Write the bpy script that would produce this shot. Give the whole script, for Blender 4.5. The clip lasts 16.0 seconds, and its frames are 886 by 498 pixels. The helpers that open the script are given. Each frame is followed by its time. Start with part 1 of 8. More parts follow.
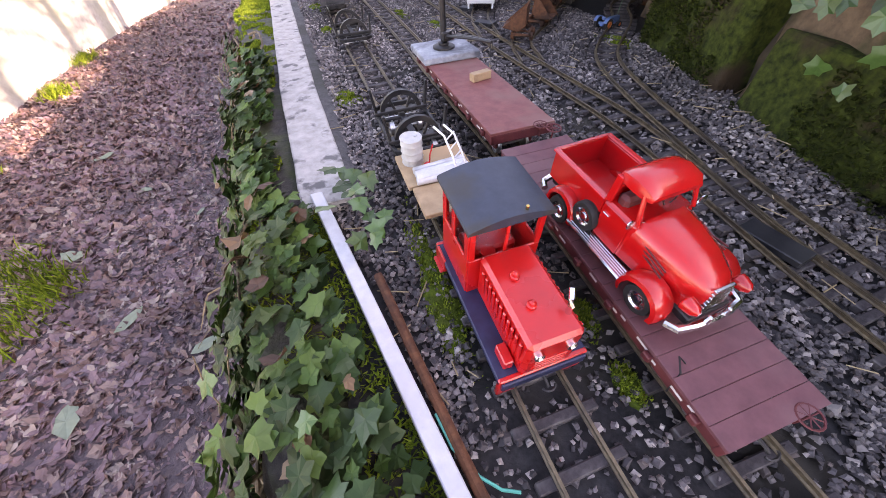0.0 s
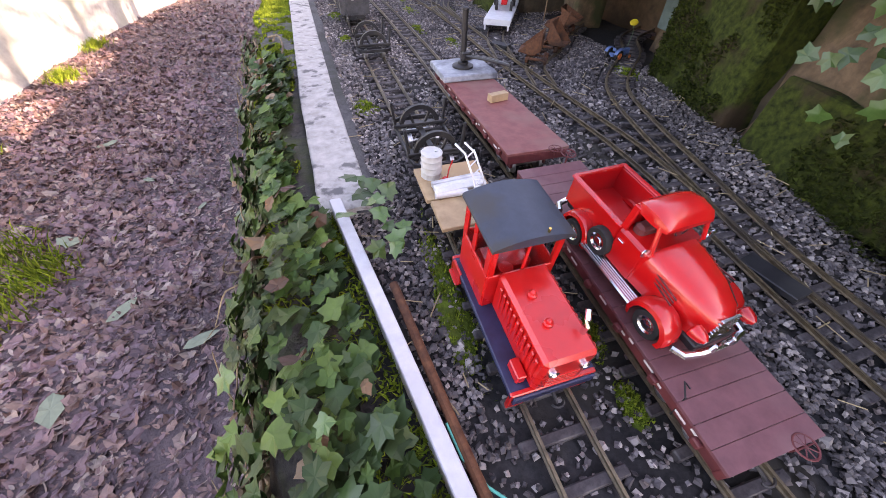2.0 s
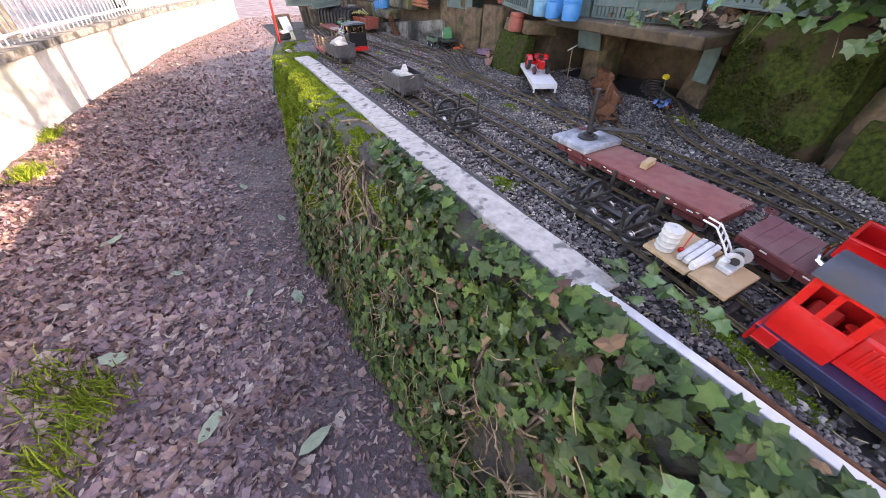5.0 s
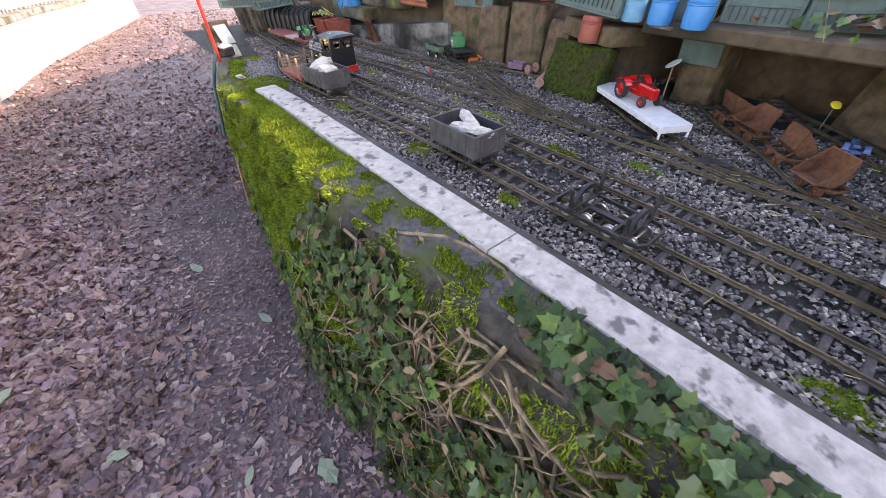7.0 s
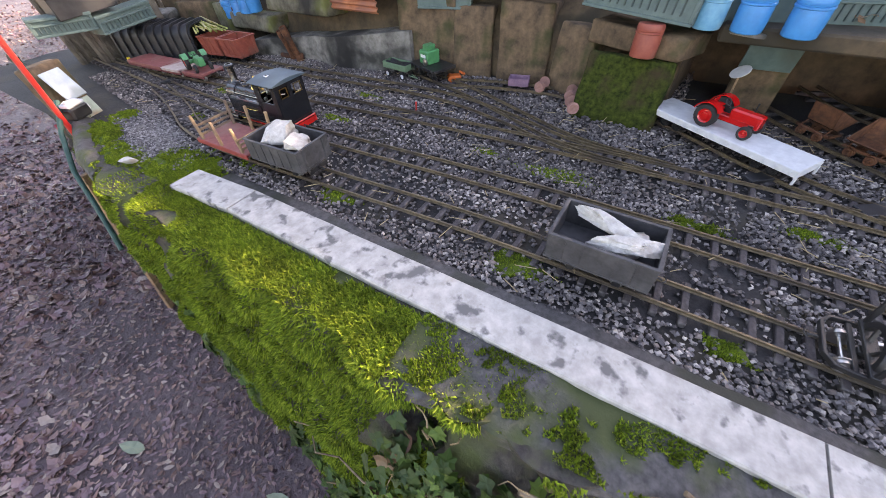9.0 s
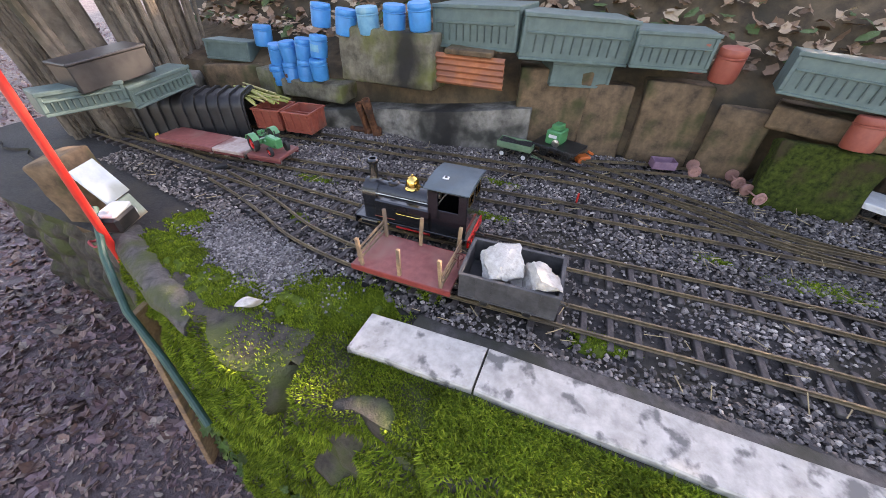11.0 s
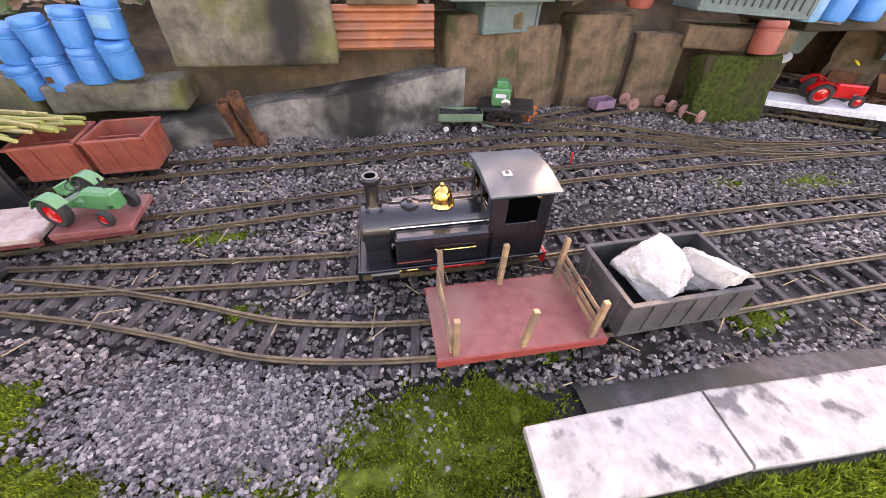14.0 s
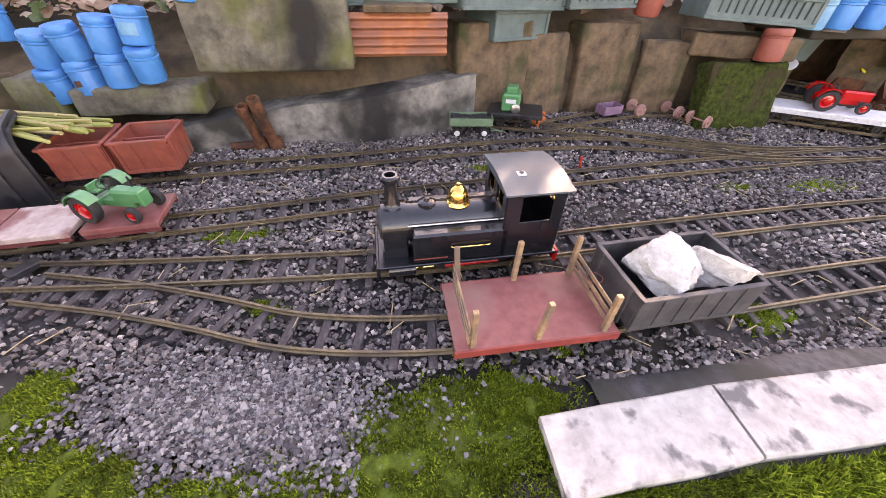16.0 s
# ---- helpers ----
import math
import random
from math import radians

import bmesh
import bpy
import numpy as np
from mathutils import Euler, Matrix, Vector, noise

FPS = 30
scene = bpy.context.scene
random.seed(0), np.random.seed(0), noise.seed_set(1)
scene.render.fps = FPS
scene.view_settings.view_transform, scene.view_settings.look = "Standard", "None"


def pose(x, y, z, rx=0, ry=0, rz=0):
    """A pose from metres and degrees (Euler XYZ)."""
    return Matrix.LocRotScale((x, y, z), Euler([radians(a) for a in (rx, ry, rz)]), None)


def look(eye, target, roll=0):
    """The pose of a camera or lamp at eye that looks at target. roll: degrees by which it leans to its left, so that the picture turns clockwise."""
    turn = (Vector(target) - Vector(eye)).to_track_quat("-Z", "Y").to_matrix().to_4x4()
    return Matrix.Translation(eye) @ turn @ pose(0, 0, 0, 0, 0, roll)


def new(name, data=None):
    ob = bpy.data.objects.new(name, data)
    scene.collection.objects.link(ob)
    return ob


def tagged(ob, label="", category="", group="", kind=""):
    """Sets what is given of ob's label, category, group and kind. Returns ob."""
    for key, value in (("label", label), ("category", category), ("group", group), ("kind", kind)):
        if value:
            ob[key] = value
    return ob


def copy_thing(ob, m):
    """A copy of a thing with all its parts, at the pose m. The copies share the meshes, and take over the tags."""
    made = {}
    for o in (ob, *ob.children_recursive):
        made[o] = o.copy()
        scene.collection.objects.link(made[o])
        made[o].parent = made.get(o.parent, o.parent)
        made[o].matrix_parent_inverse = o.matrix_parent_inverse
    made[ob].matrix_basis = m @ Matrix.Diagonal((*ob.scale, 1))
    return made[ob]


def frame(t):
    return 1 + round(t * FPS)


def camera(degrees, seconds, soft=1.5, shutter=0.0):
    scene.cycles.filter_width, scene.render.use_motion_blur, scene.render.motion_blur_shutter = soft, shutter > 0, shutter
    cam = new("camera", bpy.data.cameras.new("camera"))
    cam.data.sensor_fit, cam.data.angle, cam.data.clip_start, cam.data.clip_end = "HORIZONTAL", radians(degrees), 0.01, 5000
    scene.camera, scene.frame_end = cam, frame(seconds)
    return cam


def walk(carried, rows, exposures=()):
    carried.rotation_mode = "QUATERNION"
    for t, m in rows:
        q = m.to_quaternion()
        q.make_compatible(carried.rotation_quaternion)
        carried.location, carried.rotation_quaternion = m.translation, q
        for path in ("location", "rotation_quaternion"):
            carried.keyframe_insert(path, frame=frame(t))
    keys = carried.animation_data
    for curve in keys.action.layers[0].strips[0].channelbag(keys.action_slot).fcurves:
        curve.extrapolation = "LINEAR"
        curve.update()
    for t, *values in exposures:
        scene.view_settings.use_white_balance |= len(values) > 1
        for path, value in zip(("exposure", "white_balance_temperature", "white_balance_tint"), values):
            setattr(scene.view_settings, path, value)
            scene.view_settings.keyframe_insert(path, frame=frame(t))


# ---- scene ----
cam = camera(102.0, 16.0, soft=0.65, shutter=0.12)
PATH = [
    (0, (0.010, -1.097, 0.314), (0.423, 0.224, -1.130), -3.5),
    (0.5, (0.006, -1.100, 0.316), (0.414, 0.238, -1.113), -3.2),
    (1, (0.001, -1.101, 0.318), (0.404, 0.245, -1.105), -3.1),
    (1.5, (-0.004, -1.100, 0.321), (0.399, 0.246, -1.102), -2.8),
    (2, (-0.015, -1.095, 0.325), (0.449, 0.252, -1.080), 1.6),
    (2.5, (-0.088, -1.096, 0.354), (0.452, 0.260, -1.014), 0.1),
    (3, (-0.165, -1.092, 0.385), (0.446, 0.280, -0.936), 0.4),
    (3.2, (-0.170, -1.090, 0.389), (0.450, 0.279, -0.930), -1.0),
    (5.3, (-0.377, -0.822, 0.391), (0.368, 0.558, -0.850), -1.2),
    (5.5, (-0.332, -0.753, 0.373), (0.376, 0.652, -0.862), -2.7),
    (6, (-0.315, -0.578, 0.404), (0.402, 0.814, -0.840), -2.6),
    (6.5, (-0.339, -0.409, 0.395), (0.545, 0.880, -0.852), -2.4),
    (7, (-0.358, -0.274, 0.394), (0.570, 0.914, -0.921), -1.8),
    (7.5, (-0.304, -0.111, 0.402), (0.643, 1.070, -0.905), -0.7),
    (8, (-0.285, 0.006, 0.394), (0.756, 1.056, -0.953), -1.4),
    (8.5, (-0.318, 0.119, 0.403), (0.823, 1.007, -0.979), -3.0),
    (9, (-0.281, 0.250, 0.441), (0.880, 1.035, -0.986), -3.2),
    (9.5, (-0.237, 0.398, 0.460), (0.927, 1.046, -1.031), 2.4),
    (10, (-0.265, 0.503, 0.459), (1.053, 1.240, -0.852), 0.4),
    (10.2, (-0.293, 0.579, 0.472), (1.053, 1.271, -0.836), -0.1),
    (12.3, (-0.226, 1.047, 0.396), (1.292, 1.528, -0.814), 4.1),
    (12.5, (-0.198, 1.079, 0.402), (1.331, 1.569, -0.791), 3.4),
    (13, (-0.125, 1.113, 0.388), (1.434, 1.452, -0.819), 1.6),
    (13.5, (-0.122, 1.133, 0.373), (1.410, 1.003, -0.907), 1.3),
    (14, (-0.125, 1.134, 0.357), (1.351, 0.909, -0.975), 1.3),
    (14.5, (-0.124, 1.144, 0.359), (1.356, 0.943, -0.971), 0.3),
    (15, (-0.136, 1.146, 0.353), (1.349, 0.946, -0.971), 1.1),
    (15.5, (-0.138, 1.152, 0.354), (1.356, 0.951, -0.960), 1.3),
    (16, (-0.140, 1.150, 0.358), (1.361, 0.943, -0.948), 1.2),
]
EXPOSURES = [(0.0, 2.84, 8800, 39), (5.5, 2.80, 8500, 32), (10.0, 2.76, 8600, 28), (12.5, 3.04, 8800, 29), (13.5, 3.36, 10200, 40), (16.0, 3.30, 10200, 40)]
walk(cam, [(t, look(eye, target, roll)) for t, eye, target, roll in PATH], EXPOSURES)

# ---- sky and sun ----
SUN_DIR = Vector((0.80, -0.48, 0.37)).normalized()      # towards the sun
sky_world = bpy.data.worlds.new("sky_world")
scene.world = sky_world
sky_world.use_nodes = True
wn = sky_world.node_tree
sky_tex = wn.nodes.new("ShaderNodeTexSky")
sky_tex.sky_type = "NISHITA"
sky_tex.sun_disc = False
sky_tex.sun_elevation = math.asin(SUN_DIR.z)
sky_tex.sun_rotation = math.atan2(SUN_DIR.x, SUN_DIR.y)
sky_tex.air_density = 1.0
sky_tex.dust_density = 1.0
wn.links.new(sky_tex.outputs[0], wn.nodes["Background"].inputs[0])
wn.nodes["Background"].inputs[1].default_value = 0.15
sun_data = bpy.data.lights.new("sun", "SUN")
sun_data.energy = 2.6
sun_data.angle = radians(0.6)
sun_data.color = (1.0, 0.93, 0.82)
sun = new("sun", sun_data)
sun.matrix_world = look(SUN_DIR * 10, (0, 0, 0))

# ---- helpers ----
def mat(name, c1, c2, scale=30.0, rough=0.7, bump=0.2, metal=0.0, c3=None, s3=5.0, t3=(0.5, 0.62), rough2=None, island=0.0, coat=0.0, dist=0.002, obj_random=0.0, spec=0.5):
    """A procedural surface: two colours over a fine grain, and a third in larger patches."""
    m = bpy.data.materials.new(name)
    m.use_nodes = True
    nt = m.node_tree
    p = nt.nodes["Principled BSDF"]
    co = nt.nodes.new("ShaderNodeTexCoord")
    n1 = nt.nodes.new("ShaderNodeTexNoise")
    n1.inputs["Scale"].default_value = scale
    n1.inputs["Detail"].default_value = 6.0
    n1.inputs["Roughness"].default_value = 0.65
    nt.links.new(co.outputs["Object"], n1.inputs["Vector"])
    ramp = nt.nodes.new("ShaderNodeValToRGB")
    ramp.color_ramp.elements[0].position, ramp.color_ramp.elements[1].position = 0.34, 0.66
    ramp.color_ramp.elements[0].color, ramp.color_ramp.elements[1].color = (*c1, 1), (*c2, 1)
    nt.links.new(n1.outputs["Fac"], ramp.inputs["Fac"])
    out = ramp.outputs["Color"]
    n2 = nt.nodes.new("ShaderNodeTexNoise")
    n2.inputs["Scale"].default_value = s3
    n2.inputs["Detail"].default_value = 5.0
    nt.links.new(co.outputs["Object"], n2.inputs["Vector"])
    if c3:
        r2 = nt.nodes.new("ShaderNodeValToRGB")
        r2.color_ramp.elements[0].position, r2.color_ramp.elements[1].position = t3
        nt.links.new(n2.outputs["Fac"], r2.inputs["Fac"])
        mix = nt.nodes.new("ShaderNodeMix")
        mix.data_type = "RGBA"
        mix.inputs["B"].default_value = (*c3, 1)
        nt.links.new(r2.outputs["Color"], mix.inputs["Factor"])
        nt.links.new(out, mix.inputs["A"])
        out = mix.outputs["Result"]
    if island or obj_random:
        rnd = None
        if island:
            rnd = nt.nodes.new("ShaderNodeNewGeometry").outputs["Random Per Island"]
        else:
            rnd = nt.nodes.new("ShaderNodeObjectInfo").outputs["Random"]
        amount = island or obj_random
        mr = nt.nodes.new("ShaderNodeMapRange")
        mr.inputs["To Min"].default_value, mr.inputs["To Max"].default_value = 1 - amount, 1 + amount
        nt.links.new(rnd, mr.inputs["Value"])
        hs = nt.nodes.new("ShaderNodeHueSaturation")
        nt.links.new(mr.outputs["Result"], hs.inputs["Value"])
        nt.links.new(out, hs.inputs["Color"])
        out = hs.outputs["Color"]
    nt.links.new(out, p.inputs["Base Color"])
    p.inputs["Metallic"].default_value = metal
    p.inputs["Specular IOR Level"].default_value = spec
    p.inputs["Coat Weight"].default_value = coat
    p.inputs["Coat Roughness"].default_value = 0.08
    rr = nt.nodes.new("ShaderNodeMapRange")
    rr.inputs["To Min"].default_value, rr.inputs["To Max"].default_value = rough, rough2 if rough2 is not None else min(1.0, rough + 0.15)
    nt.links.new(n2.outputs["Fac"], rr.inputs["Value"])
    nt.links.new(rr.outputs["Result"], p.inputs["Roughness"])
    if bump:
        b = nt.nodes.new("ShaderNodeBump")
        b.inputs["Strength"].default_value = bump
        b.inputs["Distance"].default_value = dist
        nt.links.new(n1.outputs["Fac"], b.inputs["Height"])
        nt.links.new(b.outputs["Normal"], p.inputs["Normal"])
    return m


def ramp_mat(name, colours, rough=0.7, rough2=0.85, scale=40.0, bump=0.2, dist=0.002, mixup=0.25, spec=0.4, patch=None, dark=0.45):
    """Loose pieces in one mesh: each island draws its own colour from a row of colours."""
    m = mat(name, (0.5, 0.5, 0.5), (1, 1, 1), scale, rough, bump, rough2=rough2, dist=dist, spec=spec)
    nt = m.node_tree
    p = nt.nodes["Principled BSDF"]
    geo = nt.nodes.new("ShaderNodeNewGeometry")
    ramp = nt.nodes.new("ShaderNodeValToRGB")
    ramp.color_ramp.interpolation = "CONSTANT"
    while len(ramp.color_ramp.elements) < len(colours):
        ramp.color_ramp.elements.new(0.5)
    for n, c in enumerate(colours):
        ramp.color_ramp.elements[n].position = n / len(colours)
        ramp.color_ramp.elements[n].color = (*c, 1)
    nt.links.new(geo.outputs["Random Per Island"], ramp.inputs["Fac"])
    mix = nt.nodes.new("ShaderNodeMix")
    mix.data_type, mix.blend_type = "RGBA", "MULTIPLY"
    mix.inputs["Factor"].default_value = mixup
    grain = p.inputs["Base Color"].links[0].from_socket
    nt.links.new(ramp.outputs["Color"], mix.inputs["A"])
    nt.links.new(grain, mix.inputs["B"])
    out = mix.outputs["Result"]
    if patch:
        # wide patches, deeper in tone, as dirt and damp leave them
        n3 = nt.nodes.new("ShaderNodeTexNoise")
        n3.inputs["Scale"].default_value = patch
        n3.inputs["Detail"].default_value = 5.0
        n3.inputs["Roughness"].default_value = 0.6
        co = nt.nodes.new("ShaderNodeTexCoord")
        nt.links.new(co.outputs["Object"], n3.inputs["Vector"])
        mr = nt.nodes.new("ShaderNodeMapRange")
        mr.inputs["From Min"].default_value, mr.inputs["From Max"].default_value = 0.36, 0.64
        mr.inputs["To Min"].default_value, mr.inputs["To Max"].default_value = dark, 1.15
        nt.links.new(n3.outputs["Fac"], mr.inputs["Value"])
        hs = nt.nodes.new("ShaderNodeHueSaturation")
        nt.links.new(mr.outputs["Result"], hs.inputs["Value"])
        nt.links.new(out, hs.inputs["Color"])
        out = hs.outputs["Color"]
    nt.links.new(out, p.inputs["Base Color"])
    return m


def glass_mat(name, tint=(0.9, 0.95, 0.95)):
    m = bpy.data.materials.new(name)
    m.use_nodes = True
    p = m.node_tree.nodes["Principled BSDF"]
    p.inputs["Base Color"].default_value = (*tint, 1)
    p.inputs["Transmission Weight"].default_value = 1.0
    p.inputs["Roughness"].default_value = 0.03
    p.inputs["IOR"].default_value = 1.1
    return m


GROUND = 0.034


def g(x, y):
    """Height of the track bed: level, falling a little at its southern end."""
    f = max(0.0, min(1.0, (-0.62 - y) / 0.55))
    return GROUND + 0.0025 * noise.noise(Vector((x * 2.6, y * 2.6, 4))) - 0.036 * f * f * (3 - 2 * f)


I4 = Matrix.Identity(4)


def box(bm, c, s, rot=(0, 0, 0), bevel=0.0, m=I4, taper=None):
    """A box of size s about c, bevelled; taper scales its top in x and y."""
    r = bmesh.ops.create_cube(bm, size=1.0)
    vs = r["verts"]
    if taper:
        for v in vs:
            if v.co.z > 0:
                v.co.x *= taper[0]
                v.co.y *= taper[1]
    bmesh.ops.scale(bm, vec=s, verts=vs)
    if bevel:
        es = list({e for v in vs for e in v.link_edges})
        vs = list({v for f in bmesh.ops.bevel(bm, geom=es, offset=min(bevel, 0.45 * min(s)), segments=1, affect="EDGES", profile=0.5)["faces"] for v in f.verts} | {v for v in vs if v.is_valid})
    bmesh.ops.transform(bm, matrix=m @ pose(*c, *rot), verts=vs)
    return vs


def cyl(bm, a, b, r0, r1=None, seg=12, cap=True, m=I4):
    """A round bar from a to b."""
    a, b = Vector(a), Vector(b)
    d = b - a
    r = bmesh.ops.create_cone(bm, cap_ends=cap, segments=seg, radius1=r0, radius2=r0 if r1 is None else r1, depth=d.length)
    t = Matrix.Translation((a + b) / 2) @ d.to_track_quat("Z", "Y").to_matrix().to_4x4()
    bmesh.ops.transform(bm, matrix=m @ t, verts=r["verts"])
    return r["verts"]


def lathe(bm, profile, at=(0, 0, 0), seg=16, m=I4, rot=(0, 0, 0)):
    """A turned shape from (radius, height) pairs, about the local z axis."""
    rings = []
    t = m @ pose(*at, *rot)
    for r, h in profile:
        rings.append([bm.verts.new(t @ Vector((r * math.cos(2 * math.pi * k / seg), r * math.sin(2 * math.pi * k / seg), h))) for k in range(seg)])
    for a, b in zip(rings, rings[1:]):
        for k in range(seg):
            bm.faces.new((a[k], a[(k + 1) % seg], b[(k + 1) % seg], b[k]))
    bm.faces.new(list(reversed(rings[0])))
    bm.faces.new(rings[-1])


def tube(bm, pts, r, seg=6, m=I4, r1=None):
    """A bent round bar through points."""
    pts = [Vector(p) for p in pts]
    rings = []
    for n, p in enumerate(pts):
        d = (pts[min(n + 1, len(pts) - 1)] - pts[max(n - 1, 0)]).normalized()
        ref = Vector((0, 0, 1)) if abs(d.z) < 0.9 else Vector((1, 0, 0))
        u = d.cross(ref).normalized()
        w = d.cross(u)
        q = r if r1 is None else r + (r1 - r) * n / (len(pts) - 1)
        rings.append([bm.verts.new(m @ (p + q * (math.cos(2 * math.pi * k / seg) * u + math.sin(2 * math.pi * k / seg) * w))) for k in range(seg)])
    for a, b in zip(rings, rings[1:]):
        for k in range(seg):
            bm.faces.new((a[k], a[(k + 1) % seg], b[(k + 1) % seg], b[k]))
    bm.faces.new(list(reversed(rings[0])))
    bm.faces.new(rings[-1])


def prism(bm, outline, depth, m=I4):
    """A plate with the given outline in local x and y, extruded along local z from 0 to depth."""
    lo = [bm.verts.new(m @ Vector((x, y, 0))) for x, y in outline]
    hi = [bm.verts.new(m @ Vector((x, y, depth))) for x, y in outline]
    n = len(outline)
    bm.faces.new(list(reversed(lo)))
    bm.faces.new(hi)
    for k in range(n):
        bm.faces.new((lo[k], lo[(k + 1) % n], hi[(k + 1) % n], hi[k]))


def finish(bm, name, material, smooth=None):
    bmesh.ops.recalc_face_normals(bm, faces=bm.faces)
    me = bpy.data.meshes.new(name)
    bm.to_mesh(me)
    bm.free()
    if smooth is not None:
        for f in me.polygons:
            f.use_smooth = True
        me.set_sharp_from_angle(angle=radians(smooth))
    me.materials.append(material)
    return me


def part(name, bm, material, parent=None, label="", smooth=35):
    """One mesh object from a bmesh, under a thing or a part."""
    ob = new(name, finish(bm, name, material, smooth))
    ob.parent = parent
    if label:
        ob["label"] = label
    return ob


def thing(name, label, category, m=I4, group="", kind=""):
    """An empty at the base of a thing that carries its parts."""
    ob = new(name)
    ob.empty_display_size = 0.02
    ob.matrix_world = m
    return tagged(ob, label, category, group, kind)


def single(name, bm, material, label, category, m=I4, group="", kind="", smooth=35):
    """A thing that is one mesh."""
    ob = part(name, bm, material, None, "", smooth)
    ob.matrix_world = m
    return tagged(ob, label, category, group, kind)


def soup(name, verts, faces, material, smooth=False):
    """A mesh of very many small pieces."""
    me = bpy.data.meshes.new(name)
    me.from_pydata(verts, [], faces)
    me.materials.append(material)
    if smooth:
        for f in me.polygons:
            f.use_smooth = True
    return new(name, me)


def B():
    return bmesh.new()


def lerp_path(pts, y):
    for (y0, x0), (y1, x1) in zip(pts, pts[1:]):
        if y0 <= y <= y1:
            f = (y - y0) / (y1 - y0)
            return x0 + (x1 - x0) * f
    return pts[0][1] if y < pts[0][0] else pts[-1][1]


def catmull(pts, step=0.02):
    """Points evenly along a smooth curve through pts (x, y)."""
    p = [Vector((*q, 0)) for q in pts]
    p = [2 * p[0] - p[1]] + p + [2 * p[-1] - p[-2]]
    out = []
    for a, b, c, d in zip(p, p[1:], p[2:], p[3:]):
        n = max(2, int((c - b).length / step))
        for k in range(n):
            t = k / n
            out.append(0.5 * ((2 * b) + (c - a) * t + (2 * a - 5 * b + 4 * c - d) * t * t + (3 * b - a - 3 * c + d) * t ** 3))
    out.append(p[-2])
    return [(v.x, v.y) for v in out]


rng = random.Random(7)

# ---- materials ----
M_BED = mat("dark_grit", (0.008, 0.0075, 0.008), (0.030, 0.028, 0.028), 180, 0.75, 0.6, c3=(0.035, 0.03, 0.022), s3=9)
M_STONE = ramp_mat("ballast_stone", [(0.081, 0.070, 0.071), (0.161, 0.141, 0.140), (0.237, 0.210, 0.204), (0.114, 0.098, 0.097), (0.322, 0.282, 0.264), (0.180, 0.160, 0.156), (0.265, 0.231, 0.212), (0.062, 0.055, 0.056), (0.493, 0.436, 0.392), (0.199, 0.158, 0.140), (0.095, 0.083, 0.083), (0.142, 0.126, 0.124)], 0.5, 0.8, 300, 0.3, 0.001, 0.4, patch=7, dark=0.55)
M_SLEEPER = mat("sleeper_plastic", (0.028, 0.022, 0.024), (0.06, 0.05, 0.05), 220, 0.6, 0.4, c3=(0.10, 0.09, 0.085), s3=30, dist=0.0008)
M_RAIL = mat("weathered_brass_rail", (0.105, 0.082, 0.054), (0.21, 0.160, 0.098), 120, 0.42, 0.2, metal=0.55, c3=(0.10, 0.08, 0.06), s3=14, dist=0.0005)
M_COPING = mat("white_limestone", (0.31, 0.29, 0.265), (0.49, 0.465, 0.43), 48, 0.65, 0.6, c3=(0.13, 0.125, 0.12), s3=42, t3=(0.56, 0.66), dist=0.001)
M_CEMENT = mat("wet_cement", (0.032, 0.030, 0.031), (0.088, 0.084, 0.083), 110, 0.6, 0.7, c3=(0.03, 0.032, 0.024), s3=12, dist=0.002)
M_WALLSTONE = mat("dark_wall_stone", (0.016, 0.014, 0.012), (0.062, 0.054, 0.045), 60, 0.7, 0.9, c3=(0.045, 0.06, 0.014), s3=11, t3=(0.5, 0.62), dist=0.006)
# mound under the blades: the shade between them is put into its colour
M_MOSS = mat("moss", (0.03, 0.05, 0.007), (0.095, 0.145, 0.015), 120, 0.9, 0.8, c3=(0.07, 0.09, 0.015), s3=14, t3=(0.5, 0.7), dist=0.004, spec=0.2)
M_MOSSDARK = mat("dark_moss", (0.010, 0.016, 0.004), (0.050, 0.068, 0.011), 90, 0.95, 0.8, c3=(0.045, 0.03, 0.018), s3=10, dist=0.004, spec=0.2)
M_BLADE = ramp_mat("moss_tuft", [(0.075, 0.125, 0.011), (0.13, 0.20, 0.016), (0.20, 0.29, 0.022), (0.26, 0.33, 0.034), (0.11, 0.16, 0.014)], 0.8, 0.95, 80, 0, mixup=0.1, spec=0.2, patch=16, dark=0.58)
M_MUD = mat("trodden_mud", (0.085, 0.06, 0.064), (0.19, 0.138, 0.142), 42, 0.34, 1.0, c3=(0.10, 0.073, 0.078), s3=4, t3=(0.42, 0.6), rough2=0.7, dist=0.012, spec=0.35)
M_LITTER = ramp_mat("leaf_litter", [(0.174, 0.099, 0.093), (0.255, 0.153, 0.140), (0.209, 0.131, 0.137), (0.313, 0.199, 0.168), (0.128, 0.085, 0.096), (0.325, 0.222, 0.188), (0.267, 0.170, 0.176), (0.186, 0.108, 0.090), (0.278, 0.187, 0.201), (0.394, 0.310, 0.264), (0.232, 0.142, 0.156)], 0.30, 0.55, 60, 0.4, 0.002, 0.5, patch=3, dark=0.7)
M_RENDER = mat("pale_render", (0.33, 0.32, 0.29), (0.50, 0.48, 0.44), 20, 0.85, 0.3, c3=(0.32, 0.33, 0.25), s3=2.5, t3=(0.5, 0.72), dist=0.004)
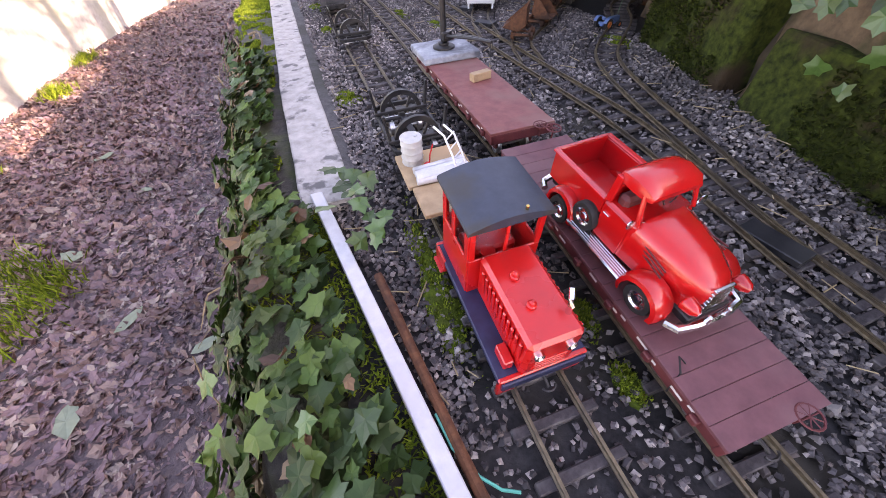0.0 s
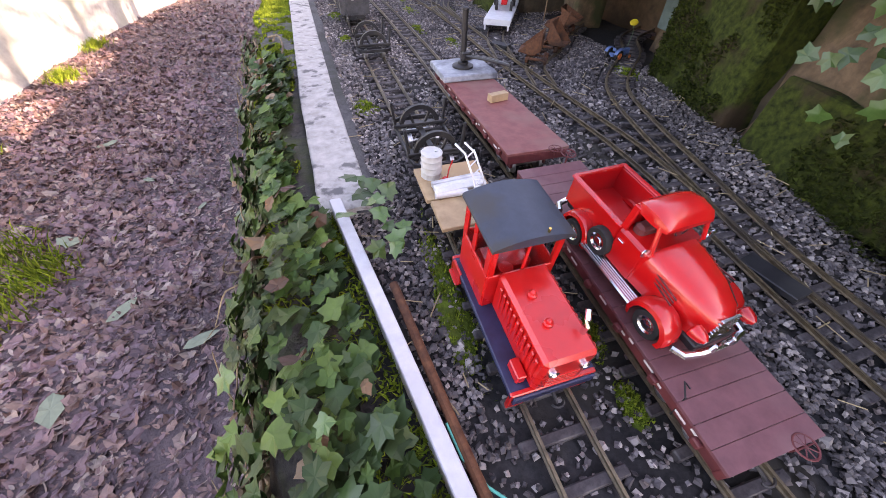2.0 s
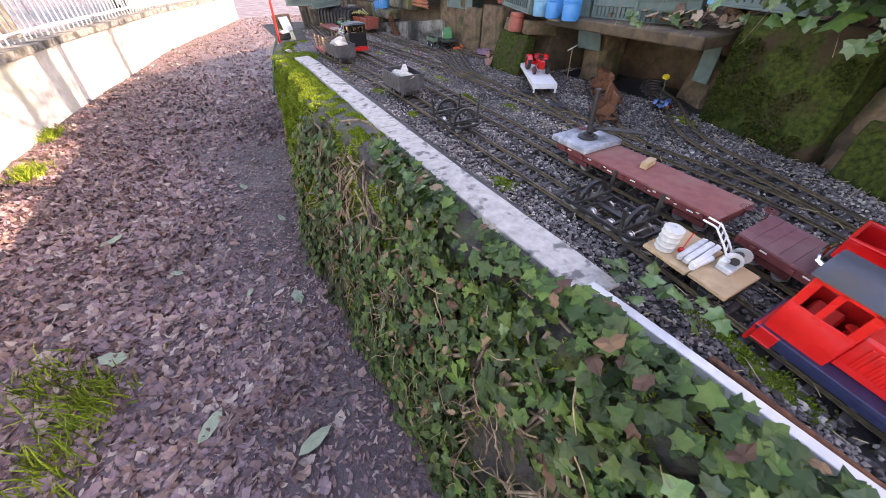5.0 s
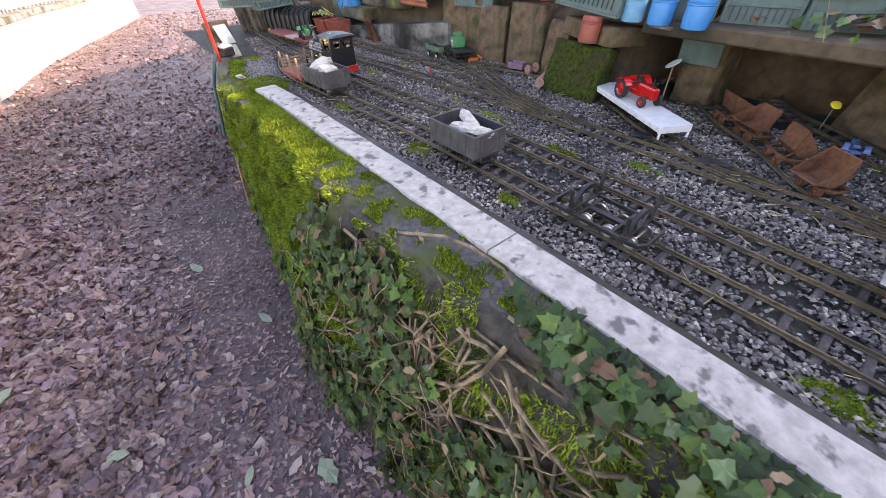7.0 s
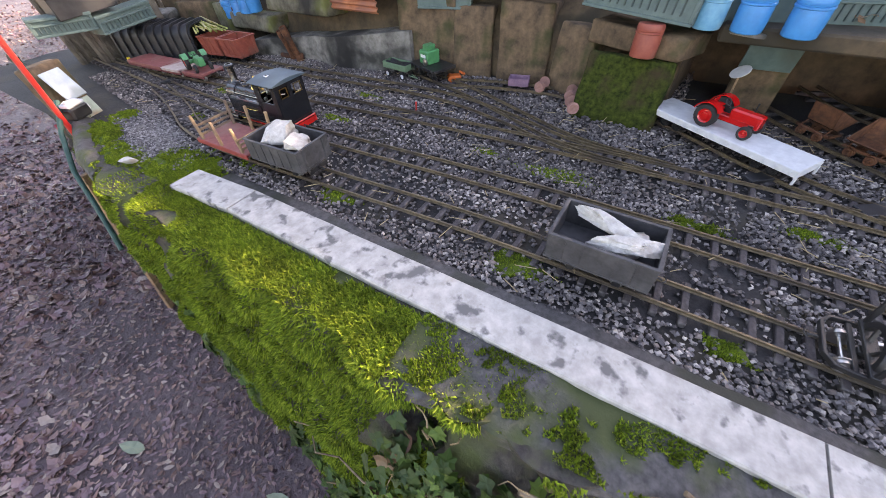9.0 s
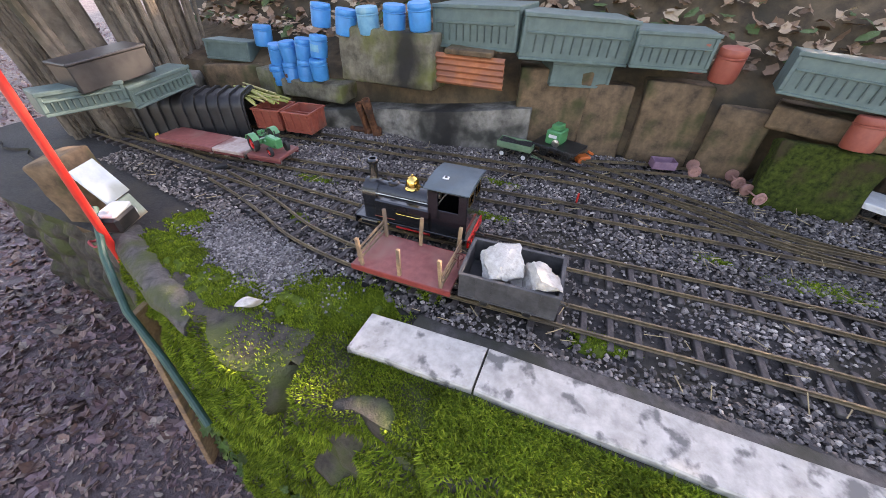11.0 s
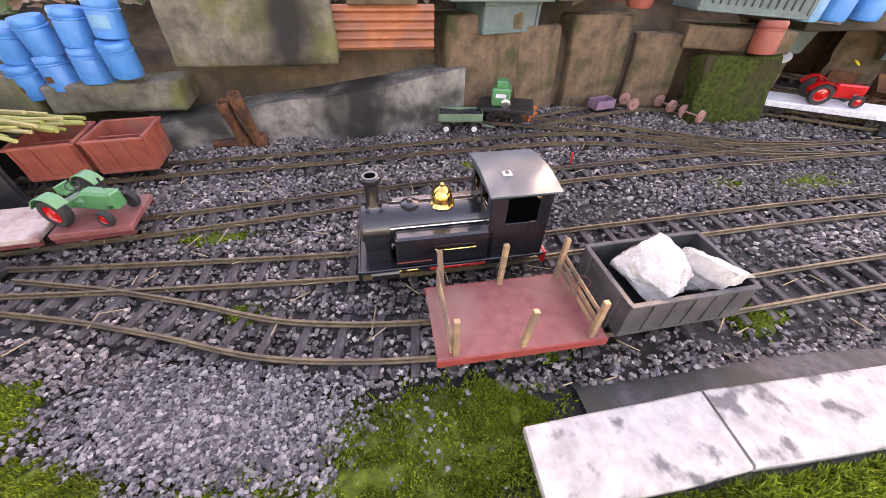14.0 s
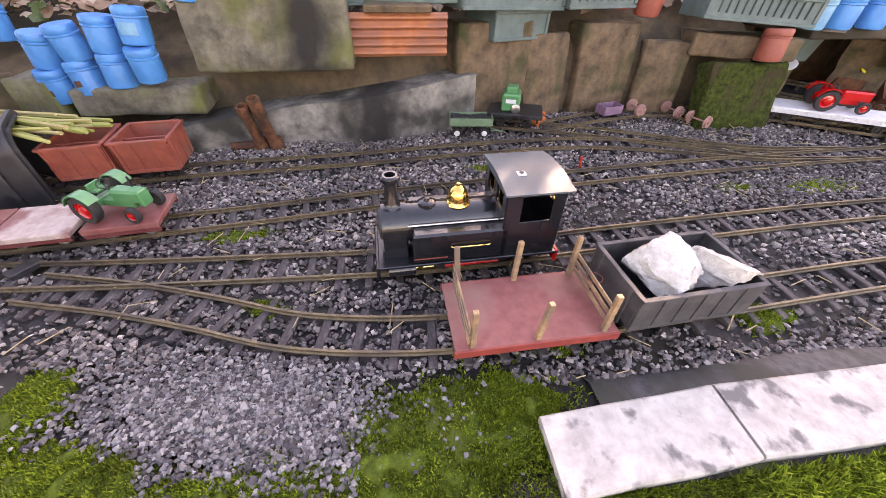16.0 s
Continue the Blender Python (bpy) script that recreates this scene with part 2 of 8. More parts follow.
M_IVY = ramp_mat("ivy_leaf", [(0.022, 0.055, 0.012), (0.03, 0.075, 0.016), (0.055, 0.12, 0.022), (0.030, 0.068, 0.018), (0.085, 0.15, 0.03), (0.05, 0.085, 0.026)], 0.42, 0.65, 90, 0.25, 0.001, 0.3, 0.3, patch=9, dark=0.45)
M_DEADLEAF = ramp_mat("dead_leaf", [(0.11, 0.055, 0.028), (0.16, 0.09, 0.045), (0.075, 0.036, 0.022), (0.22, 0.15, 0.09)], 0.5, 0.75, 90, 0.3, 0.001, 0.3)
M_STEM = mat("ivy_stem", (0.13, 0.085, 0.05), (0.30, 0.23, 0.15), 90, 0.75, 0.5, c3=(0.07, 0.05, 0.03), s3=20, dist=0.001)
M_BLOCK = mat("concrete_block", (0.055, 0.05, 0.036), (0.19, 0.175, 0.13), 26, 0.85, 0.6, c3=(0.10, 0.115, 0.02), s3=8, t3=(0.45, 0.62), dist=0.003)
M_BLOCKGREY = mat("grey_concrete", (0.085, 0.08, 0.07), (0.27, 0.255, 0.225), 30, 0.85, 0.6, c3=(0.04, 0.04, 0.033), s3=9, t3=(0.46, 0.62), dist=0.003)
M_SOOT = mat("sooty_concrete", (0.012, 0.012, 0.012), (0.035, 0.034, 0.03), 60, 0.9, 0.4, dist=0.002)
M_EARTH = mat("brown_earth", (0.05, 0.035, 0.022), (0.12, 0.085, 0.05), 25, 0.9, 0.7, c3=(0.035, 0.03, 0.02), s3=5, dist=0.006)
M_SANDSTONE = mat("brown_sandstone", (0.05, 0.033, 0.02), (0.19, 0.125, 0.072), 24, 0.85, 0.9, c3=(0.04, 0.045, 0.014), s3=9, dist=0.004)
M_CRATE = mat("blue_green_paint", (0.062, 0.105, 0.10), (0.095, 0.15, 0.14), 40, 0.5, 0.15, c3=(0.07, 0.08, 0.06), s3=9, t3=(0.55, 0.75), dist=0.001)
# crate colour darkened, with the shadows of the ribbed panel painted in
M_CRATESHADE = mat("shaded_rib_tint", (0.042, 0.07, 0.066), (0.065, 0.10, 0.094), 60, 0.6, 0.1)
M_BLUE = mat("blue_plastic", (0.006, 0.19, 0.47), (0.012, 0.25, 0.57), 50, 0.32, 0.06, c3=(0.05, 0.22, 0.42), s3=12, t3=(0.55, 0.75))
M_BLUEPALE = mat("faded_blue_plastic", (0.06, 0.26, 0.42), (0.12, 0.36, 0.50), 50, 0.35, 0.06, c3=(0.20, 0.38, 0.44), s3=14)
M_REDPLASTIC = mat("faded_red_plastic", (0.24, 0.05, 0.035), (0.33, 0.08, 0.05), 50, 0.45, 0.08, c3=(0.20, 0.07, 0.05), s3=10)
M_ORANGE = mat("orange_corrugated", (0.33, 0.11, 0.05), (0.47, 0.17, 0.08), 60, 0.6, 0.15, c3=(0.28, 0.11, 0.07), s3=15)
M_RUST = mat("rust", (0.085, 0.032, 0.016), (0.19, 0.075, 0.035), 110, 0.8, 0.4, metal=0.15, c3=(0.06, 0.03, 0.02), s3=25, dist=0.0008)
M_RED = mat("glossy_red_paint", (0.52, 0.008, 0.008), (0.60, 0.012, 0.01), 30, 0.2, 0.02, coat=0.7, c3=(0.42, 0.008, 0.008), s3=8, rough2=0.3)
M_LOCORED = mat("bright_red_paint", (0.58, 0.012, 0.01), (0.66, 0.016, 0.012), 30, 0.22, 0.03, coat=0.5, c3=(0.50, 0.012, 0.01), s3=12, rough2=0.35)
M_BLACK = mat("black_paint", (0.008, 0.008, 0.009), (0.018, 0.018, 0.02), 60, 0.35, 0.1, c3=(0.03, 0.028, 0.026), s3=20, rough2=0.55)
M_BLACKGLOSS = mat("glossy_black_paint", (0.006, 0.007, 0.009), (0.012, 0.013, 0.016), 40, 0.16, 0.03, coat=0.5, rough2=0.3)
# satin black with a blue cast painted in for the sky it mirrors
M_ROOFBLACK = mat("sky_tinted_black_roof", (0.026, 0.036, 0.054), (0.040, 0.052, 0.075), 70, 0.42, 0.08, c3=(0.04, 0.04, 0.04), s3=18)
M_NAVY = mat("dark_blue_frame", (0.012, 0.016, 0.05), (0.022, 0.03, 0.08), 60, 0.4, 0.1)
M_CHROME = mat("chrome", (0.72, 0.72, 0.72), (0.82, 0.82, 0.82), 50, 0.12, 0.02, metal=1.0, rough2=0.25)
M_STEEL = mat("bright_steel", (0.5, 0.5, 0.5), (0.66, 0.66, 0.66), 80, 0.25, 0.05, metal=1.0, c3=(0.35, 0.33, 0.3), s3=30)
M_BRASS = mat("polished_brass", (0.78, 0.5, 0.14), (0.86, 0.58, 0.2), 50, 0.1, 0.02, metal=1.0, rough2=0.2)
M_TYRE = mat("black_rubber", (0.012, 0.012, 0.012), (0.025, 0.025, 0.025), 80, 0.7, 0.2)
M_OXIDE = mat("red_oxide_deck", (0.20, 0.055, 0.05), (0.28, 0.085, 0.075), 70, 0.55, 0.2, c3=(0.25, 0.12, 0.10), s3=16, t3=(0.5, 0.72), dist=0.0008, obj_random=0.08)
M_MAROON = mat("maroon_deck", (0.13, 0.045, 0.052), (0.18, 0.066, 0.072), 70, 0.5, 0.2, c3=(0.20, 0.10, 0.10), s3=14, t3=(0.5, 0.74), dist=0.0008, obj_random=0.07)
M_MAROONDARK = mat("maroon_frame", (0.10, 0.018, 0.02), (0.15, 0.03, 0.03), 70, 0.5, 0.15)
M_GREYTUB = mat("dark_grey_tub", (0.03, 0.03, 0.033), (0.06, 0.06, 0.064), 80, 0.55, 0.15, c3=(0.085, 0.085, 0.088), s3=20, t3=(0.52, 0.75))
M_ROCK = mat("white_quarried_stone", (0.36, 0.34, 0.31), (0.56, 0.54, 0.51), 90, 0.8, 0.9, c3=(0.28, 0.25, 0.215), s3=18, dist=0.004)
M_WOOD = mat("weathered_wood", (0.22, 0.13, 0.07), (0.36, 0.24, 0.14), 120, 0.75, 0.3, c3=(0.16, 0.11, 0.08), s3=20, dist=0.0008)
M_PLY = mat("plywood", (0.36, 0.235, 0.13), (0.48, 0.33, 0.19), 60, 0.6, 0.12, c3=(0.44, 0.28, 0.15), s3=14)
M_SILVER = mat("silver_paint", (0.58, 0.59, 0.60), (0.72, 0.73, 0.74), 60, 0.4, 0.1, metal=0.35, c3=(0.45, 0.46, 0.47), s3=25)
M_WHITE = mat("white_paint", (0.50, 0.51, 0.52), (0.62, 0.63, 0.64), 60, 0.5, 0.1, c3=(0.55, 0.56, 0.56), s3=20, t3=(0.55, 0.75))
M_SLATE = mat("lead_grey_slab", (0.20, 0.22, 0.25), (0.38, 0.41, 0.44), 55, 0.5, 0.3, c3=(0.10, 0.11, 0.13), s3=25, t3=(0.48, 0.64), dist=0.0015)
M_GREEN = mat("tractor_green", (0.03, 0.19, 0.07), (0.045, 0.25, 0.10), 50, 0.35, 0.05, coat=0.3)
M_GREENDULL = mat("dull_green", (0.075, 0.15, 0.085), (0.12, 0.20, 0.12), 60, 0.55, 0.15)
M_BLACKPLASTIC = mat("black_ribbed_plastic", (0.01, 0.011, 0.013), (0.022, 0.023, 0.026), 60, 0.4, 0.12, c3=(0.035, 0.035, 0.035), s3=10)
M_CANE = ramp_mat("yellow_green_cane", [(0.30, 0.32, 0.09), (0.38, 0.38, 0.13), (0.24, 0.28, 0.07), (0.42, 0.36, 0.16)], 0.5, 0.7, 90, 0.2, mixup=0.2)
M_COAL = mat("coal", (0.008, 0.008, 0.009), (0.03, 0.03, 0.032), 220, 0.45, 0.9, dist=0.004)
M_BARK = mat("grey_bark", (0.08, 0.065, 0.05), (0.20, 0.165, 0.13), 14, 0.9, 0.9, c3=(0.05, 0.045, 0.03), s3=5, dist=0.02)
M_POSTRED = mat("red_steel_post", (0.50, 0.02, 0.015), (0.58, 0.03, 0.02), 50, 0.35, 0.05, coat=0.3)
M_LENS = mat("white_glass", (0.8, 0.8, 0.78), (0.9, 0.9, 0.88), 50, 0.1, 0.02)
M_INK = mat("white_lettering", (0.62, 0.58, 0.55), (0.72, 0.68, 0.65), 90, 0.6, 0)
M_GLASS = glass_mat("clear_glass")

# ---- ground, path and walls ----
PATH_Z = -0.57
WALL_TOP = [(-2.2, -0.09), (-0.7, -0.10), (0.0, -0.135), (0.35, -0.160), (0.9, -0.150), (1.1, -0.145), (1.25, -0.128), (1.40, -0.10), (1.53, -0.055), (1.65, -0.01), (1.78, 0.03), (2.1, 0.10), (2.6, 0.13)]
FAR_WALL = [(-1.85, -3.0), (-1.78, 0.3), (-1.70, 2.2), (-1.50, 3.6), (-0.95, 6.0), (0.2, 9.0)]


def board_x(y):
    """The line of the white edging board."""
    return -0.026 - 0.15 * (y + 0.70) if y > -1.15 else 0.0415 - 0.08 * (y + 1.15)


def path_height(x, y):
    return PATH_Z + 0.012 * noise.noise(Vector((x * 2.2, y * 2.2, 0))) + 0.005 * noise.noise(Vector((x * 9, y * 9, 3))) + 0.03 * max(0, -x - 1.2)


# the trodden path, one sheet out to the horizon
bm = B()
xs = [-400, -60, -12, -5, -3] + [-2.4 + 0.08 * k for k in range(36)] + [1.0, 4, 12, 60, 400]
ys = [-400, -60, -10, -4] + [-2.4 + 0.1 * k for k in range(95)] + [9, 14, 30, 90, 400]
grid = [[bm.verts.new((x, y, path_height(x, y) - (0.25 if x > 0.3 else 0))) for x in xs] for y in ys]
for r0, r1 in zip(grid, grid[1:]):
    for k in range(len(xs) - 1):
        bm.faces.new((r0[k], r0[k + 1], r1[k + 1], r1[k]))
tagged(part("ground", bm, M_MUD, smooth=180), "brown muddy path trodden under wet leaves", "ground", kind="structure")

# dry wall that holds the track bed, bulging and battered
def wall_joint(y, z):
    """Rounded field stones: proud in the middle, sunk at their joints."""
    d = noise.voronoi(Vector((y * 8.0, z * 13.0, 0.5)))[0]
    return 0.022 * min(1.0, (d[1] - d[0]) * 2.6) - 0.012


def wall_point(y, f):
    """A point of the wall's outer face: f 0 at its foot, 1 at its top edge."""
    xt = lerp_path(WALL_TOP, y)
    zt = g(0, y) - 0.006
    z = PATH_Z - 0.05 + (zt - PATH_Z + 0.05) * f
    bulge = (0.14 - 0.08 * max(0, min(1, (y - 0.5) / 0.6))) * (1 - f) ** 0.8 + 0.018 * noise.noise(Vector((y * 5, z * 6, 1))) + 0.008 * noise.noise(Vector((y * 24, z * 24, 5))) + wall_joint(y, z)
    bulge -= 0.05 * math.exp(-((y - 1.095 - 0.02 * noise.noise(Vector((f * 5, 3, 3)))) / 0.012) ** 2) * (f > 0.12)
    bulge -= 0.075 * math.exp(-((y - 0.375) / 0.035) ** 4 - ((f - 0.89) / 0.055) ** 4)
    return Vector((xt - bulge, y, z + 0.006 * noise.noise(Vector((y * 11, f * 4, 9))) * (1 if f > 0.9 else 0)))


bm = B()
rows = []
wys = [-2.2 + 0.014 * k for k in range(343)]
for y in wys:
    row = [bm.verts.new(wall_point(y, k / 40)) for k in range(41)]
    zt = g(0, y)
    xt = lerp_path(WALL_TOP, y)
    for k in range(1, 9):
        x = xt + (0.10 - xt) * k / 8
        row.append(bm.verts.new((x, y, min(zt - 0.006, g(x, y) - 0.004) - (0.03 if x > -0.035 else 0) + 0.003 * noise.noise(Vector((x * 20, y * 20, 0))))))
    row.append(bm.verts.new((0.10, y, -0.62)))
    rows.append(row)
for a, b in zip(rows, rows[1:]):
    for k in range(len(a) - 1):
        bm.faces.new((a[k], a[k + 1], b[k + 1], b[k]))
tagged(part("wall_garden", bm, M_WALLSTONE, smooth=60), "low dark stone garden wall grown over with moss", "wall", kind="structure")

# the track bed
bm = B()
xs = [-0.04 + 0.03 * k for k in range(35)]
ys = [-2.0 + 0.04 * k for k in range(112)]
grid = [[bm.verts.new((x, y, g(x, y) - 0.011 + 0.004 * noise.noise(Vector((x * 12, y * 12, 2))))) for x in xs] for y in ys]
for r0, r1 in zip(grid, grid[1:]):
    for k in range(len(xs) - 1):
        bm.faces.new((r0[k], r0[k + 1], r1[k + 1], r1[k]))
tagged(part("track_bed", bm, M_BED, smooth=180), "dark gritty bed under the model railway", "track bed", kind="structure")

# cement strip between the coping and the track
bm = B()
prev = None
for k in range(82):
    y = -0.72 + 0.021 * k
    w = 0.036 + 0.008 * noise.noise(Vector((y * 6, 0, 4)))
    ring = [bm.verts.new((x, y, z)) for x, z in ((-0.004, g(0, y) + 0.001), (w * 0.6, g(0.03, y) - 0.001 + 0.002 * noise.noise(Vector((y * 18, 1, 0)))), (w, g(w, y) - 0.012))]
    if prev:
        for a in range(2):
            bm.faces.new((prev[a], prev[a + 1], ring[a + 1], ring[a]))
    prev = ring
tagged(part("cement_strip", bm, M_CEMENT, smooth=180), "damp grey cement strip beside the coping", "cement", kind="structure")

# white stone coping in three lengths
coping = thing("wall_coping", "white weathered limestone coping slabs along the wall", "coping", kind="structure")
COP_IN = [(-0.72, 0.018), (-0.35, 0.007), (0.0, 0.006), (0.87, 0.002), (1.045, -0.008)]
for y0, y1 in ((-0.715, -0.0015), (0.0015, 0.8665), (0.8695, 1.042)):
    bm = B()
    n = max(3, int((y1 - y0) / 0.05))
    prev = None
    for k in range(n + 1):
        y = y0 + (y1 - y0) * k / n
        xi = lerp_path(COP_IN, y) + 0.001 * noise.noise(Vector((y * 25, 0, 0)))
        xo = xi - 0.066 + 0.0015 * noise.noise(Vector((y * 25, 7, 0)))
        zt = g(-0.03, y) + 0.006
        ring = [bm.verts.new(p) for p in ((xo, y, zt - 0.016), (xo, y, zt - 0.002), (xo + 0.002, y, zt), (xi - 0.002, y, zt), (xi, y, zt - 0.002), (xi, y, zt - 0.016))]
        if prev:
            for a in range(5):
                bm.faces.new((prev[a], prev[a + 1], ring[a + 1], ring[a]))
        else:
            bm.faces.new(ring)
        prev = ring
    bm.faces.new(list(reversed(prev)))
    part("slab", bm, M_COPING, coping, smooth=40)

# cement ledge under the coping, broken off along its outer edge
bm = B()
prev = None
for k in range(110):
    y = -0.20 + 0.0058 * k
    xo = lerp_path(WALL_TOP, y) - 0.002 + 0.014 * noise.noise(Vector((y * 14, 3, 0))) + 0.005 * noise.noise(Vector((y * 55, 3, 0)))
    zt = g(0, y) - 0.003 + 0.003 * noise.noise(Vector((y * 17, 8, 0))) + 0.0015 * noise.noise(Vector((y * 60, 8, 0)))
    th = 0.028 + 0.008 * noise.noise(Vector((y * 9, 1, 6)))
    ring = [bm.verts.new(p) for p in ((-0.05, y, zt - th - 0.02), (xo + 0.012, y, zt - th), (xo, y, zt - th * 0.6), (xo + 0.004, y, zt - 0.006), (xo + 0.018, y, zt), (-0.05, y, zt + 0.002))]
    if prev:
        for a in range(5):
            bm.faces.new((prev[a], prev[a + 1], ring[a + 1], ring[a]))
    else:
        bm.faces.new(ring)
    prev = ring
bm.faces.new(list(reversed(prev)))
M_CEMENT_ROUGH = mat("rough_dark_cement", (0.03, 0.028, 0.029), (0.095, 0.09, 0.087), 90, 0.7, 0.9, c3=(0.045, 0.058, 0.016), s3=14, t3=(0.46, 0.6), dist=0.003)
tagged(part("cement_ledge", bm, M_CEMENT_ROUGH, smooth=30), "broken grey cement ledge under the coping", "ledge", kind="structure")

# rounded cement cap on the wall's far corner
bm = B()
prev = None
for k in range(24):
    y = 1.30 + 0.0125 * k
    xo = lerp_path(WALL_TOP, y) - 0.012 + 0.005 * noise.noise(Vector((y * 20, 6, 0)))
    w = 0.066 + 0.012 * noise.noise(Vector((y * 12, 2, 0)))
    zt = g(0, y) + 0.004 - 0.022 * max(0.0, 1 - k / 7) ** 2 + 0.004 * noise.noise(Vector((y * 14, 5, 0)))
    ring = [bm.verts.new(p) for p in ((xo + 0.012, y, zt - 0.045), (xo, y, zt - 0.022), (xo + 0.006, y, zt - 0.008), (xo + 0.020, y, zt), (xo + 0.5 * w, y, zt + 0.002), (xo + w, y, zt - 0.02))]
    if prev:
        for a in range(5):
            bm.faces.new((prev[a], prev[a + 1], ring[a + 1], ring[a]))
    else:
        bm.faces.new(ring)
    prev = ring
bm.faces.new(list(reversed(prev)))
tagged(part("cement_cap", bm, M_CEMENT_ROUGH, smooth=60), "rounded damp cement cap on the wall's corner", "cement", kind="structure")

# thin white board on edge that carries the line of the coping on
bm = B()
prev = None
for k in range(24):
    y = -0.70 - 0.055 * k
    x = board_x(y)
    zt = g(0, y) + 0.014
    ring = [bm.verts.new(p) for p in ((x - 0.009, y, zt - 0.06), (x - 0.009, y, zt - 0.001), (x - 0.008, y, zt), (x + 0.005, y, zt), (x + 0.006, y, zt - 0.001), (x + 0.006, y, zt - 0.06))]
    if prev:
        for a in range(5):
            bm.faces.new((prev[a], prev[a + 1], ring[a + 1], ring[a]))
    else:
        bm.faces.new(ring)
    prev = ring
bm.faces.new(prev)
tagged(part("edging_board", bm, M_WHITE), "narrow white board set on edge in the soil", "edging", kind="structure")

# pale rendered wall on the far side of the path, with its kerb stone and railings
def far_x(y):
    return lerp_path([(q[1], q[0]) for q in FAR_WALL], y)


bm = B()
prev = None
for k in range(61):
    y = -3.0 + 0.2 * k
    x = far_x(y)
    zt = -0.075 - 0.012 * y
    ring = [bm.verts.new(p) for p in ((x + 0.02 * noise.noise(Vector((y * 2, 0, 0))), y, PATH_Z - 0.1), (x, y, zt), (x - 0.22, y, zt), (x - 0.22, y, PATH_Z - 0.1))]
    if prev:
        for a in range(3):
            bm.faces.new((prev[a], prev[a + 1], ring[a + 1], ring[a]))
    prev = ring
tagged(part("wall_far", bm, M_RENDER, smooth=40), "low pale rendered wall beside the path", "wall", kind="structure")
bm = B()
prev = None
for k in range(61):
    y = -3.0 + 0.2 * k
    x = far_x(y)
    zt = -0.071 - 0.012 * y
    ring = [bm.verts.new(p) for p in ((x + 0.03, y, zt), (x + 0.03, y, zt + 0.05), (x - 0.25, y, zt + 0.05), (x - 0.25, y, zt))]
    if prev:
        for a in range(3):
            bm.faces.new((prev[a], prev[a + 1], ring[a + 1], ring[a]))
        bm.faces.new((prev[3], prev[0], ring[0], ring[3]))
    prev = ring
tagged(part("trim_far_wall", bm, M_BLOCKGREY, smooth=40), "grey mossy cap stones on the rendered wall", "trim", kind="structure")

# ---- bank behind the railway ----
BANK = [(-3.0, 0.58), (-1.400, 0.623), (-0.999, 0.632), (-0.699, 0.705), (-0.429, 0.791), (-0.335, 0.825), (-0.289, 1.083), (0.233, 1.046), (0.259, 0.734), (0.494, 0.759), (0.796, 0.761), (1.000, 0.735), (1.117, 0.694), (1.284, 0.675), (1.445, 0.678), (1.606, 0.657), (1.812, 0.652), (2.031, 0.586), (2.323, 0.520), (2.402, 0.541), (2.6, 1.0), (3.2, 2.3), (5.0, 4.2), (9.0, 7.0)]
bm = B()
rows = []
by = sorted({-3.0 + 0.15 * k for k in range(81)} | {y for y, _ in BANK})
for y in by:
    xb = lerp_path(BANK, y)
    cave = -0.33 < y < 0.20
    prof = [(xb + 0.01, -0.62 if y > 2.3 else -0.1), (xb, 0.08), (xb + 0.02, 0.17 if not cave else 0.20), (max(xb + 0.10, 0.85), 0.23), (max(xb + 0.25, 1.0), 0.40), (max(xb + 0.45, 1.25), 0.58), (max(xb + 0.9, 1.9), 0.80), (max(xb + 1.8, 3.0), 1.10), (max(xb + 3, 6.0), 1.7), (14.0, 2.4)]
    row = []
    for k, (x, z) in enumerate(prof):
        a = 0.02 if 0 < k < 4 else 0.05 if k < 8 else 0.0
        row.append(bm.verts.new((x + 0.4 * a * noise.noise(Vector((y * 5, k, 0))), y, z + a * noise.noise(Vector((x * 4, y * 4, 3))))))
    rows.append(row)
for a, b in zip(rows, rows[1:]):
    for k in range(len(a) - 1):
        bm.faces.new((a[k], a[k + 1], b[k + 1], b[k]))
tagged(part("bank", bm, M_EARTH, smooth=60), "earth bank above the railway, littered with dead leaves", "bank", kind="structure")

# roof of earth and boards over the dark sidings
bm = B()
box(bm, (0.88, -0.065, 0.215), (0.42, 0.56, 0.03), bevel=0.004)
tagged(part("roof_sidings", bm, M_EARTH), "earth-covered boards roofing the dark sidings", "roof", kind="structure")


def block(p0, p1, z0, z1, depth, material, label, lean=0.0, name="concrete_block", rough=0.004, category="block", skew=0.0):
    """A building block whose face runs from p0 to p1, standing behind that line; lean tips its face back, in degrees."""
    a, b = Vector((*p0, 0)), Vector((*p1, 0))
    d = b - a
    L = d.length
    ang = math.degrees(math.atan2(d.y, d.x))
    bm = B()
    box(bm, (0, depth / 2, (z1 - z0) / 2), (L, depth, z1 - z0), bevel=0.004)
    bmesh.ops.subdivide_edges(bm, edges=[e for e in bm.edges if e.calc_length() > 0.02], cuts=4, use_grid_fill=True)
    off = rng.random() * 50
    for v in bm.verts:
        n = noise.noise_vector(v.co * 28 + Vector((off, 0, 0))) * rough + noise.noise_vector(v.co * 90 + Vector((off, 5, 0))) * rough * 0.4
        v.co += n
    m = Matrix.Translation(((a + b) / 2) + Vector((0, 0, z0))) @ pose(0, 0, 0, 0, skew, 0) @ pose(0, 0, 0, -lean, 0, ang)
    return single(name, bm, material, label, category, m, group="retaining blocks", smooth=50)


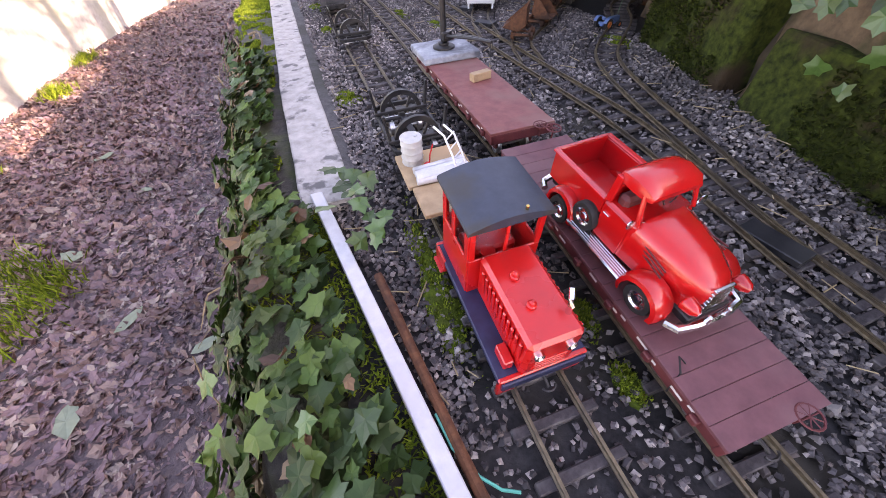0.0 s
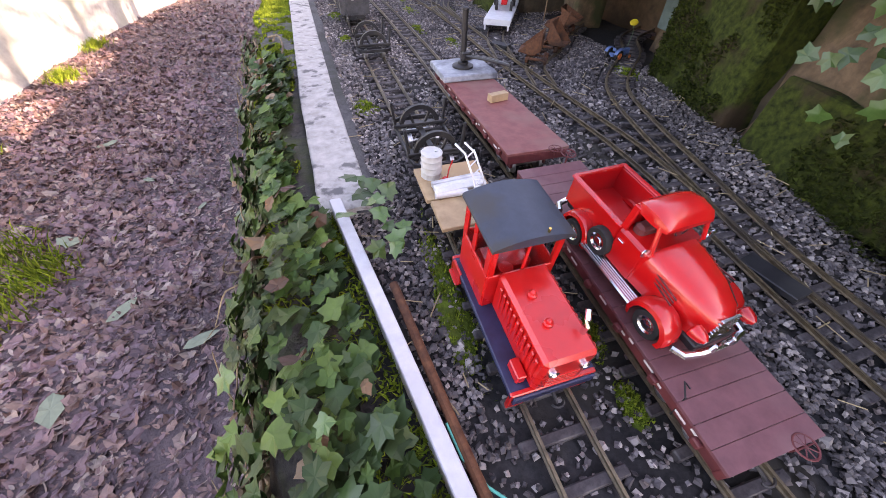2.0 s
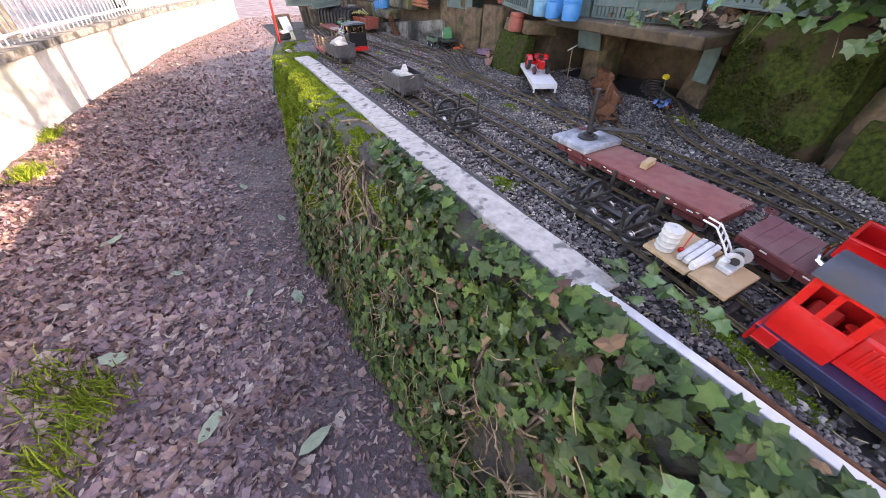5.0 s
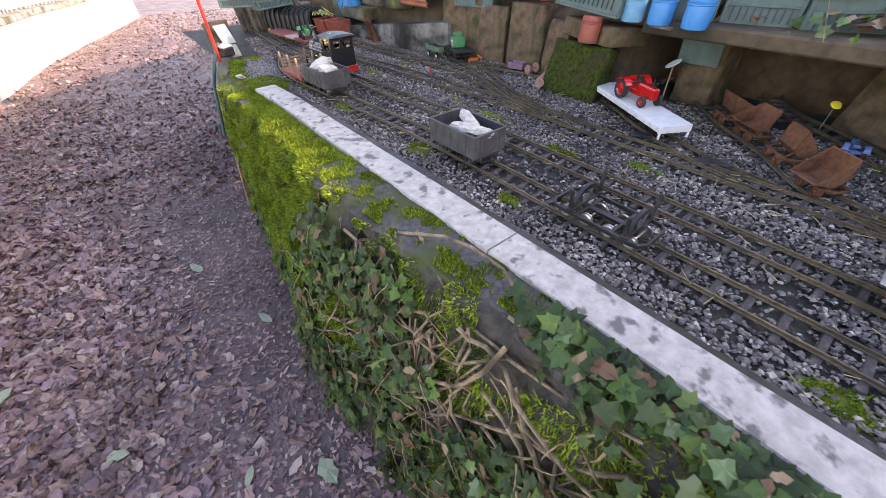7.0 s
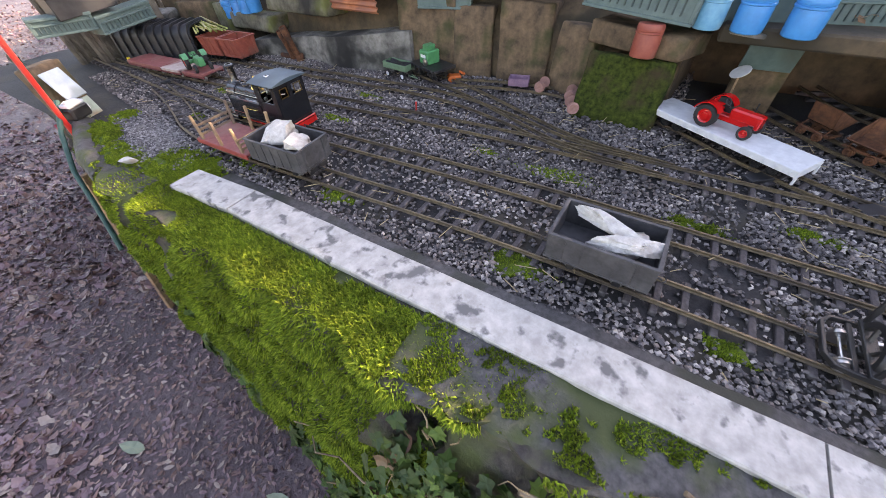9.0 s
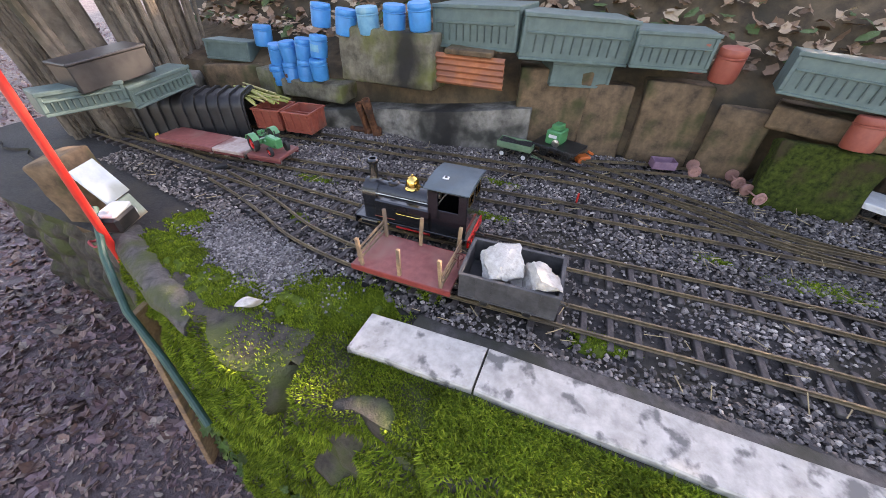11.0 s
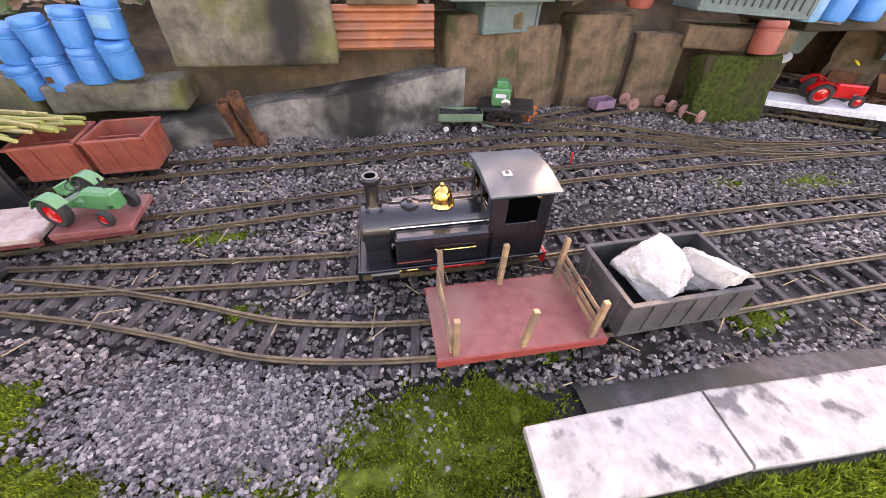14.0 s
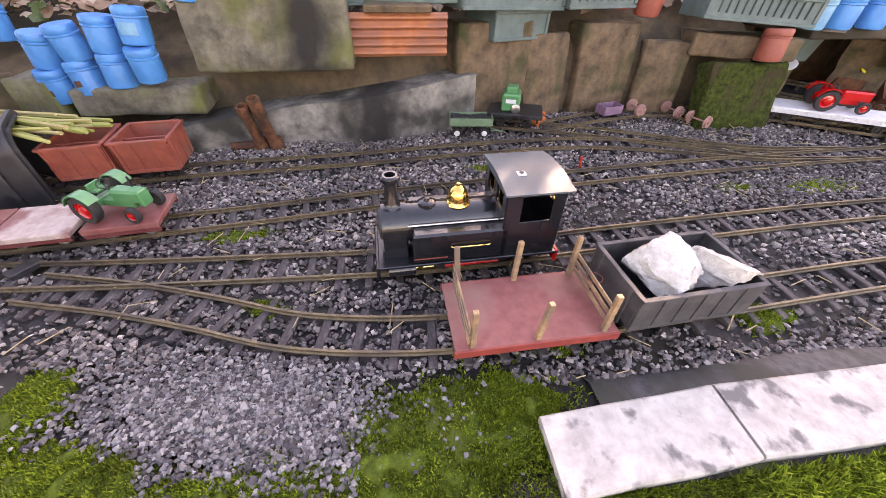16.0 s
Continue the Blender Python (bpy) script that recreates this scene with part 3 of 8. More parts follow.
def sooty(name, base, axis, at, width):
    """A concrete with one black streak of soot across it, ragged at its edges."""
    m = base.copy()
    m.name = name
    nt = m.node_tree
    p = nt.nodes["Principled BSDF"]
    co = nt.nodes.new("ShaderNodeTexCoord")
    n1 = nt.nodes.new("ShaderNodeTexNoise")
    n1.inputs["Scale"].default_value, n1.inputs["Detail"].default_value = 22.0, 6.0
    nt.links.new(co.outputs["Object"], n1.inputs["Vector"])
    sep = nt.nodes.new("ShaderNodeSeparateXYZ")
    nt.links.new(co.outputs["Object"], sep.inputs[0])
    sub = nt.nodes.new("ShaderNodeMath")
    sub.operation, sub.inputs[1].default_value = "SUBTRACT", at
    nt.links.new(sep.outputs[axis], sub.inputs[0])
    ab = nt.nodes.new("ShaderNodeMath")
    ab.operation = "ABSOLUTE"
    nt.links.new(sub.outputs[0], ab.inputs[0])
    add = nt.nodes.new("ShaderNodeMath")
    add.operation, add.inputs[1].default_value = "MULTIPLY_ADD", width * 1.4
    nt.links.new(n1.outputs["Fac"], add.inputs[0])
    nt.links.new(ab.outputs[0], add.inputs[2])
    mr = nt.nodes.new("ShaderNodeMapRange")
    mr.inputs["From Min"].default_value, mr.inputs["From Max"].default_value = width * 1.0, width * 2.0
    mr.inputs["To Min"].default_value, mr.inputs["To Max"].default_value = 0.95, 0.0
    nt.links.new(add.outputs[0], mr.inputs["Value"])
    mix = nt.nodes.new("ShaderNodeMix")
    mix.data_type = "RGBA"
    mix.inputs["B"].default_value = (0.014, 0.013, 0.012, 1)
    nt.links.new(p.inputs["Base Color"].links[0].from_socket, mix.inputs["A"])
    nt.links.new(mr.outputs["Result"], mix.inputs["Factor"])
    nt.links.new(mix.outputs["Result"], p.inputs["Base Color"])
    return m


# low concrete footing along the back
footing = [(0.674, 0.973), (0.649, 1.042), (0.606, 1.216), (0.618, 1.332), (0.594, 1.509), (0.558, 1.605)]
bm = B()
rows = []
pts = catmull([(x, y) for x, y in footing], 0.012)
for x, y in pts:
    zb = g(x, y) - 0.02
    zt = 0.14 - 0.055 * max(0, (y - 1.0)) / 0.5
    rows.append([bm.verts.new((x + 0.005 * noise.noise(Vector((y * 25, z * 25, 0))), y, z)) for z in [zb + (zt - zb) * k / 8 for k in range(9)]] + [bm.verts.new((x + 0.12, y, zt)), bm.verts.new((x + 0.12, y, zb))])
for a, b in zip(rows, rows[1:]):
    for k in range(len(a) - 1):
        bm.faces.new((a[k], a[k + 1], b[k + 1], b[k]))
bm.faces.new(rows[0])
bm.faces.new(list(reversed(rows[-1])))
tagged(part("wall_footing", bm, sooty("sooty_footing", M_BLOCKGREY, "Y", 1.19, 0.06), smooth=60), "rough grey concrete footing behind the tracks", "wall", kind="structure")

# blocks along the back, from the tunnel to the sidings
# faces run with the block on the far side from the tracks
block((0.597, 1.495), (0.598, 1.222), 0.171, 0.299, 0.10, sooty("sooty_block", M_BLOCK, "X", 0.062, 0.05), "tall grey-green concrete block blackened with soot", 4)
block((0.601, 1.732), (0.604, 1.510), 0.097, 0.145, 0.10, M_BLOCK, "low mossy concrete block under blue barrels", 0)
block((0.554, 2.000), (0.627, 1.830), 0.014, 0.163, 0.10, M_SANDSTONE, "brown stone block in the retaining wall", 3)
block((0.610, 1.829), (0.603, 1.753), 0.014, 0.164, 0.10, M_BLOCK, "mossy upright block end in the retaining wall", 0)
block((0.473, 2.062), (0.515, 1.997), 0.014, 0.134, 0.09, M_BLOCKGREY, "pale upright concrete block beside the tunnel", -4)
block((0.676, 1.013), (0.717, 0.844), 0.014, 0.232, 0.10, M_SANDSTONE, "brown block behind the black wagon", 2)
block((0.706, 0.844), (0.737, 0.735), 0.014, 0.205, 0.10, M_SANDSTONE, "rough brown stone in the back wall", 6)
block((0.730, 0.714), (0.742, 0.571), 0.014, 0.223, 0.08, M_SANDSTONE, "upright brown slab in the back wall", 4)
block((0.730, 0.560), (0.699, 0.456), 0.014, 0.190, 0.07, M_SANDSTONE, "leaning brown slab behind the loose wheels", 8)
block((0.609, 0.448), (0.602, 0.267), 0.014, 0.167, 0.05, M_MOSSDARK, "leaning block with a thick coat of moss", 14, rough=0.007)
block((0.705, 0.469), (0.631, 0.263), 0.163, 0.208, 0.12, M_SANDSTONE, "flat brown stone carrying a green crate", 3)
block((0.815, 0.145), (0.806, 0.049), 0.014, 0.223, 0.10, M_SANDSTONE, "stone pillar between two dark sidings", 0)
block((0.897, -0.203), (0.834, -0.306), 0.014, 0.160, 0.10, M_SANDSTONE, "rounded brown boulder closing the sidings", 12, rough=0.014)
block((0.749, -0.363), (0.665, -0.654), 0.014, 0.276, 0.09, M_MOSSDARK, "tall upright slab covered in dark green moss", 5, rough=0.007)
block((0.705, -0.674), (0.640, -0.859), 0.014, 0.289, 0.10, M_SANDSTONE, "brown sandstone slab with a mossy foot", 6, rough=0.008)
block((0.655, -0.700), (0.604, -1.000), 0.014, 0.140, 0.06, M_MOSSDARK, "low slab coated with dark moss", 10, rough=0.008)
block((0.605, -1.010), (0.607, -1.420), 0.014, 0.280, 0.10, M_MOSSDARK, "dark mossy stone slab in shade", 6, rough=0.01)
block((0.640, -0.859), (0.637, -1.050), 0.130, 0.329, 0.10, M_SANDSTONE, "upper brown stone above mossy slabs", 4, rough=0.01)

# ---- model railway track ----
GAUGE = 0.045
TRACKS = {
    "main": [(0.128, -1.9), (0.124, -1.4), (0.120, -1.0), (0.124, -0.5), (0.127, 0.0), (0.128, 0.3), (0.122, 0.55), (0.106, 0.8), (0.094, 1.0), (0.094, 1.14), (0.112, 1.27), (0.150, 1.38), (0.182, 1.48), (0.212, 1.60)],
    "second": [(0.247, -1.9), (0.245, -1.4), (0.243, -1.08), (0.246, -0.7), (0.250, -0.42), (0.257, -0.1), (0.258, 0.22), (0.252, 0.52), (0.235, 0.82), (0.214, 1.1), (0.220, 1.4), (0.232, 1.6), (0.252, 1.85), (0.29, 2.3)],
    "third": [(0.452, -1.9), (0.453, -1.4), (0.450, -1.0), (0.450, -0.75), (0.442, -0.49), (0.436, -0.19), (0.442, 0.09), (0.436, 0.37), (0.413, 0.735), (0.374, 1.13), (0.330, 1.47), (0.297, 1.83), (0.29, 2.3)],
    "back": [(0.444, 0.261), (0.458, 0.414), (0.507, 0.575), (0.546, 0.782), (0.535, 1.038), (0.515, 1.252), (0.499, 1.480), (0.484, 1.62), (0.455, 1.75), (0.37, 1.92)],
    "cave": [(0.505, -1.895), (0.513, -1.400), (0.491, -0.950), (0.504, -0.779), (0.534, -0.616), (0.612, -0.429), (0.796, -0.247), (0.893, -0.118), (1.023, -0.041)],
    "tipper": [(0.448, -0.405), (0.494, -0.271), (0.616, -0.152), (0.703, -0.049), (0.830, 0.064)],
    "wagon": [(0.440, -0.220), (0.484, -0.052), (0.552, 0.076), (0.641, 0.207), (0.704, 0.322), (0.838, 0.468)],
    "loop": [(0.448, 0.200), (0.467, 0.387), (0.523, 0.538), (0.600, 0.722), (0.659, 0.900), (0.684, 0.963)],
    "wheels": [(0.636, 0.823), (0.683, 0.662), (0.703, 0.491), (0.633, 0.394)],
}


def offset_line(pts, d):
    out = []
    for n, (x, y) in enumerate(pts):
        x0, y0 = pts[max(n - 1, 0)]
        x1, y1 = pts[min(n + 1, len(pts) - 1)]
        l = math.hypot(x1 - x0, y1 - y0)
        out.append((x + d * (y1 - y0) / l, y - d * (x1 - x0) / l))
    return out


sleeper_bm = B()
box(sleeper_bm, (0, 0, -0.0045), (0.078, 0.0095, 0.009), bevel=0.0012)
sleeper_mesh = finish(sleeper_bm, "sleeper", M_SLEEPER)
sleeper_homes = []
track_points = []
for key, ctrl in TRACKS.items():
    pts = catmull(ctrl, 0.012)
    track_points += pts
    track = thing("model_track", {"main": "narrow brass-railed model track beside the coping", "second": "brass-railed model track under the flat wagons"}.get(key, "weathered model railway track laid in gravel"), "railway track", group="model tracks", kind="structure")
    for side in (-1, 1):
        bm = B()
        prev = None
        line = offset_line(pts, side * GAUGE / 2)
        prof = [(-0.0024, -0.0065), (-0.0024, -0.0053), (-0.0007, -0.0045), (-0.0007, -0.0020), (-0.0014, -0.0012), (-0.0014, 0.0), (0.0014, 0.0), (0.0014, -0.0012), (0.0007, -0.0020), (0.0007, -0.0045), (0.0024, -0.0053), (0.0024, -0.0065)]
        for n, (x, y) in enumerate(line):
            x0, y0 = line[max(n - 1, 0)]
            x1, y1 = line[min(n + 1, len(line) - 1)]
            l = math.hypot(x1 - x0, y1 - y0)
            ux, uy = (y1 - y0) / l, -(x1 - x0) / l
            z = g(x, y) + 0.004
            ring = [bm.verts.new((x + ux * a, y + uy * a, z + h)) for a, h in prof]
            if prev:
                for k in range(len(prof)):
                    bm.faces.new((prev[k], prev[(k + 1) % len(prof)], ring[(k + 1) % len(prof)], ring[k]))
            prev = ring
        part("rail", bm, M_RAIL, track, smooth=30)
    acc = 0.0
    for n in range(1, len(pts)):
        (x0, y0), (x1, y1) = pts[n - 1], pts[n]
        acc += math.hypot(x1 - x0, y1 - y0)
        if acc > 0.0285:
            acc = 0.0
            sleeper_homes.append((track, x1, y1, math.degrees(math.atan2(y1 - y0, x1 - x0)) - 90 + rng.uniform(-2, 2), key))


# ---- vehicles: helpers ----
def on_track(key, y, z=0.004):
    """The pose on a track at y along it: rail height, turned with the rails."""
    pts = catmull(TRACKS[key], 0.012)
    n = min(range(1, len(pts) - 1), key=lambda k: abs(pts[k][1] - y))
    (x0, y0), (x1, y1) = pts[max(n - 3, 0)], pts[min(n + 3, len(pts) - 1)]
    x, yy = pts[n]
    yaw = math.degrees(math.atan2(y1 - y0, x1 - x0)) - 90
    dz = math.degrees(math.atan2(g(x1, y1) - g(x0, y0), math.hypot(x1 - x0, y1 - y0)))
    return pose(x, yy, g(x, yy) + z, 0, 0, yaw) @ pose(0, 0, 0, dz, 0, 0)


def wheelset(parent, y, r=0.0095, half=0.0225, material=None):
    """Two flanged wheels on an axle."""
    bm = B()
    for s in (-1, 1):
        t = pose(s * half, y, r, 0, 90 * s, 0)
        lathe(bm, [(0.002, -0.004), (r + 0.0018, -0.004), (r + 0.0018, -0.0026), (r, -0.002), (r, 0.0025), (r * 0.8, 0.0025), (r * 0.75, 0.001), (r * 0.35, 0.001), (r * 0.3, 0.0035), (0.002, 0.0035)], seg=18, m=t)
    cyl(bm, (-half, y, r), (half, y, r), 0.0018, seg=8)
    return part("wheelset", bm, material or M_STEEL, parent, "bright steel flanged wheels on an axle")


def simple_rock(bm, c, s, seed, m=I4):
    """An angular broken stone."""
    r = bmesh.ops.create_icosphere(bm, subdivisions=3, radius=1.0)
    vs = r["verts"]
    q = random.Random(seed)
    planes = [(Vector((q.uniform(-1, 1), q.uniform(-1, 1), q.uniform(-1, 1))).normalized(), q.uniform(0.45, 0.8)) for _ in range(9)]
    for v in vs:
        for n, d in planes:
            e = v.co.dot(n) - d
            if e > 0:
                v.co -= n * e
        v.co += noise.noise_vector(v.co * 3 + Vector((seed, 0, 0))) * 0.05 + noise.noise_vector(v.co * 9 + Vector((seed, 4, 0))) * 0.02
        v.co = Vector((v.co.x * s[0], v.co.y * s[1], v.co.z * s[2]))
    bmesh.ops.transform(bm, matrix=m @ pose(*c, q.uniform(-15, 15), q.uniform(-15, 15), q.uniform(0, 360)), verts=vs)

# ---- the train on the front track ----
def frame_and_wheels(parent, length, wheelbase, material, half_w=0.018, z0=0.012, z1=0.024, r=0.0095):
    """Two long sills, end beams, axle boxes and two wheelsets."""
    bm = B()
    for s in (-1, 1):
        box(bm, (s * half_w, 0, (z0 + z1) / 2), (0.005, length, z1 - z0), bevel=0.0008)
    for s in (-1, 1):
        box(bm, (0, s * (length / 2 - 0.003), (z0 + z1) / 2), (2 * half_w + 0.012, 0.006, z1 - z0), bevel=0.0008)
    part("underframe", bm, material, parent)
    for s in (-1, 1):
        wheelset(parent, s * wheelbase / 2, r)
    for s in (-1, 1):
        for t in (-1, 1):
            bm = B()
            box(bm, (s * (half_w + 0.012), t * wheelbase / 2, r + 0.001), (0.006, 0.011, 0.010), bevel=0.0012)
            box(bm, (s * (half_w + 0.012), t * wheelbase / 2, r + 0.009), (0.003, 0.020, 0.005), bevel=0.0008)
            part("axle_box", bm, M_BLACK, parent)


def coupler(parent, y, s, z=0.018):
    bm = B()
    tube(bm, [(0, y, z), (0, y + s * 0.008, z), (0, y + s * 0.012, z - 0.002)], 0.0016, 6)
    tube(bm, [(0.006 * math.cos(a), y + s * (0.012 + 0.004 * math.sin(a)), z + 0.0005) for a in [k * math.pi / 6 for k in range(7)]], 0.0011, 5)
    part("coupler", bm, M_BLACK, parent)


def red_diesel(m):
    t = thing("diesel_locomotive", "bright red model diesel shunter with a black cab roof", "model locomotive", m)
    L, W = 0.156, 0.084
    bm = B()
    box(bm, (0, 0, 0.027), (W, L, 0.007), bevel=0.001)
    for s in (-1, 1):
        box(bm, (s * (W / 2 - 0.006), -0.004, 0.0185), (0.004, L * 0.78, 0.015), bevel=0.001)
    frame = part("frame", bm, M_NAVY, t, "dark blue running frame")
    for s in (-1, 1):
        bm = B()
        box(bm, (0, s * (L / 2 - 0.002), 0.020), (W, 0.005, 0.022), bevel=0.0012)
        box(bm, (-W / 2 + 0.009, s * (L / 2 - 0.002), 0.008), (0.018, 0.005, 0.014), bevel=0.001)
        box(bm, (W / 2 - 0.009, s * (L / 2 - 0.002), 0.008), (0.018, 0.005, 0.014), bevel=0.001)
        part("buffer_beam", bm, M_LOCORED, t)
        bm = B()
        box(bm, (0, s * (L / 2 + 0.0015), 0.0225), (W - 0.004, 0.003, 0.013), bevel=0.001)
        part("buffer_plate", bm, M_NAVY, t, "dark blue plate across the buffer beam")
        coupler(t, s * L / 2, s, 0.017)
    # bonnet at the near end
    bm = B()
    box(bm, (0, -0.033, 0.056), (0.048, 0.090, 0.052), bevel=0.0035)
    bonnet = part("bonnet", bm, M_LOCORED, t)
    for s in (-1, 1):
        for k in range(11):
            bm = B()
            box(bm, (s * 0.0248, -0.069 + 0.0067 * k, 0.059), (0.0022, 0.0036, 0.034), rot=(0, s * 4, 0), bevel=0.0008)
            part("louvre", bm, M_LOCORED, bonnet)
        bm = B()
        box(bm, (s * 0.030, -0.060, 0.037), (0.009, 0.018, 0.012), bevel=0.001)
        part("tool_box", bm, M_LOCORED, t)
    for s in (-1, 1):
        bm = B()
        lathe(bm, [(0.0045, 0), (0.0045, 0.003), (0.0038, 0.0036), (0.003, 0.0025)], (s * 0.014, -0.0775, 0.066), 14, rot=(90, 0, 0))
        part("headlamp", bm, M_CHROME, t, "round chrome headlamp")
    bm = B()
    for k in range(4):
        box(bm, (0, -0.0785, 0.040 + 0.0045 * k), (0.030, 0.0015, 0.0022), bevel=0.0004)
    part("grille", bm, M_LOCORED, t)
    for y in (-0.058, -0.030):
        bm = B()
        lathe(bm, [(0.0042, 0), (0.0042, 0.0025), (0.003, 0.0035), (0.0025, 0.006), (0.0012, 0.007)], (-0.006, y + 0.012, 0.082), 14)
        part("filler_cap", bm, M_LOCORED, t)
    bm = B()
    tube(bm, [(0.018, -0.060, 0.081), (0.018, -0.060, 0.091), (0.019, -0.057, 0.096), (0.022, -0.051, 0.1005)], 0.0026, 10)
    part("exhaust_pipe", bm, M_CHROME, t, "bent chrome exhaust pipe")
    # cab
    y0, y1, hw, zb, zs, zt = 0.012, 0.072, 0.0345, 0.030, 0.078, 0.118
    for s in (-1, 1):
        bm = B()
        box(bm, (s * hw, (y0 + y1) / 2, (zb + zs) / 2), (0.0025, y1 - y0, zs - zb), bevel=0.0006)
        for y, w in ((y0 + 0.004, 0.008), ((y0 + y1) / 2 + 0.004, 0.007), (y1 - 0.004, 0.008)):
            box(bm, (s * hw, y, (zs + zt) / 2), (0.0025, w, zt - zs + 0.001), bevel=0.0005)
        box(bm, (s * hw, (y0 + y1) / 2, zt - 0.003), (0.0025, y1 - y0, 0.006), bevel=0.0005)
        part("cab_side", bm, M_LOCORED, t)
        bm = B()
        box(bm, (s * (hw - 0.0003), (y0 + y1) / 2, (zs + zt) / 2), (0.0008, y1 - y0 - 0.004, zt - zs - 0.002))
        ob = part("side_window", bm, M_GLASS, t)
        ob.visible_shadow = False
    for y in (y0, y1):
        bm = B()
        box(bm, (0, y, (zb + 0.078) / 2), (2 * hw, 0.0025, 0.078 - zb), bevel=0.0006)
        for x in (-hw + 0.003, 0, hw - 0.003):
            box(bm, (x, y, (0.078 + zt) / 2), (0.005 if x else 0.003, 0.0025, zt - 0.078 + 0.001), bevel=0.0005)
        box(bm, (0, y, zt - 0.002), (2 * hw, 0.0025, 0.008), bevel=0.0005)
        part("cab_end", bm, M_LOCORED, t)
        bm = B()
        box(bm, (0, y, (0.078 + zt) / 2), (2 * hw - 0.004, 0.0008, zt - 0.080))
        ob = part("end_window", bm, M_GLASS, t)
        ob.visible_shadow = False
    bm = B()
    box(bm, (0, 0.045, 0.052), (0.05, 0.03, 0.02), bevel=0.003)
    lathe(bm, [(0.004, 0), (0.004, 0.01), (0.007, 0.011), (0.007, 0.013), (0.002, 0.014)], (-0.012, 0.02, 0.062), 12)
    part("cab_interior", bm, M_LOCORED, t)
    bm = B()
    out = [(-0.039, 0.118), (-0.0385, 0.1205)] + [(-0.037 + 0.00925 * k, 0.1215 + 0.0065 * math.sin(math.pi * k / 8)) for k in range(9)] + [(0.0385, 0.1205), (0.039, 0.118)]
    prism(bm, out, 0.072, pose(0, 0.078, 0, 90, 0, 0))
    part("cab_roof", bm, M_ROOFBLACK, t, "satin black curved roof")
    bm = B()
    cyl(bm, (0.012, 0.010, 0.124), (0.012, 0.010, 0.131), 0.0014, seg=8)
    part("whistle", bm, M_BRASS, t)
    for s in (-1, 1):
        bm = B()
        box(bm, (s * (W / 2 + 0.001), 0.062, 0.014), (0.008, 0.022, 0.003), bevel=0.0008)
        box(bm, (s * (W / 2 - 0.001), 0.062, 0.022), (0.003, 0.022, 0.018), bevel=0.0008)
        part("step", bm, M_LOCORED, t)
    for y in (-0.034, 0.036):
        wheelset(t, y, 0.011)
    return t


def wood_wagon(m):
    t = thing("flat_wagon", "dark model wagon with a bare plywood deck", "model wagon", m)
    frame_and_wheels(t, 0.118, 0.066, M_BLACK)
    bm = B()
    box(bm, (0, 0.026, 0.0275), (0.086, 0.066, 0.006), bevel=0.0008)
    box(bm, (0, -0.034, 0.0275), (0.078, 0.050, 0.006), bevel=0.0008)
    part("deck", bm, M_PLY, t, "pale plywood deck")
    for s in (-1, 1):
        coupler(t, s * 0.06, s)
    return t


def winch_load(m):
    """The silver winch with its jib that stands on the plywood wagon."""
    t = thing("winch", "silver-painted model winch with a lattice jib", "winch", m)
    bm = B()
    for k, y in enumerate((0.022, 0.013, 0.004)):
        bm = B()
        box(bm, (-0.002, y, 0.005 + 0.001 * k), (0.066, 0.008, 0.008), rot=(18 * (k - 1), 0, 4), bevel=0.0012)
        part("angle_bar", bm, M_SILVER, t)
    bm = B()
    cyl(bm, (-0.036, 0.000, 0.0045), (0.004, -0.002, 0.0045), 0.0045, seg=14)
    part("gas_bottle", bm, M_SILVER, t)
    for s in (-1, 1):
        bm = B()
        lathe(bm, [(0.012, 0), (0.012, 0.002), (0.009, 0.002), (0.008, 0.0008), (0.003, 0.0008), (0.003, 0.003), (0.001, 0.003)], (0.022 + 0.010 * s, -0.022, 0.013), 20, rot=(0, 90, 20))
        part("drum_flange", bm, M_SILVER, t)
    bm = B()
    cyl(bm, (0.012, -0.024, 0.013), (0.032, -0.019, 0.013), 0.006, seg=16)
    part("cable_drum", bm, M_BLACK, t)
    bm = B()
    box(bm, (0.006, -0.022, 0.004), (0.018, 0.020, 0.008), bevel=0.001)
    box(bm, (0.004, -0.016, 0.010), (0.010, 0.010, 0.010), bevel=0.001)
    part("winch_bed", bm, M_SILVER, t)
    bm = B()
    for x in (0.004, 0.016):
        tube(bm, [(x + 0.008, -0.020, 0.006), (x + 0.004, -0.004, 0.028), (x - 0.001, 0.014, 0.048), (x - 0.008, 0.030, 0.052)], 0.0014, 6)
    for k in range(5):
        a = k / 5
        p = Vector((0.012, -0.020, 0.006)).lerp(Vector((0.003, 0.014, 0.048)), a + 0.1)
        cyl(bm, p, p + Vector((0.012, 0.006, 0.006)), 0.0009, seg=5)
    part("jib", bm, M_SILVER, t, "silver lattice jib")
    bm = B()
    tube(bm, [(-0.012, 0.030, 0.0), (-0.010, 0.030, 0.016), (-0.006, 0.030, 0.030)], 0.0009, 6)
    lathe(bm, [(0.004, 0), (0.004, 0.004), (0.002, 0.006)], (-0.014, 0.030, 0), 10)
    part("lever", bm, M_RED, t, "small red lever")
    return t


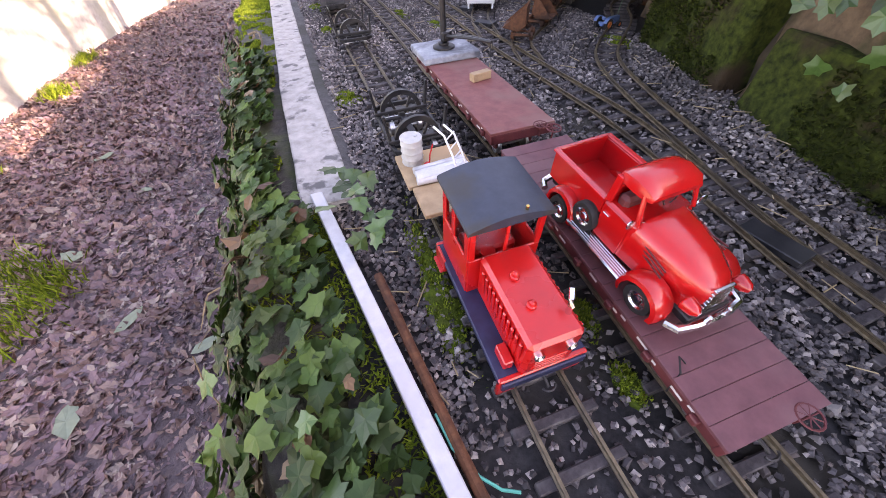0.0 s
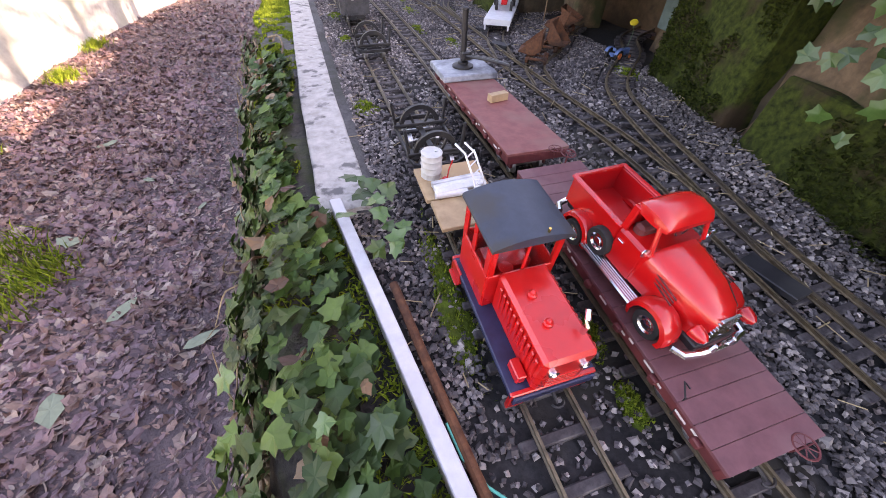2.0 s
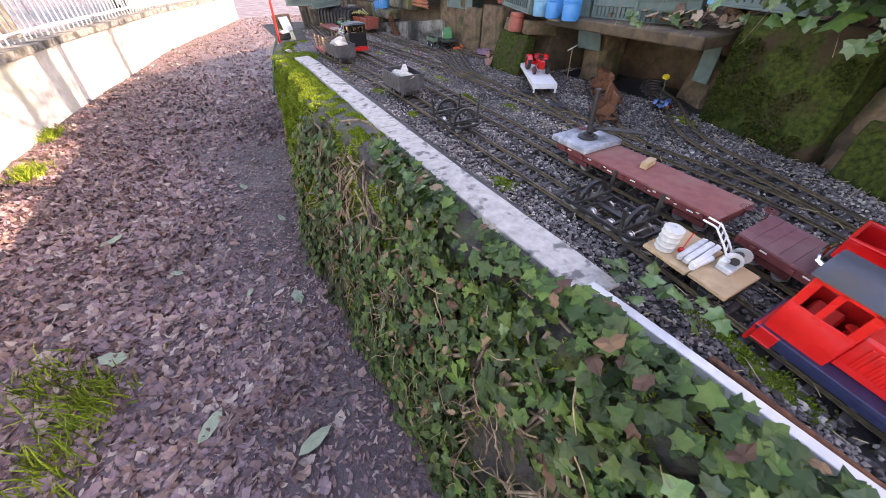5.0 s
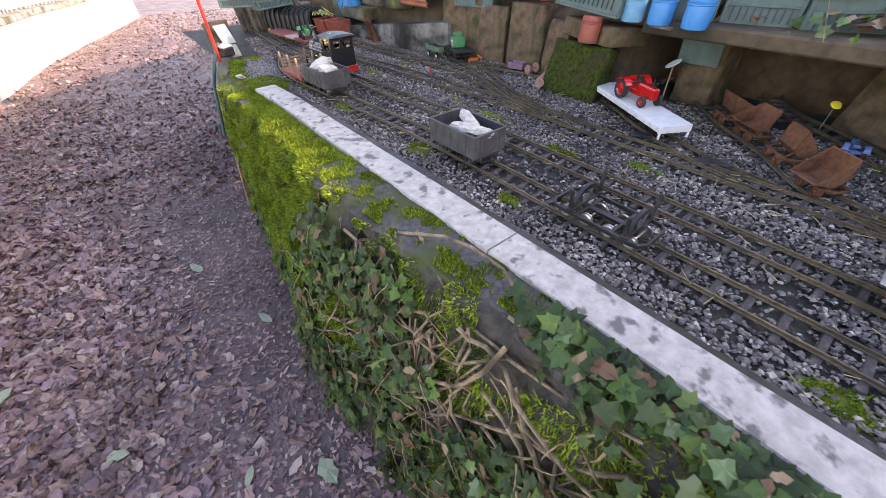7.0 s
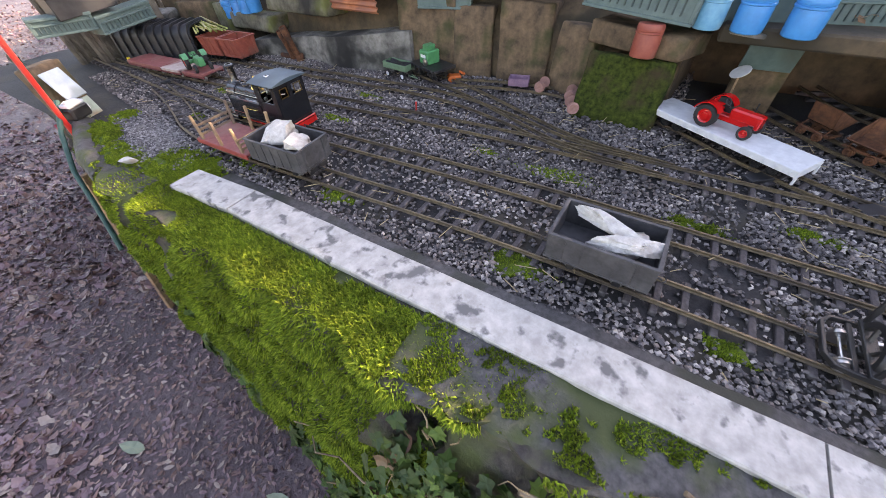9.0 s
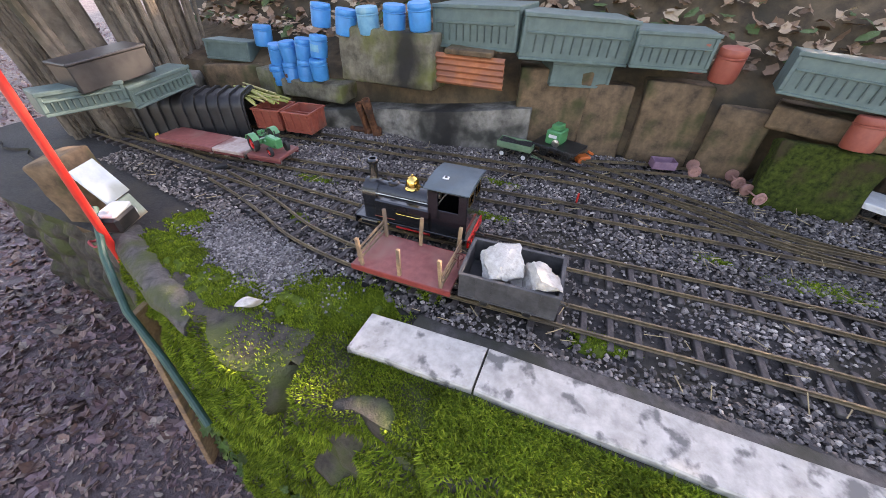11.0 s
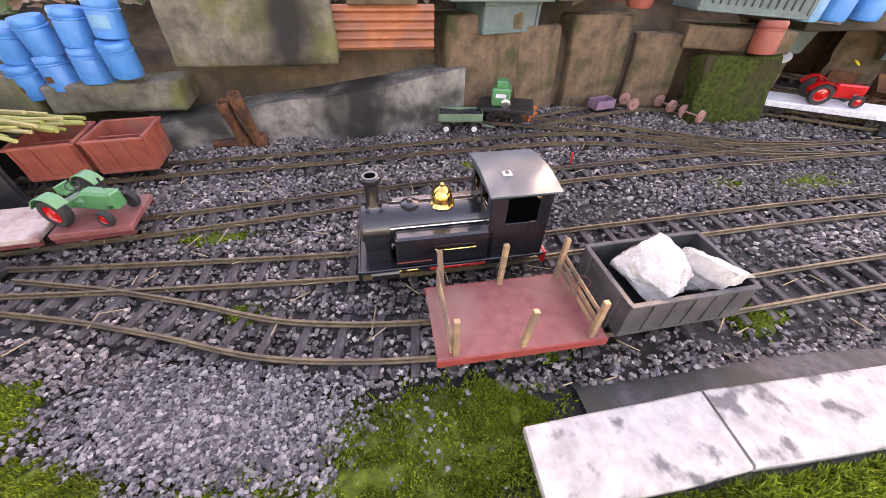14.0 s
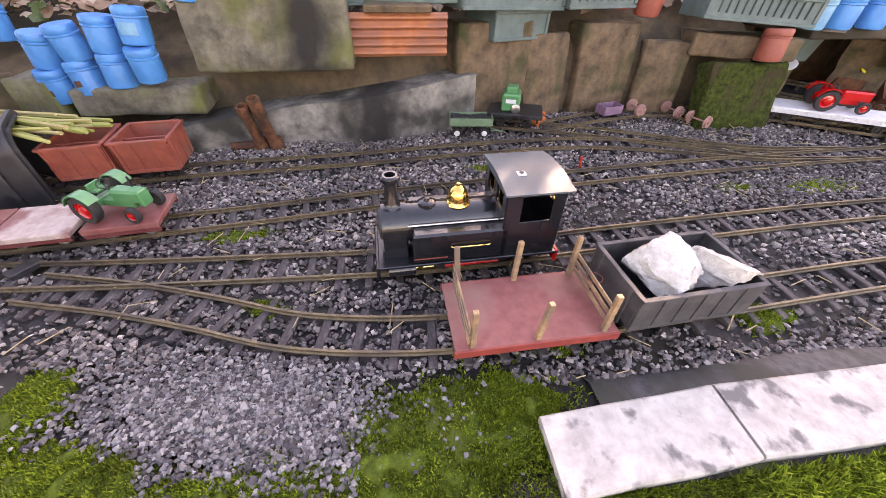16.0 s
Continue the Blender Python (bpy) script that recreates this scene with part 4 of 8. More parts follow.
def oil_drum(m):
    t = thing("oil_drum", "grey-white ribbed oil drum on a wagon deck", "drum", m)
    bm = B()
    prof = [(0.0125, 0), (0.0135, 0.0008), (0.013, 0.002)]
    for k in range(3):
        z = 0.009 + 0.009 * k
        prof += [(0.0129, z - 0.0015), (0.0138, z), (0.0129, z + 0.0015)]
    prof += [(0.013, 0.033), (0.0136, 0.0345), (0.0125, 0.035), (0.012, 0.034)]
    lathe(bm, prof, seg=24)
    part("barrel", bm, mat("drum_grey", (0.42, 0.42, 0.40), (0.56, 0.56, 0.54), 60, 0.5, 0.15, c3=(0.30, 0.29, 0.27), s3=40), t)
    bm = B()
    lathe(bm, [(0.0022, 0), (0.0022, 0.0012), (0.001, 0.0012)], (0.006, 0.002, 0.034), 10)
    part("bung", bm, M_STEEL, t)
    return t


def bolster_wagon(m):
    t = thing("bolster_wagon", "black skeleton model wagon with arched hoops", "model wagon", m, group="bolster wagons")
    L = 0.158
    bm = B()
    for s in (-1, 1):
        pts = [(s * 0.024, -L / 2, 0.020), (s * 0.036, -L / 2 + 0.008, 0.020), (s * 0.038, -L / 2 + 0.022, 0.020), (s * 0.038, L / 2 - 0.022, 0.020), (s * 0.036, L / 2 - 0.008, 0.020), (s * 0.024, L / 2, 0.020)]
        for a, b in zip(pts, pts[1:]):
            a, b = Vector(a), Vector(b)
            d = b - a
            box(bm, (a + b) / 2, (0.004, d.length + 0.003, 0.007), rot=(0, 0, math.degrees(math.atan2(d.y, d.x)) - 90), bevel=0.0006)
    for s in (-1, 1):
        box(bm, (0, s * L / 2, 0.020), (0.05, 0.004, 0.007), bevel=0.0006)
    for y in (-0.052, -0.030, 0.030, 0.052):
        box(bm, (0, y, 0.019), (0.076, 0.005, 0.005), bevel=0.0006)
    box(bm, (0, 0, 0.019), (0.010, L * 0.6, 0.005), bevel=0.0006)
    part("underframe", bm, M_BLACK, t)
    for y in (-0.056, -0.020, 0.020, 0.056):
        wheelset(t, y, 0.0095)
    for y in (-0.048, 0.044):
        bm = B()
        n = 14
        lo, hi = [], []
        for k in range(n + 1):
            a = math.pi * k / n
            lo.append((0.026 * math.cos(a), 0.024 + 0.026 * math.sin(a)))
            hi.append((0.033 * math.cos(a), 0.024 + 0.033 * math.sin(a)))
        prism(bm, hi + list(reversed(lo)), 0.006, pose(0, y, 0, 90, 0, 0))
        part("hoop", bm, M_BLACK, t, "arched black hoop")
        bm = B()
        box(bm, (0, y - 0.003, 0.0265), (0.084, 0.010, 0.005), bevel=0.0008)
        for s in (-1, 1):
            box(bm, (s * 0.013, y - 0.003, 0.036), (0.004, 0.004, 0.018), rot=(0, s * 25, 0), bevel=0.0006)
        part("bolster", bm, M_BLACK, t)
        for s in (-1, 1):
            bm = B()
            box(bm, (s * 0.041, y - 0.003, 0.044), (0.004, 0.006, 0.040), rot=(0, s * 7, 0), bevel=0.0008)
            part("stake", bm, M_BLACK, t)
    for s in (-1, 1):
        coupler(t, s * L / 2, s)
    return t


def stone_tub(m, label):
    t = thing("open_wagon", label, "model wagon", m, group="stone wagons")
    L, W, H, z0 = 0.138, 0.086, 0.040, 0.024
    frame_and_wheels(t, L + 0.004, 0.064, M_BLACK)
    bm = B()
    box(bm, (0, 0, z0 + 0.002), (W, L, 0.004), bevel=0.0006)
    part("floor_plate", bm, M_GREYTUB, t)
    for s in (-1, 1):
        bm = B()
        box(bm, (s * (W / 2 - 0.0015), 0, z0 + H / 2 + 0.004), (0.003, L, H), bevel=0.0006)
        part("side_panel", bm, M_GREYTUB, t)
        for y in (-0.045, -0.022, 0, 0.022, 0.045):
            bm = B()
            box(bm, (s * (W / 2 + 0.0004), y, z0 + H / 2 + 0.004), (0.0016, 0.0012, H * 0.96))
            part("batten", bm, M_GREYTUB, t)
        bm = B()
        box(bm, (s * (W / 2 - 0.001), 0, z0 + H + 0.0045), (0.0055, L + 0.002, 0.0025), bevel=0.0006)
        part("rim", bm, M_GREYTUB, t)
        bm = B()
        box(bm, (0, s * (L / 2 - 0.0015), z0 + H / 2 + 0.004), (W - 0.006, 0.003, H), bevel=0.0006)
        box(bm, (0, s * (L / 2 - 0.001), z0 + H + 0.0045), (W - 0.004, 0.0055, 0.0025), bevel=0.0006)
        for x in (-0.026, 0.026):
            box(bm, (x, s * (L / 2 + 0.001), z0 + H / 2), (0.004, 0.003, H + 0.008), bevel=0.0006)
        part("end_panel", bm, M_GREYTUB, t)
        coupler(t, s * (L / 2 + 0.002), s)
    return t


def stake_wagon(m):
    t = thing("stake_wagon", "red-brown model wagon with wooden stakes and slatted ends", "model wagon", m)
    L, W = 0.165, 0.088
    frame_and_wheels(t, L - 0.01, 0.078, M_MAROONDARK)
    bm = B()
    box(bm, (0, 0, 0.0275), (W, L, 0.005), bevel=0.0008)
    part("deck", bm, M_OXIDE, t)
    rail_red = mat("red_side_rail", (0.22, 0.03, 0.025), (0.29, 0.045, 0.035), 60, 0.5, 0.1)
    for s in (-1, 1):
        bm = B()
        box(bm, (s * W / 2, 0, 0.0245), (0.003, L + 0.002, 0.010), bevel=0.0006)
        part("side_rail", bm, rail_red, t)
    for s in (-1, 1):
        for y in (-0.066, 0.0, 0.066):
            bm = B()
            box(bm, (s * (W / 2 - 0.003), y, 0.054), (0.0055, 0.0055, 0.058), rot=(rng.uniform(-3, 3), s * 3, 0), bevel=0.0007)
            part("stake", bm, M_WOOD, t, "weathered wooden stake")
    for y in (-0.066, 0.066):
        for z in (0.038, 0.048, 0.058):
            bm = B()
            box(bm, (0, y - 0.004 * (1 if y < 0 else -1), z), (W - 0.004, 0.002, 0.005), bevel=0.0005)
            part("slat", bm, M_WOOD, t)
    bm = B()
    cyl(bm, (0.01, -0.076, 0.03), (0.01, -0.076, 0.052), 0.001, seg=6)
    tube(bm, [(0.01 + 0.008 * math.cos(a), -0.076 + 0.008 * math.sin(a), 0.052) for a in [k * math.pi / 8 for k in range(17)]], 0.0008, 5)
    part("brake_wheel", bm, M_MAROONDARK, t)
    for s in (-1, 1):
        coupler(t, s * (L / 2 - 0.004), s)
    return t


red_diesel(on_track("main", -0.920) @ Matrix.Diagonal((0.95, 0.97, 0.96, 1)))
wood_m = on_track("main", -0.750)
wood_wagon(wood_m)
oil_drum(wood_m @ pose(-0.024, 0.040, 0.0305))
winch_load(wood_m @ pose(0.004, -0.006, 0.0305))
bw = bolster_wagon(on_track("main", -0.595))
copy_thing(bw, on_track("main", -0.07))
tub_a = on_track("main", 0.254)
tub_b = on_track("main", 0.866)
stone_tub(tub_a, "dark grey model wagon holding two long pale stones")
stone_tub(tub_b, "dark grey model wagon heaped with white stones")
stake_wagon(on_track("main", 1.032))
for m, sizes in ((tub_b, [((0.002, 0.020, 0.068), (0.047, 0.048, 0.026)), ((-0.002, -0.038, 0.062), (0.036, 0.026, 0.020)), ((0.012, -0.012, 0.042), (0.024, 0.03, 0.012))]),
                 (tub_a, [((0.014, 0.012, 0.070), (0.062, 0.015, 0.012)), ((-0.014, -0.018, 0.066), (0.060, 0.018, 0.010)), ((0.010, -0.030, 0.045), (0.022, 0.022, 0.014))])):
    for n, (c, s) in enumerate(sizes):
        bm = B()
        bmesh.ops.create_cube(bm, size=2.0)
        bmesh.ops.subdivide_edges(bm, edges=bm.edges[:], cuts=9, use_grid_fill=True)
        q = random.Random(31 + n + int(100 * c[1]))
        planes = [(Vector((q.uniform(-1, 1), q.uniform(-1, 1), q.uniform(-1, 1))).normalized(), q.uniform(0.55, 0.95)) for _ in range(9)]
        if s[0] > 0.045:
            planes += [(Vector((0.55, 0.6 * a, 0.15)).normalized(), 0.50) for a in (-1, 1)] + [(Vector((-0.5, 0.3, 0.5)).normalized(), 0.7)]
        for v in bm.verts:
            for nn, d in planes:
                e = v.co.dot(nn) - d
                if e > 0:
                    v.co -= nn * e
            v.co += noise.noise_vector(v.co * 3 + Vector((n, 0, c[1]))) * 0.09 + noise.noise_vector(v.co * 7) * 0.05
            v.co = Vector((v.co.x * s[0], v.co.y * s[1], v.co.z * s[2]))
        long_one = s[0] > 0.045
        single("stone", bm, M_ROCK, "long broken white stone slab" if long_one else "angular broken white stone", "stone", m @ pose(*c, q.uniform(-12, 12), q.uniform(-10, 10), (70 if n == 0 else 112) if long_one else q.uniform(0, 90)), group="stone load", smooth=22)


# ---- wagons on the second track ----
def flat_car(m, L, deck, frame, label, planks):
    t = thing("flat_wagon", label, "model wagon", m, group="long flat wagons")
    W = 0.090
    bm = B()
    for s in (-1, 1):
        box(bm, (s * (W / 2 - 0.003), 0, 0.0365), (0.004, L, 0.013), bevel=0.0008)
        box(bm, (0, s * (L / 2 - 0.003), 0.0365), (W, 0.006, 0.013), bevel=0.0008)
    box(bm, (0, 0, 0.034), (0.03, L * 0.95, 0.012), bevel=0.001)
    part("underframe", bm, frame, t)
    n = int(L / 0.0165) if planks else 1
    for k in range(n):
        bm = B()
        w = L / n
        box(bm, (0, -L / 2 + w * (k + 0.5), 0.0445), (W + 0.002, w - (0.00035 if planks else 0), 0.0035), bevel=0.0002)
        part("plank" if planks else "deck", bm, deck, t)
    for s in (-1, 1):
        for k in range(7):
            y = -L / 2 + L * (k + 0.5) / 7
            bm = B()
            box(bm, (s * (W / 2 + 0.0015), y, 0.037), (0.005, 0.008, 0.007), bevel=0.001)
            part("stake_pocket", bm, frame, t)
        bm = B()
        q = random.Random(4 + s)
        y = -L * 0.42
        while y < L * 0.42:
            w = q.uniform(0.004, 0.012)
            if q.random() < 0.7:
                box(bm, (s * (W / 2 - 0.0008), y + w / 2, 0.036 + q.choice((0, 0.003))), (0.0006, w, 0.0022))
            y += w + 0.004
        part("marking_bars", bm, M_INK, t, "rows of small white marking bars")["kind"] = "stuff"
    for s in (-1, 1):
        bm = B()
        for x in (-0.026, 0.026):
            box(bm, (x, s * L * 0.36, 0.015), (0.005, 0.055, 0.010), bevel=0.001)
        box(bm, (0, s * L * 0.36, 0.017), (0.05, 0.012, 0.010), bevel=0.001)
        part("bogie", bm, frame, t)
        for d in (-0.018, 0.018):
            wheelset(t, s * L * 0.36 + d, 0.0095)
        coupler(t, s * L / 2, s, 0.02)
        bm = B()
        y = s * (L / 2 + 0.001)
        cyl(bm, (0.024, y, 0.030), (0.024, y, 0.060 if s > 0 else 0.046), 0.0011, seg=6)
        z = 0.060 if s > 0 else 0.046
        tube(bm, [(0.024 + 0.009 * math.cos(a), y + 0.009 * math.sin(a), z) for a in [k * math.pi / 8 for k in range(17)]], 0.0009, 5)
        for k in range(4):
            a = k * math.pi / 4
            cyl(bm, (0.024 - 0.009 * math.cos(a), y - 0.009 * math.sin(a), z), (0.024 + 0.009 * math.cos(a), y + 0.009 * math.sin(a), z), 0.0006, seg=4)
        part("brake_wheel", bm, frame, t)
    return t


maroon_m = on_track("second", -0.922)
flat_car(maroon_m, 0.345, M_MAROON, M_MAROONDARK, "maroon planked flat wagon carrying a red truck", True)
oxide_m = on_track("second", -0.545)
flat_car(oxide_m, 0.345, M_OXIDE, M_MAROONDARK, "red oxide flat wagon carrying a grey slab and crane", False)


def road_wheel(parent, c, r, w, side, hub, name="wheel"):
    """A tyre with a dished hub, axle along x."""
    t = pose(*c, 0, 90 * side, 0)
    bm = B()
    lathe(bm, [(r * 0.62, -w / 2), (r * 0.93, -w / 2), (r, -w * 0.3), (r, w * 0.3), (r * 0.93, w / 2), (r * 0.62, w / 2), (r * 0.60, w * 0.3), (r * 0.60, -w * 0.3)], seg=24, m=t)
    tyre = part(name, bm, M_TYRE, parent)
    bm = B()
    lathe(bm, [(r * 0.62, -w * 0.2), (r * 0.62, w * 0.42), (r * 0.5, w * 0.25), (r * 0.36, w * 0.3), (r * 0.30, w * 0.5), (r * 0.12, w * 0.56)], seg=20, m=t)
    part("hub", bm, hub, tyre)
    return tyre


def loft(bm, sections, m=I4, close=True):
    """Skin over cross-sections, each a list of points in the same order."""
    rings = [[bm.verts.new(m @ Vector(p)) for p in s] for s in sections]
    n = len(rings[0])
    for a, b in zip(rings, rings[1:]):
        for k in range(n):
            bm.faces.new((a[k], a[(k + 1) % n], b[(k + 1) % n], b[k]))
    if close:
        bm.faces.new(list(reversed(rings[0])))
        bm.faces.new(rings[-1])


def arch(y, w, zb, zt, n=8, p=0.5):
    """A rounded cross-section at y: width w, from zb up to zt."""
    pts = [(-w / 2, y, zb)]
    for k in range(n + 1):
        a = math.pi * (1 - k / n)
        c, s = math.cos(a), math.sin(a)
        pts.append((w / 2 * math.copysign(abs(c) ** p, c), y, zb + (zt - zb) * (0.35 + 0.65 * abs(s) ** p)))
    pts.append((w / 2, y, zb))
    return pts


def pickup(m):
    """A rounded pre-war style pick-up; it faces local -y."""
    t = thing("pickup_truck", "glossy red model pick-up truck with chrome trim", "model truck", m)
    bm = B()
    box(bm, (0, 0, 0.018), (0.044, 0.185, 0.008), bevel=0.001)
    part("chassis", bm, M_BLACK, t)
    # load bed
    bm = B()
    box(bm, (0, 0.052, 0.030), (0.060, 0.074, 0.004), bevel=0.001)
    part("bed_floor", bm, M_RED, t)
    for s in (-1, 1):
        bm = B()
        box(bm, (s * 0.030, 0.052, 0.044), (0.003, 0.074, 0.030), bevel=0.001)
        box(bm, (s * 0.031, 0.052, 0.060), (0.006, 0.076, 0.003), bevel=0.001)
        part("bed_side", bm, M_RED, t)
    bm = B()
    box(bm, (0, 0.0155, 0.044), (0.060, 0.003, 0.030), bevel=0.001)
    part("bed_front", bm, M_RED, t)
    bm = B()
    box(bm, (0, 0.0885, 0.044), (0.060, 0.003, 0.030), bevel=0.001)
    box(bm, (0, 0.0885, 0.060), (0.062, 0.005, 0.003), bevel=0.001)
    part("tailgate", bm, M_RED, t)
    # bonnet
    bm = B()
    loft(bm, [arch(-0.020, 0.062, 0.022, 0.064, p=0.55), arch(-0.040, 0.058, 0.022, 0.063, p=0.6), arch(-0.062, 0.049, 0.022, 0.060, p=0.65), arch(-0.080, 0.038, 0.022, 0.054, p=0.75), arch(-0.088, 0.026, 0.024, 0.046, p=0.85)])
    bonnet = part("bonnet", bm, M_RED, t)
    for s in (-1, 1):
        for k in range(3):
            bm = B()
            box(bm, (s * (0.0292 - 0.0), -0.044, 0.042 + 0.004 * k), (0.0012, 0.034, 0.001), rot=(0, 0, s * 9))
            part("trim_line", bm, M_MAROONDARK, bonnet)
    bm = B()
    for k in range(7):
        box(bm, (0, -0.0875 - 0.0004 * k, 0.048 - 0.0035 * k), (0.020 + 0.0008 * k, 0.003, 0.0016), bevel=0.0005)
    part("grille", bm, M_CHROME, t, "chrome barred grille")
    # cab: lower body, pillars, roof
    bm = B()
    box(bm, (0, -0.003, 0.040), (0.064, 0.038, 0.040), bevel=0.003)
    part("cab_body", bm, M_RED, t)
    for s in (-1, 1):
        bm = B()
        tube(bm, [(s * 0.029, -0.021, 0.060), (s * 0.0265, -0.013, 0.084)], 0.0022, 8)
        part("windscreen_pillar", bm, M_RED, t)
        bm = B()
        box(bm, (s * 0.0285, 0.0125, 0.072), (0.004, 0.007, 0.026), rot=(0, -s * 6, 0), bevel=0.001)
        part("door_pillar", bm, M_RED, t)
    bm = B()
    box(bm, (0, 0.0145, 0.066), (0.056, 0.003, 0.012), bevel=0.001)
    part("rear_panel", bm, M_RED, t)
    bm = B()
    box(bm, (0, 0.0145, 0.082), (0.052, 0.003, 0.006), bevel=0.001)
    part("rear_header", bm, M_RED, t)
    bm = B()
    loft(bm, [arch(-0.0195, 0.050, 0.081, 0.0855, p=0.6), arch(-0.014, 0.056, 0.081, 0.0915, p=0.6), arch(-0.002, 0.058, 0.081, 0.0945, p=0.6), arch(0.010, 0.056, 0.081, 0.092, p=0.6), arch(0.0165, 0.048, 0.081, 0.0865, p=0.6)])
    part("cab_roof", bm, M_RED, t)
    bm = B()
    box(bm, (0, -0.0175, 0.0715), (0.050, 0.001, 0.021), rot=(-18, 0, 0))
    ob = part("windscreen", bm, M_GLASS, t)
    ob.visible_shadow = False
    bm = B()
    box(bm, (0, 0.004, 0.061), (0.05, 0.012, 0.016), bevel=0.003)
    tube(bm, [(0.012 + 0.007 * math.cos(a), -0.010, 0.066 + 0.007 * math.sin(a)) for a in [k * math.pi / 7 for k in range(15)]], 0.0008, 5)
    part("seat", bm, M_MAROONDARK, t)
    for s in (-1, 1):
        bm = B()
        box(bm, (s * 0.0324, -0.003, 0.040), (0.0012, 0.030, 0.036), bevel=0.0005)
        door = part("door", bm, M_RED, t)
        bm = B()
        box(bm, (s * 0.0335, 0.006, 0.050), (0.002, 0.007, 0.0015), bevel=0.0005)
        part("handle", bm, M_CHROME, door, "small chrome door handle")
        bm = B()
        cyl(bm, (s * 0.031, -0.020, 0.058), (s * 0.037, -0.020, 0.063), 0.0009, seg=6)
        lathe(bm, [(0.001, 0), (0.0042, 0.0005), (0.0042, 0.0015), (0.001, 0.0025)], (s * 0.0375, -0.020, 0.064), 12, rot=(80, 0, 0))
        part("mirror", bm, M_CHROME, t)
        # wings
        for y, r, w, name in ((-0.060, 0.0225, 0.021, "front_wing"), (0.054, 0.0215, 0.017, "rear_wing")):
            bm = B()
            secs = []
            for k in range(11):
                a = math.radians(200 - 22 * k)
                cy, cz = math.cos(a), math.sin(a)
                sec = []
                for q in range(7):
                    b = math.pi * q / 6
                    x = s * (0.025 + w * 0.5 * (1 - math.cos(b)) * (0.92 if k in (0, 10) else 1))
                    rr = r * (0.80 + 0.24 * math.sin(b) ** 0.6)
                    sec.append((x, y - rr * cy, 0.0165 + rr * cz))
                for q in range(6, -1, -1):
                    b = math.pi * q / 6
                    x = s * (0.026 + (w - 0.002) * 0.5 * (1 - math.cos(b)))
                    rr = r * (0.76 + 0.22 * math.sin(b) ** 0.6)
                    sec.append((x, y - rr * cy, 0.0165 + rr * cz))
                secs.append(sec)
            loft(bm, secs)
            part(name, bm, M_RED, t)
            road_wheel(t, (s * 0.0365, y, 0.0145), 0.0145, 0.009, s, M_CHROME)
        bm = B()
        box(bm, (s * 0.037, -0.002, 0.0175), (0.014, 0.078, 0.0028), bevel=0.001)
        for k in range(5):
            box(bm, (s * (0.032 + 0.0025 * k), -0.002, 0.0192), (0.001, 0.074, 0.0008))
        part("running_board", bm, M_CHROME, t, "ribbed chrome running board")
        bm = B()
        lathe(bm, [(0.002, 0.012), (0.005, 0.009), (0.0064, 0.003), (0.0066, 0), (0.0058, -0.001), (0.003, -0.002)], (s * 0.026, -0.083, 0.038), 16, rot=(90, 0, 0))
        lamp = part("headlamp", bm, M_RED, t)
        bm = B()
        lathe(bm, [(0.0056, 0), (0.005, 0.0018), (0.002, 0.0028)], (s * 0.026, -0.0835, 0.038), 16, rot=(90, 0, 0))
        part("lens", bm, M_CHROME, lamp)
    road_wheel(t, (-0.0345, 0.024, 0.032), 0.0145, 0.009, -1, M_CHROME, "spare_wheel")
    for y, s in ((-0.097, -1), (0.097, 1)):
        bm = B()
        pts = [(-0.036, y - s * 0.012, 0.016), (-0.032, y - s * 0.003, 0.017), (-0.018, y, 0.018), (0, y + s * 0.0012, 0.018), (0.018, y, 0.018), (0.032, y - s * 0.003, 0.017), (0.036, y - s * 0.012, 0.016)]
        tube(bm, pts, 0.0034, 8)
        if s < 0:
            for x in (-0.010, 0.010):
                box(bm, (x, y - 0.001, 0.022), (0.003, 0.004, 0.014), bevel=0.001)
        part("bumper", bm, M_CHROME, t, "bright chrome bumper")
    return t


pickup(maroon_m @ pose(-0.004, -0.002, 0.0475, 0, 0, 3) @ Matrix.Diagonal((0.97, 0.97, 0.98, 1)))
bm = B()
tube(bm, [(-0.03, -0.115, 0.0475), (-0.034, -0.110, 0.052), (-0.040, -0.120, 0.049), (-0.046, -0.125, 0.030)], 0.0008, 5)
single("chain", bm, M_BLACK, "thin dark chain lashing a truck to a wagon", "chain", maroon_m)

# grey slab with a hand crane, and its small wooden load
bm = B()
box(bm, (0, 0, 0.006), (0.104, 0.096, 0.011), bevel=0.0015)
bmesh.ops.subdivide_edges(bm, edges=[e for e in bm.edges if e.calc_length() > 0.03], cuts=5, use_grid_fill=True)
for v in bm.verts:
    v.co += noise.noise_vector(v.co * 40) * 0.0012
single("slab", bm, M_SLATE, "mottled lead-grey slab lying on a flat wagon", "slab", oxide_m @ pose(0, 0.137, 0.0465))
crane = thing("hand_crane", "small black pillar crane on a grey slab", "crane", oxide_m @ pose(-0.002, 0.133, 0.0585))
bm = B()
lathe(bm, [(0.020, 0), (0.020, 0.003), (0.016, 0.005), (0.010, 0.006), (0.010, 0.009), (0.0055, 0.011)], seg=24)
part("base", bm, M_BLACK, crane)
bm = B()
lathe(bm, [(0.0055, 0.008), (0.0052, 0.090), (0.006, 0.091), (0.006, 0.094), (0.003, 0.096)], seg=16)
part("mast", bm, M_BLACK, crane)
bm = B()
box(bm, (0.004, -0.004, 0.020), (0.018, 0.016, 0.014), bevel=0.002)
tube(bm, [(0.012 + 0.006 * math.cos(a), -0.012, 0.022 + 0.006 * math.sin(a)) for a in [k * math.pi / 6 for k in range(13)]], 0.001, 5)
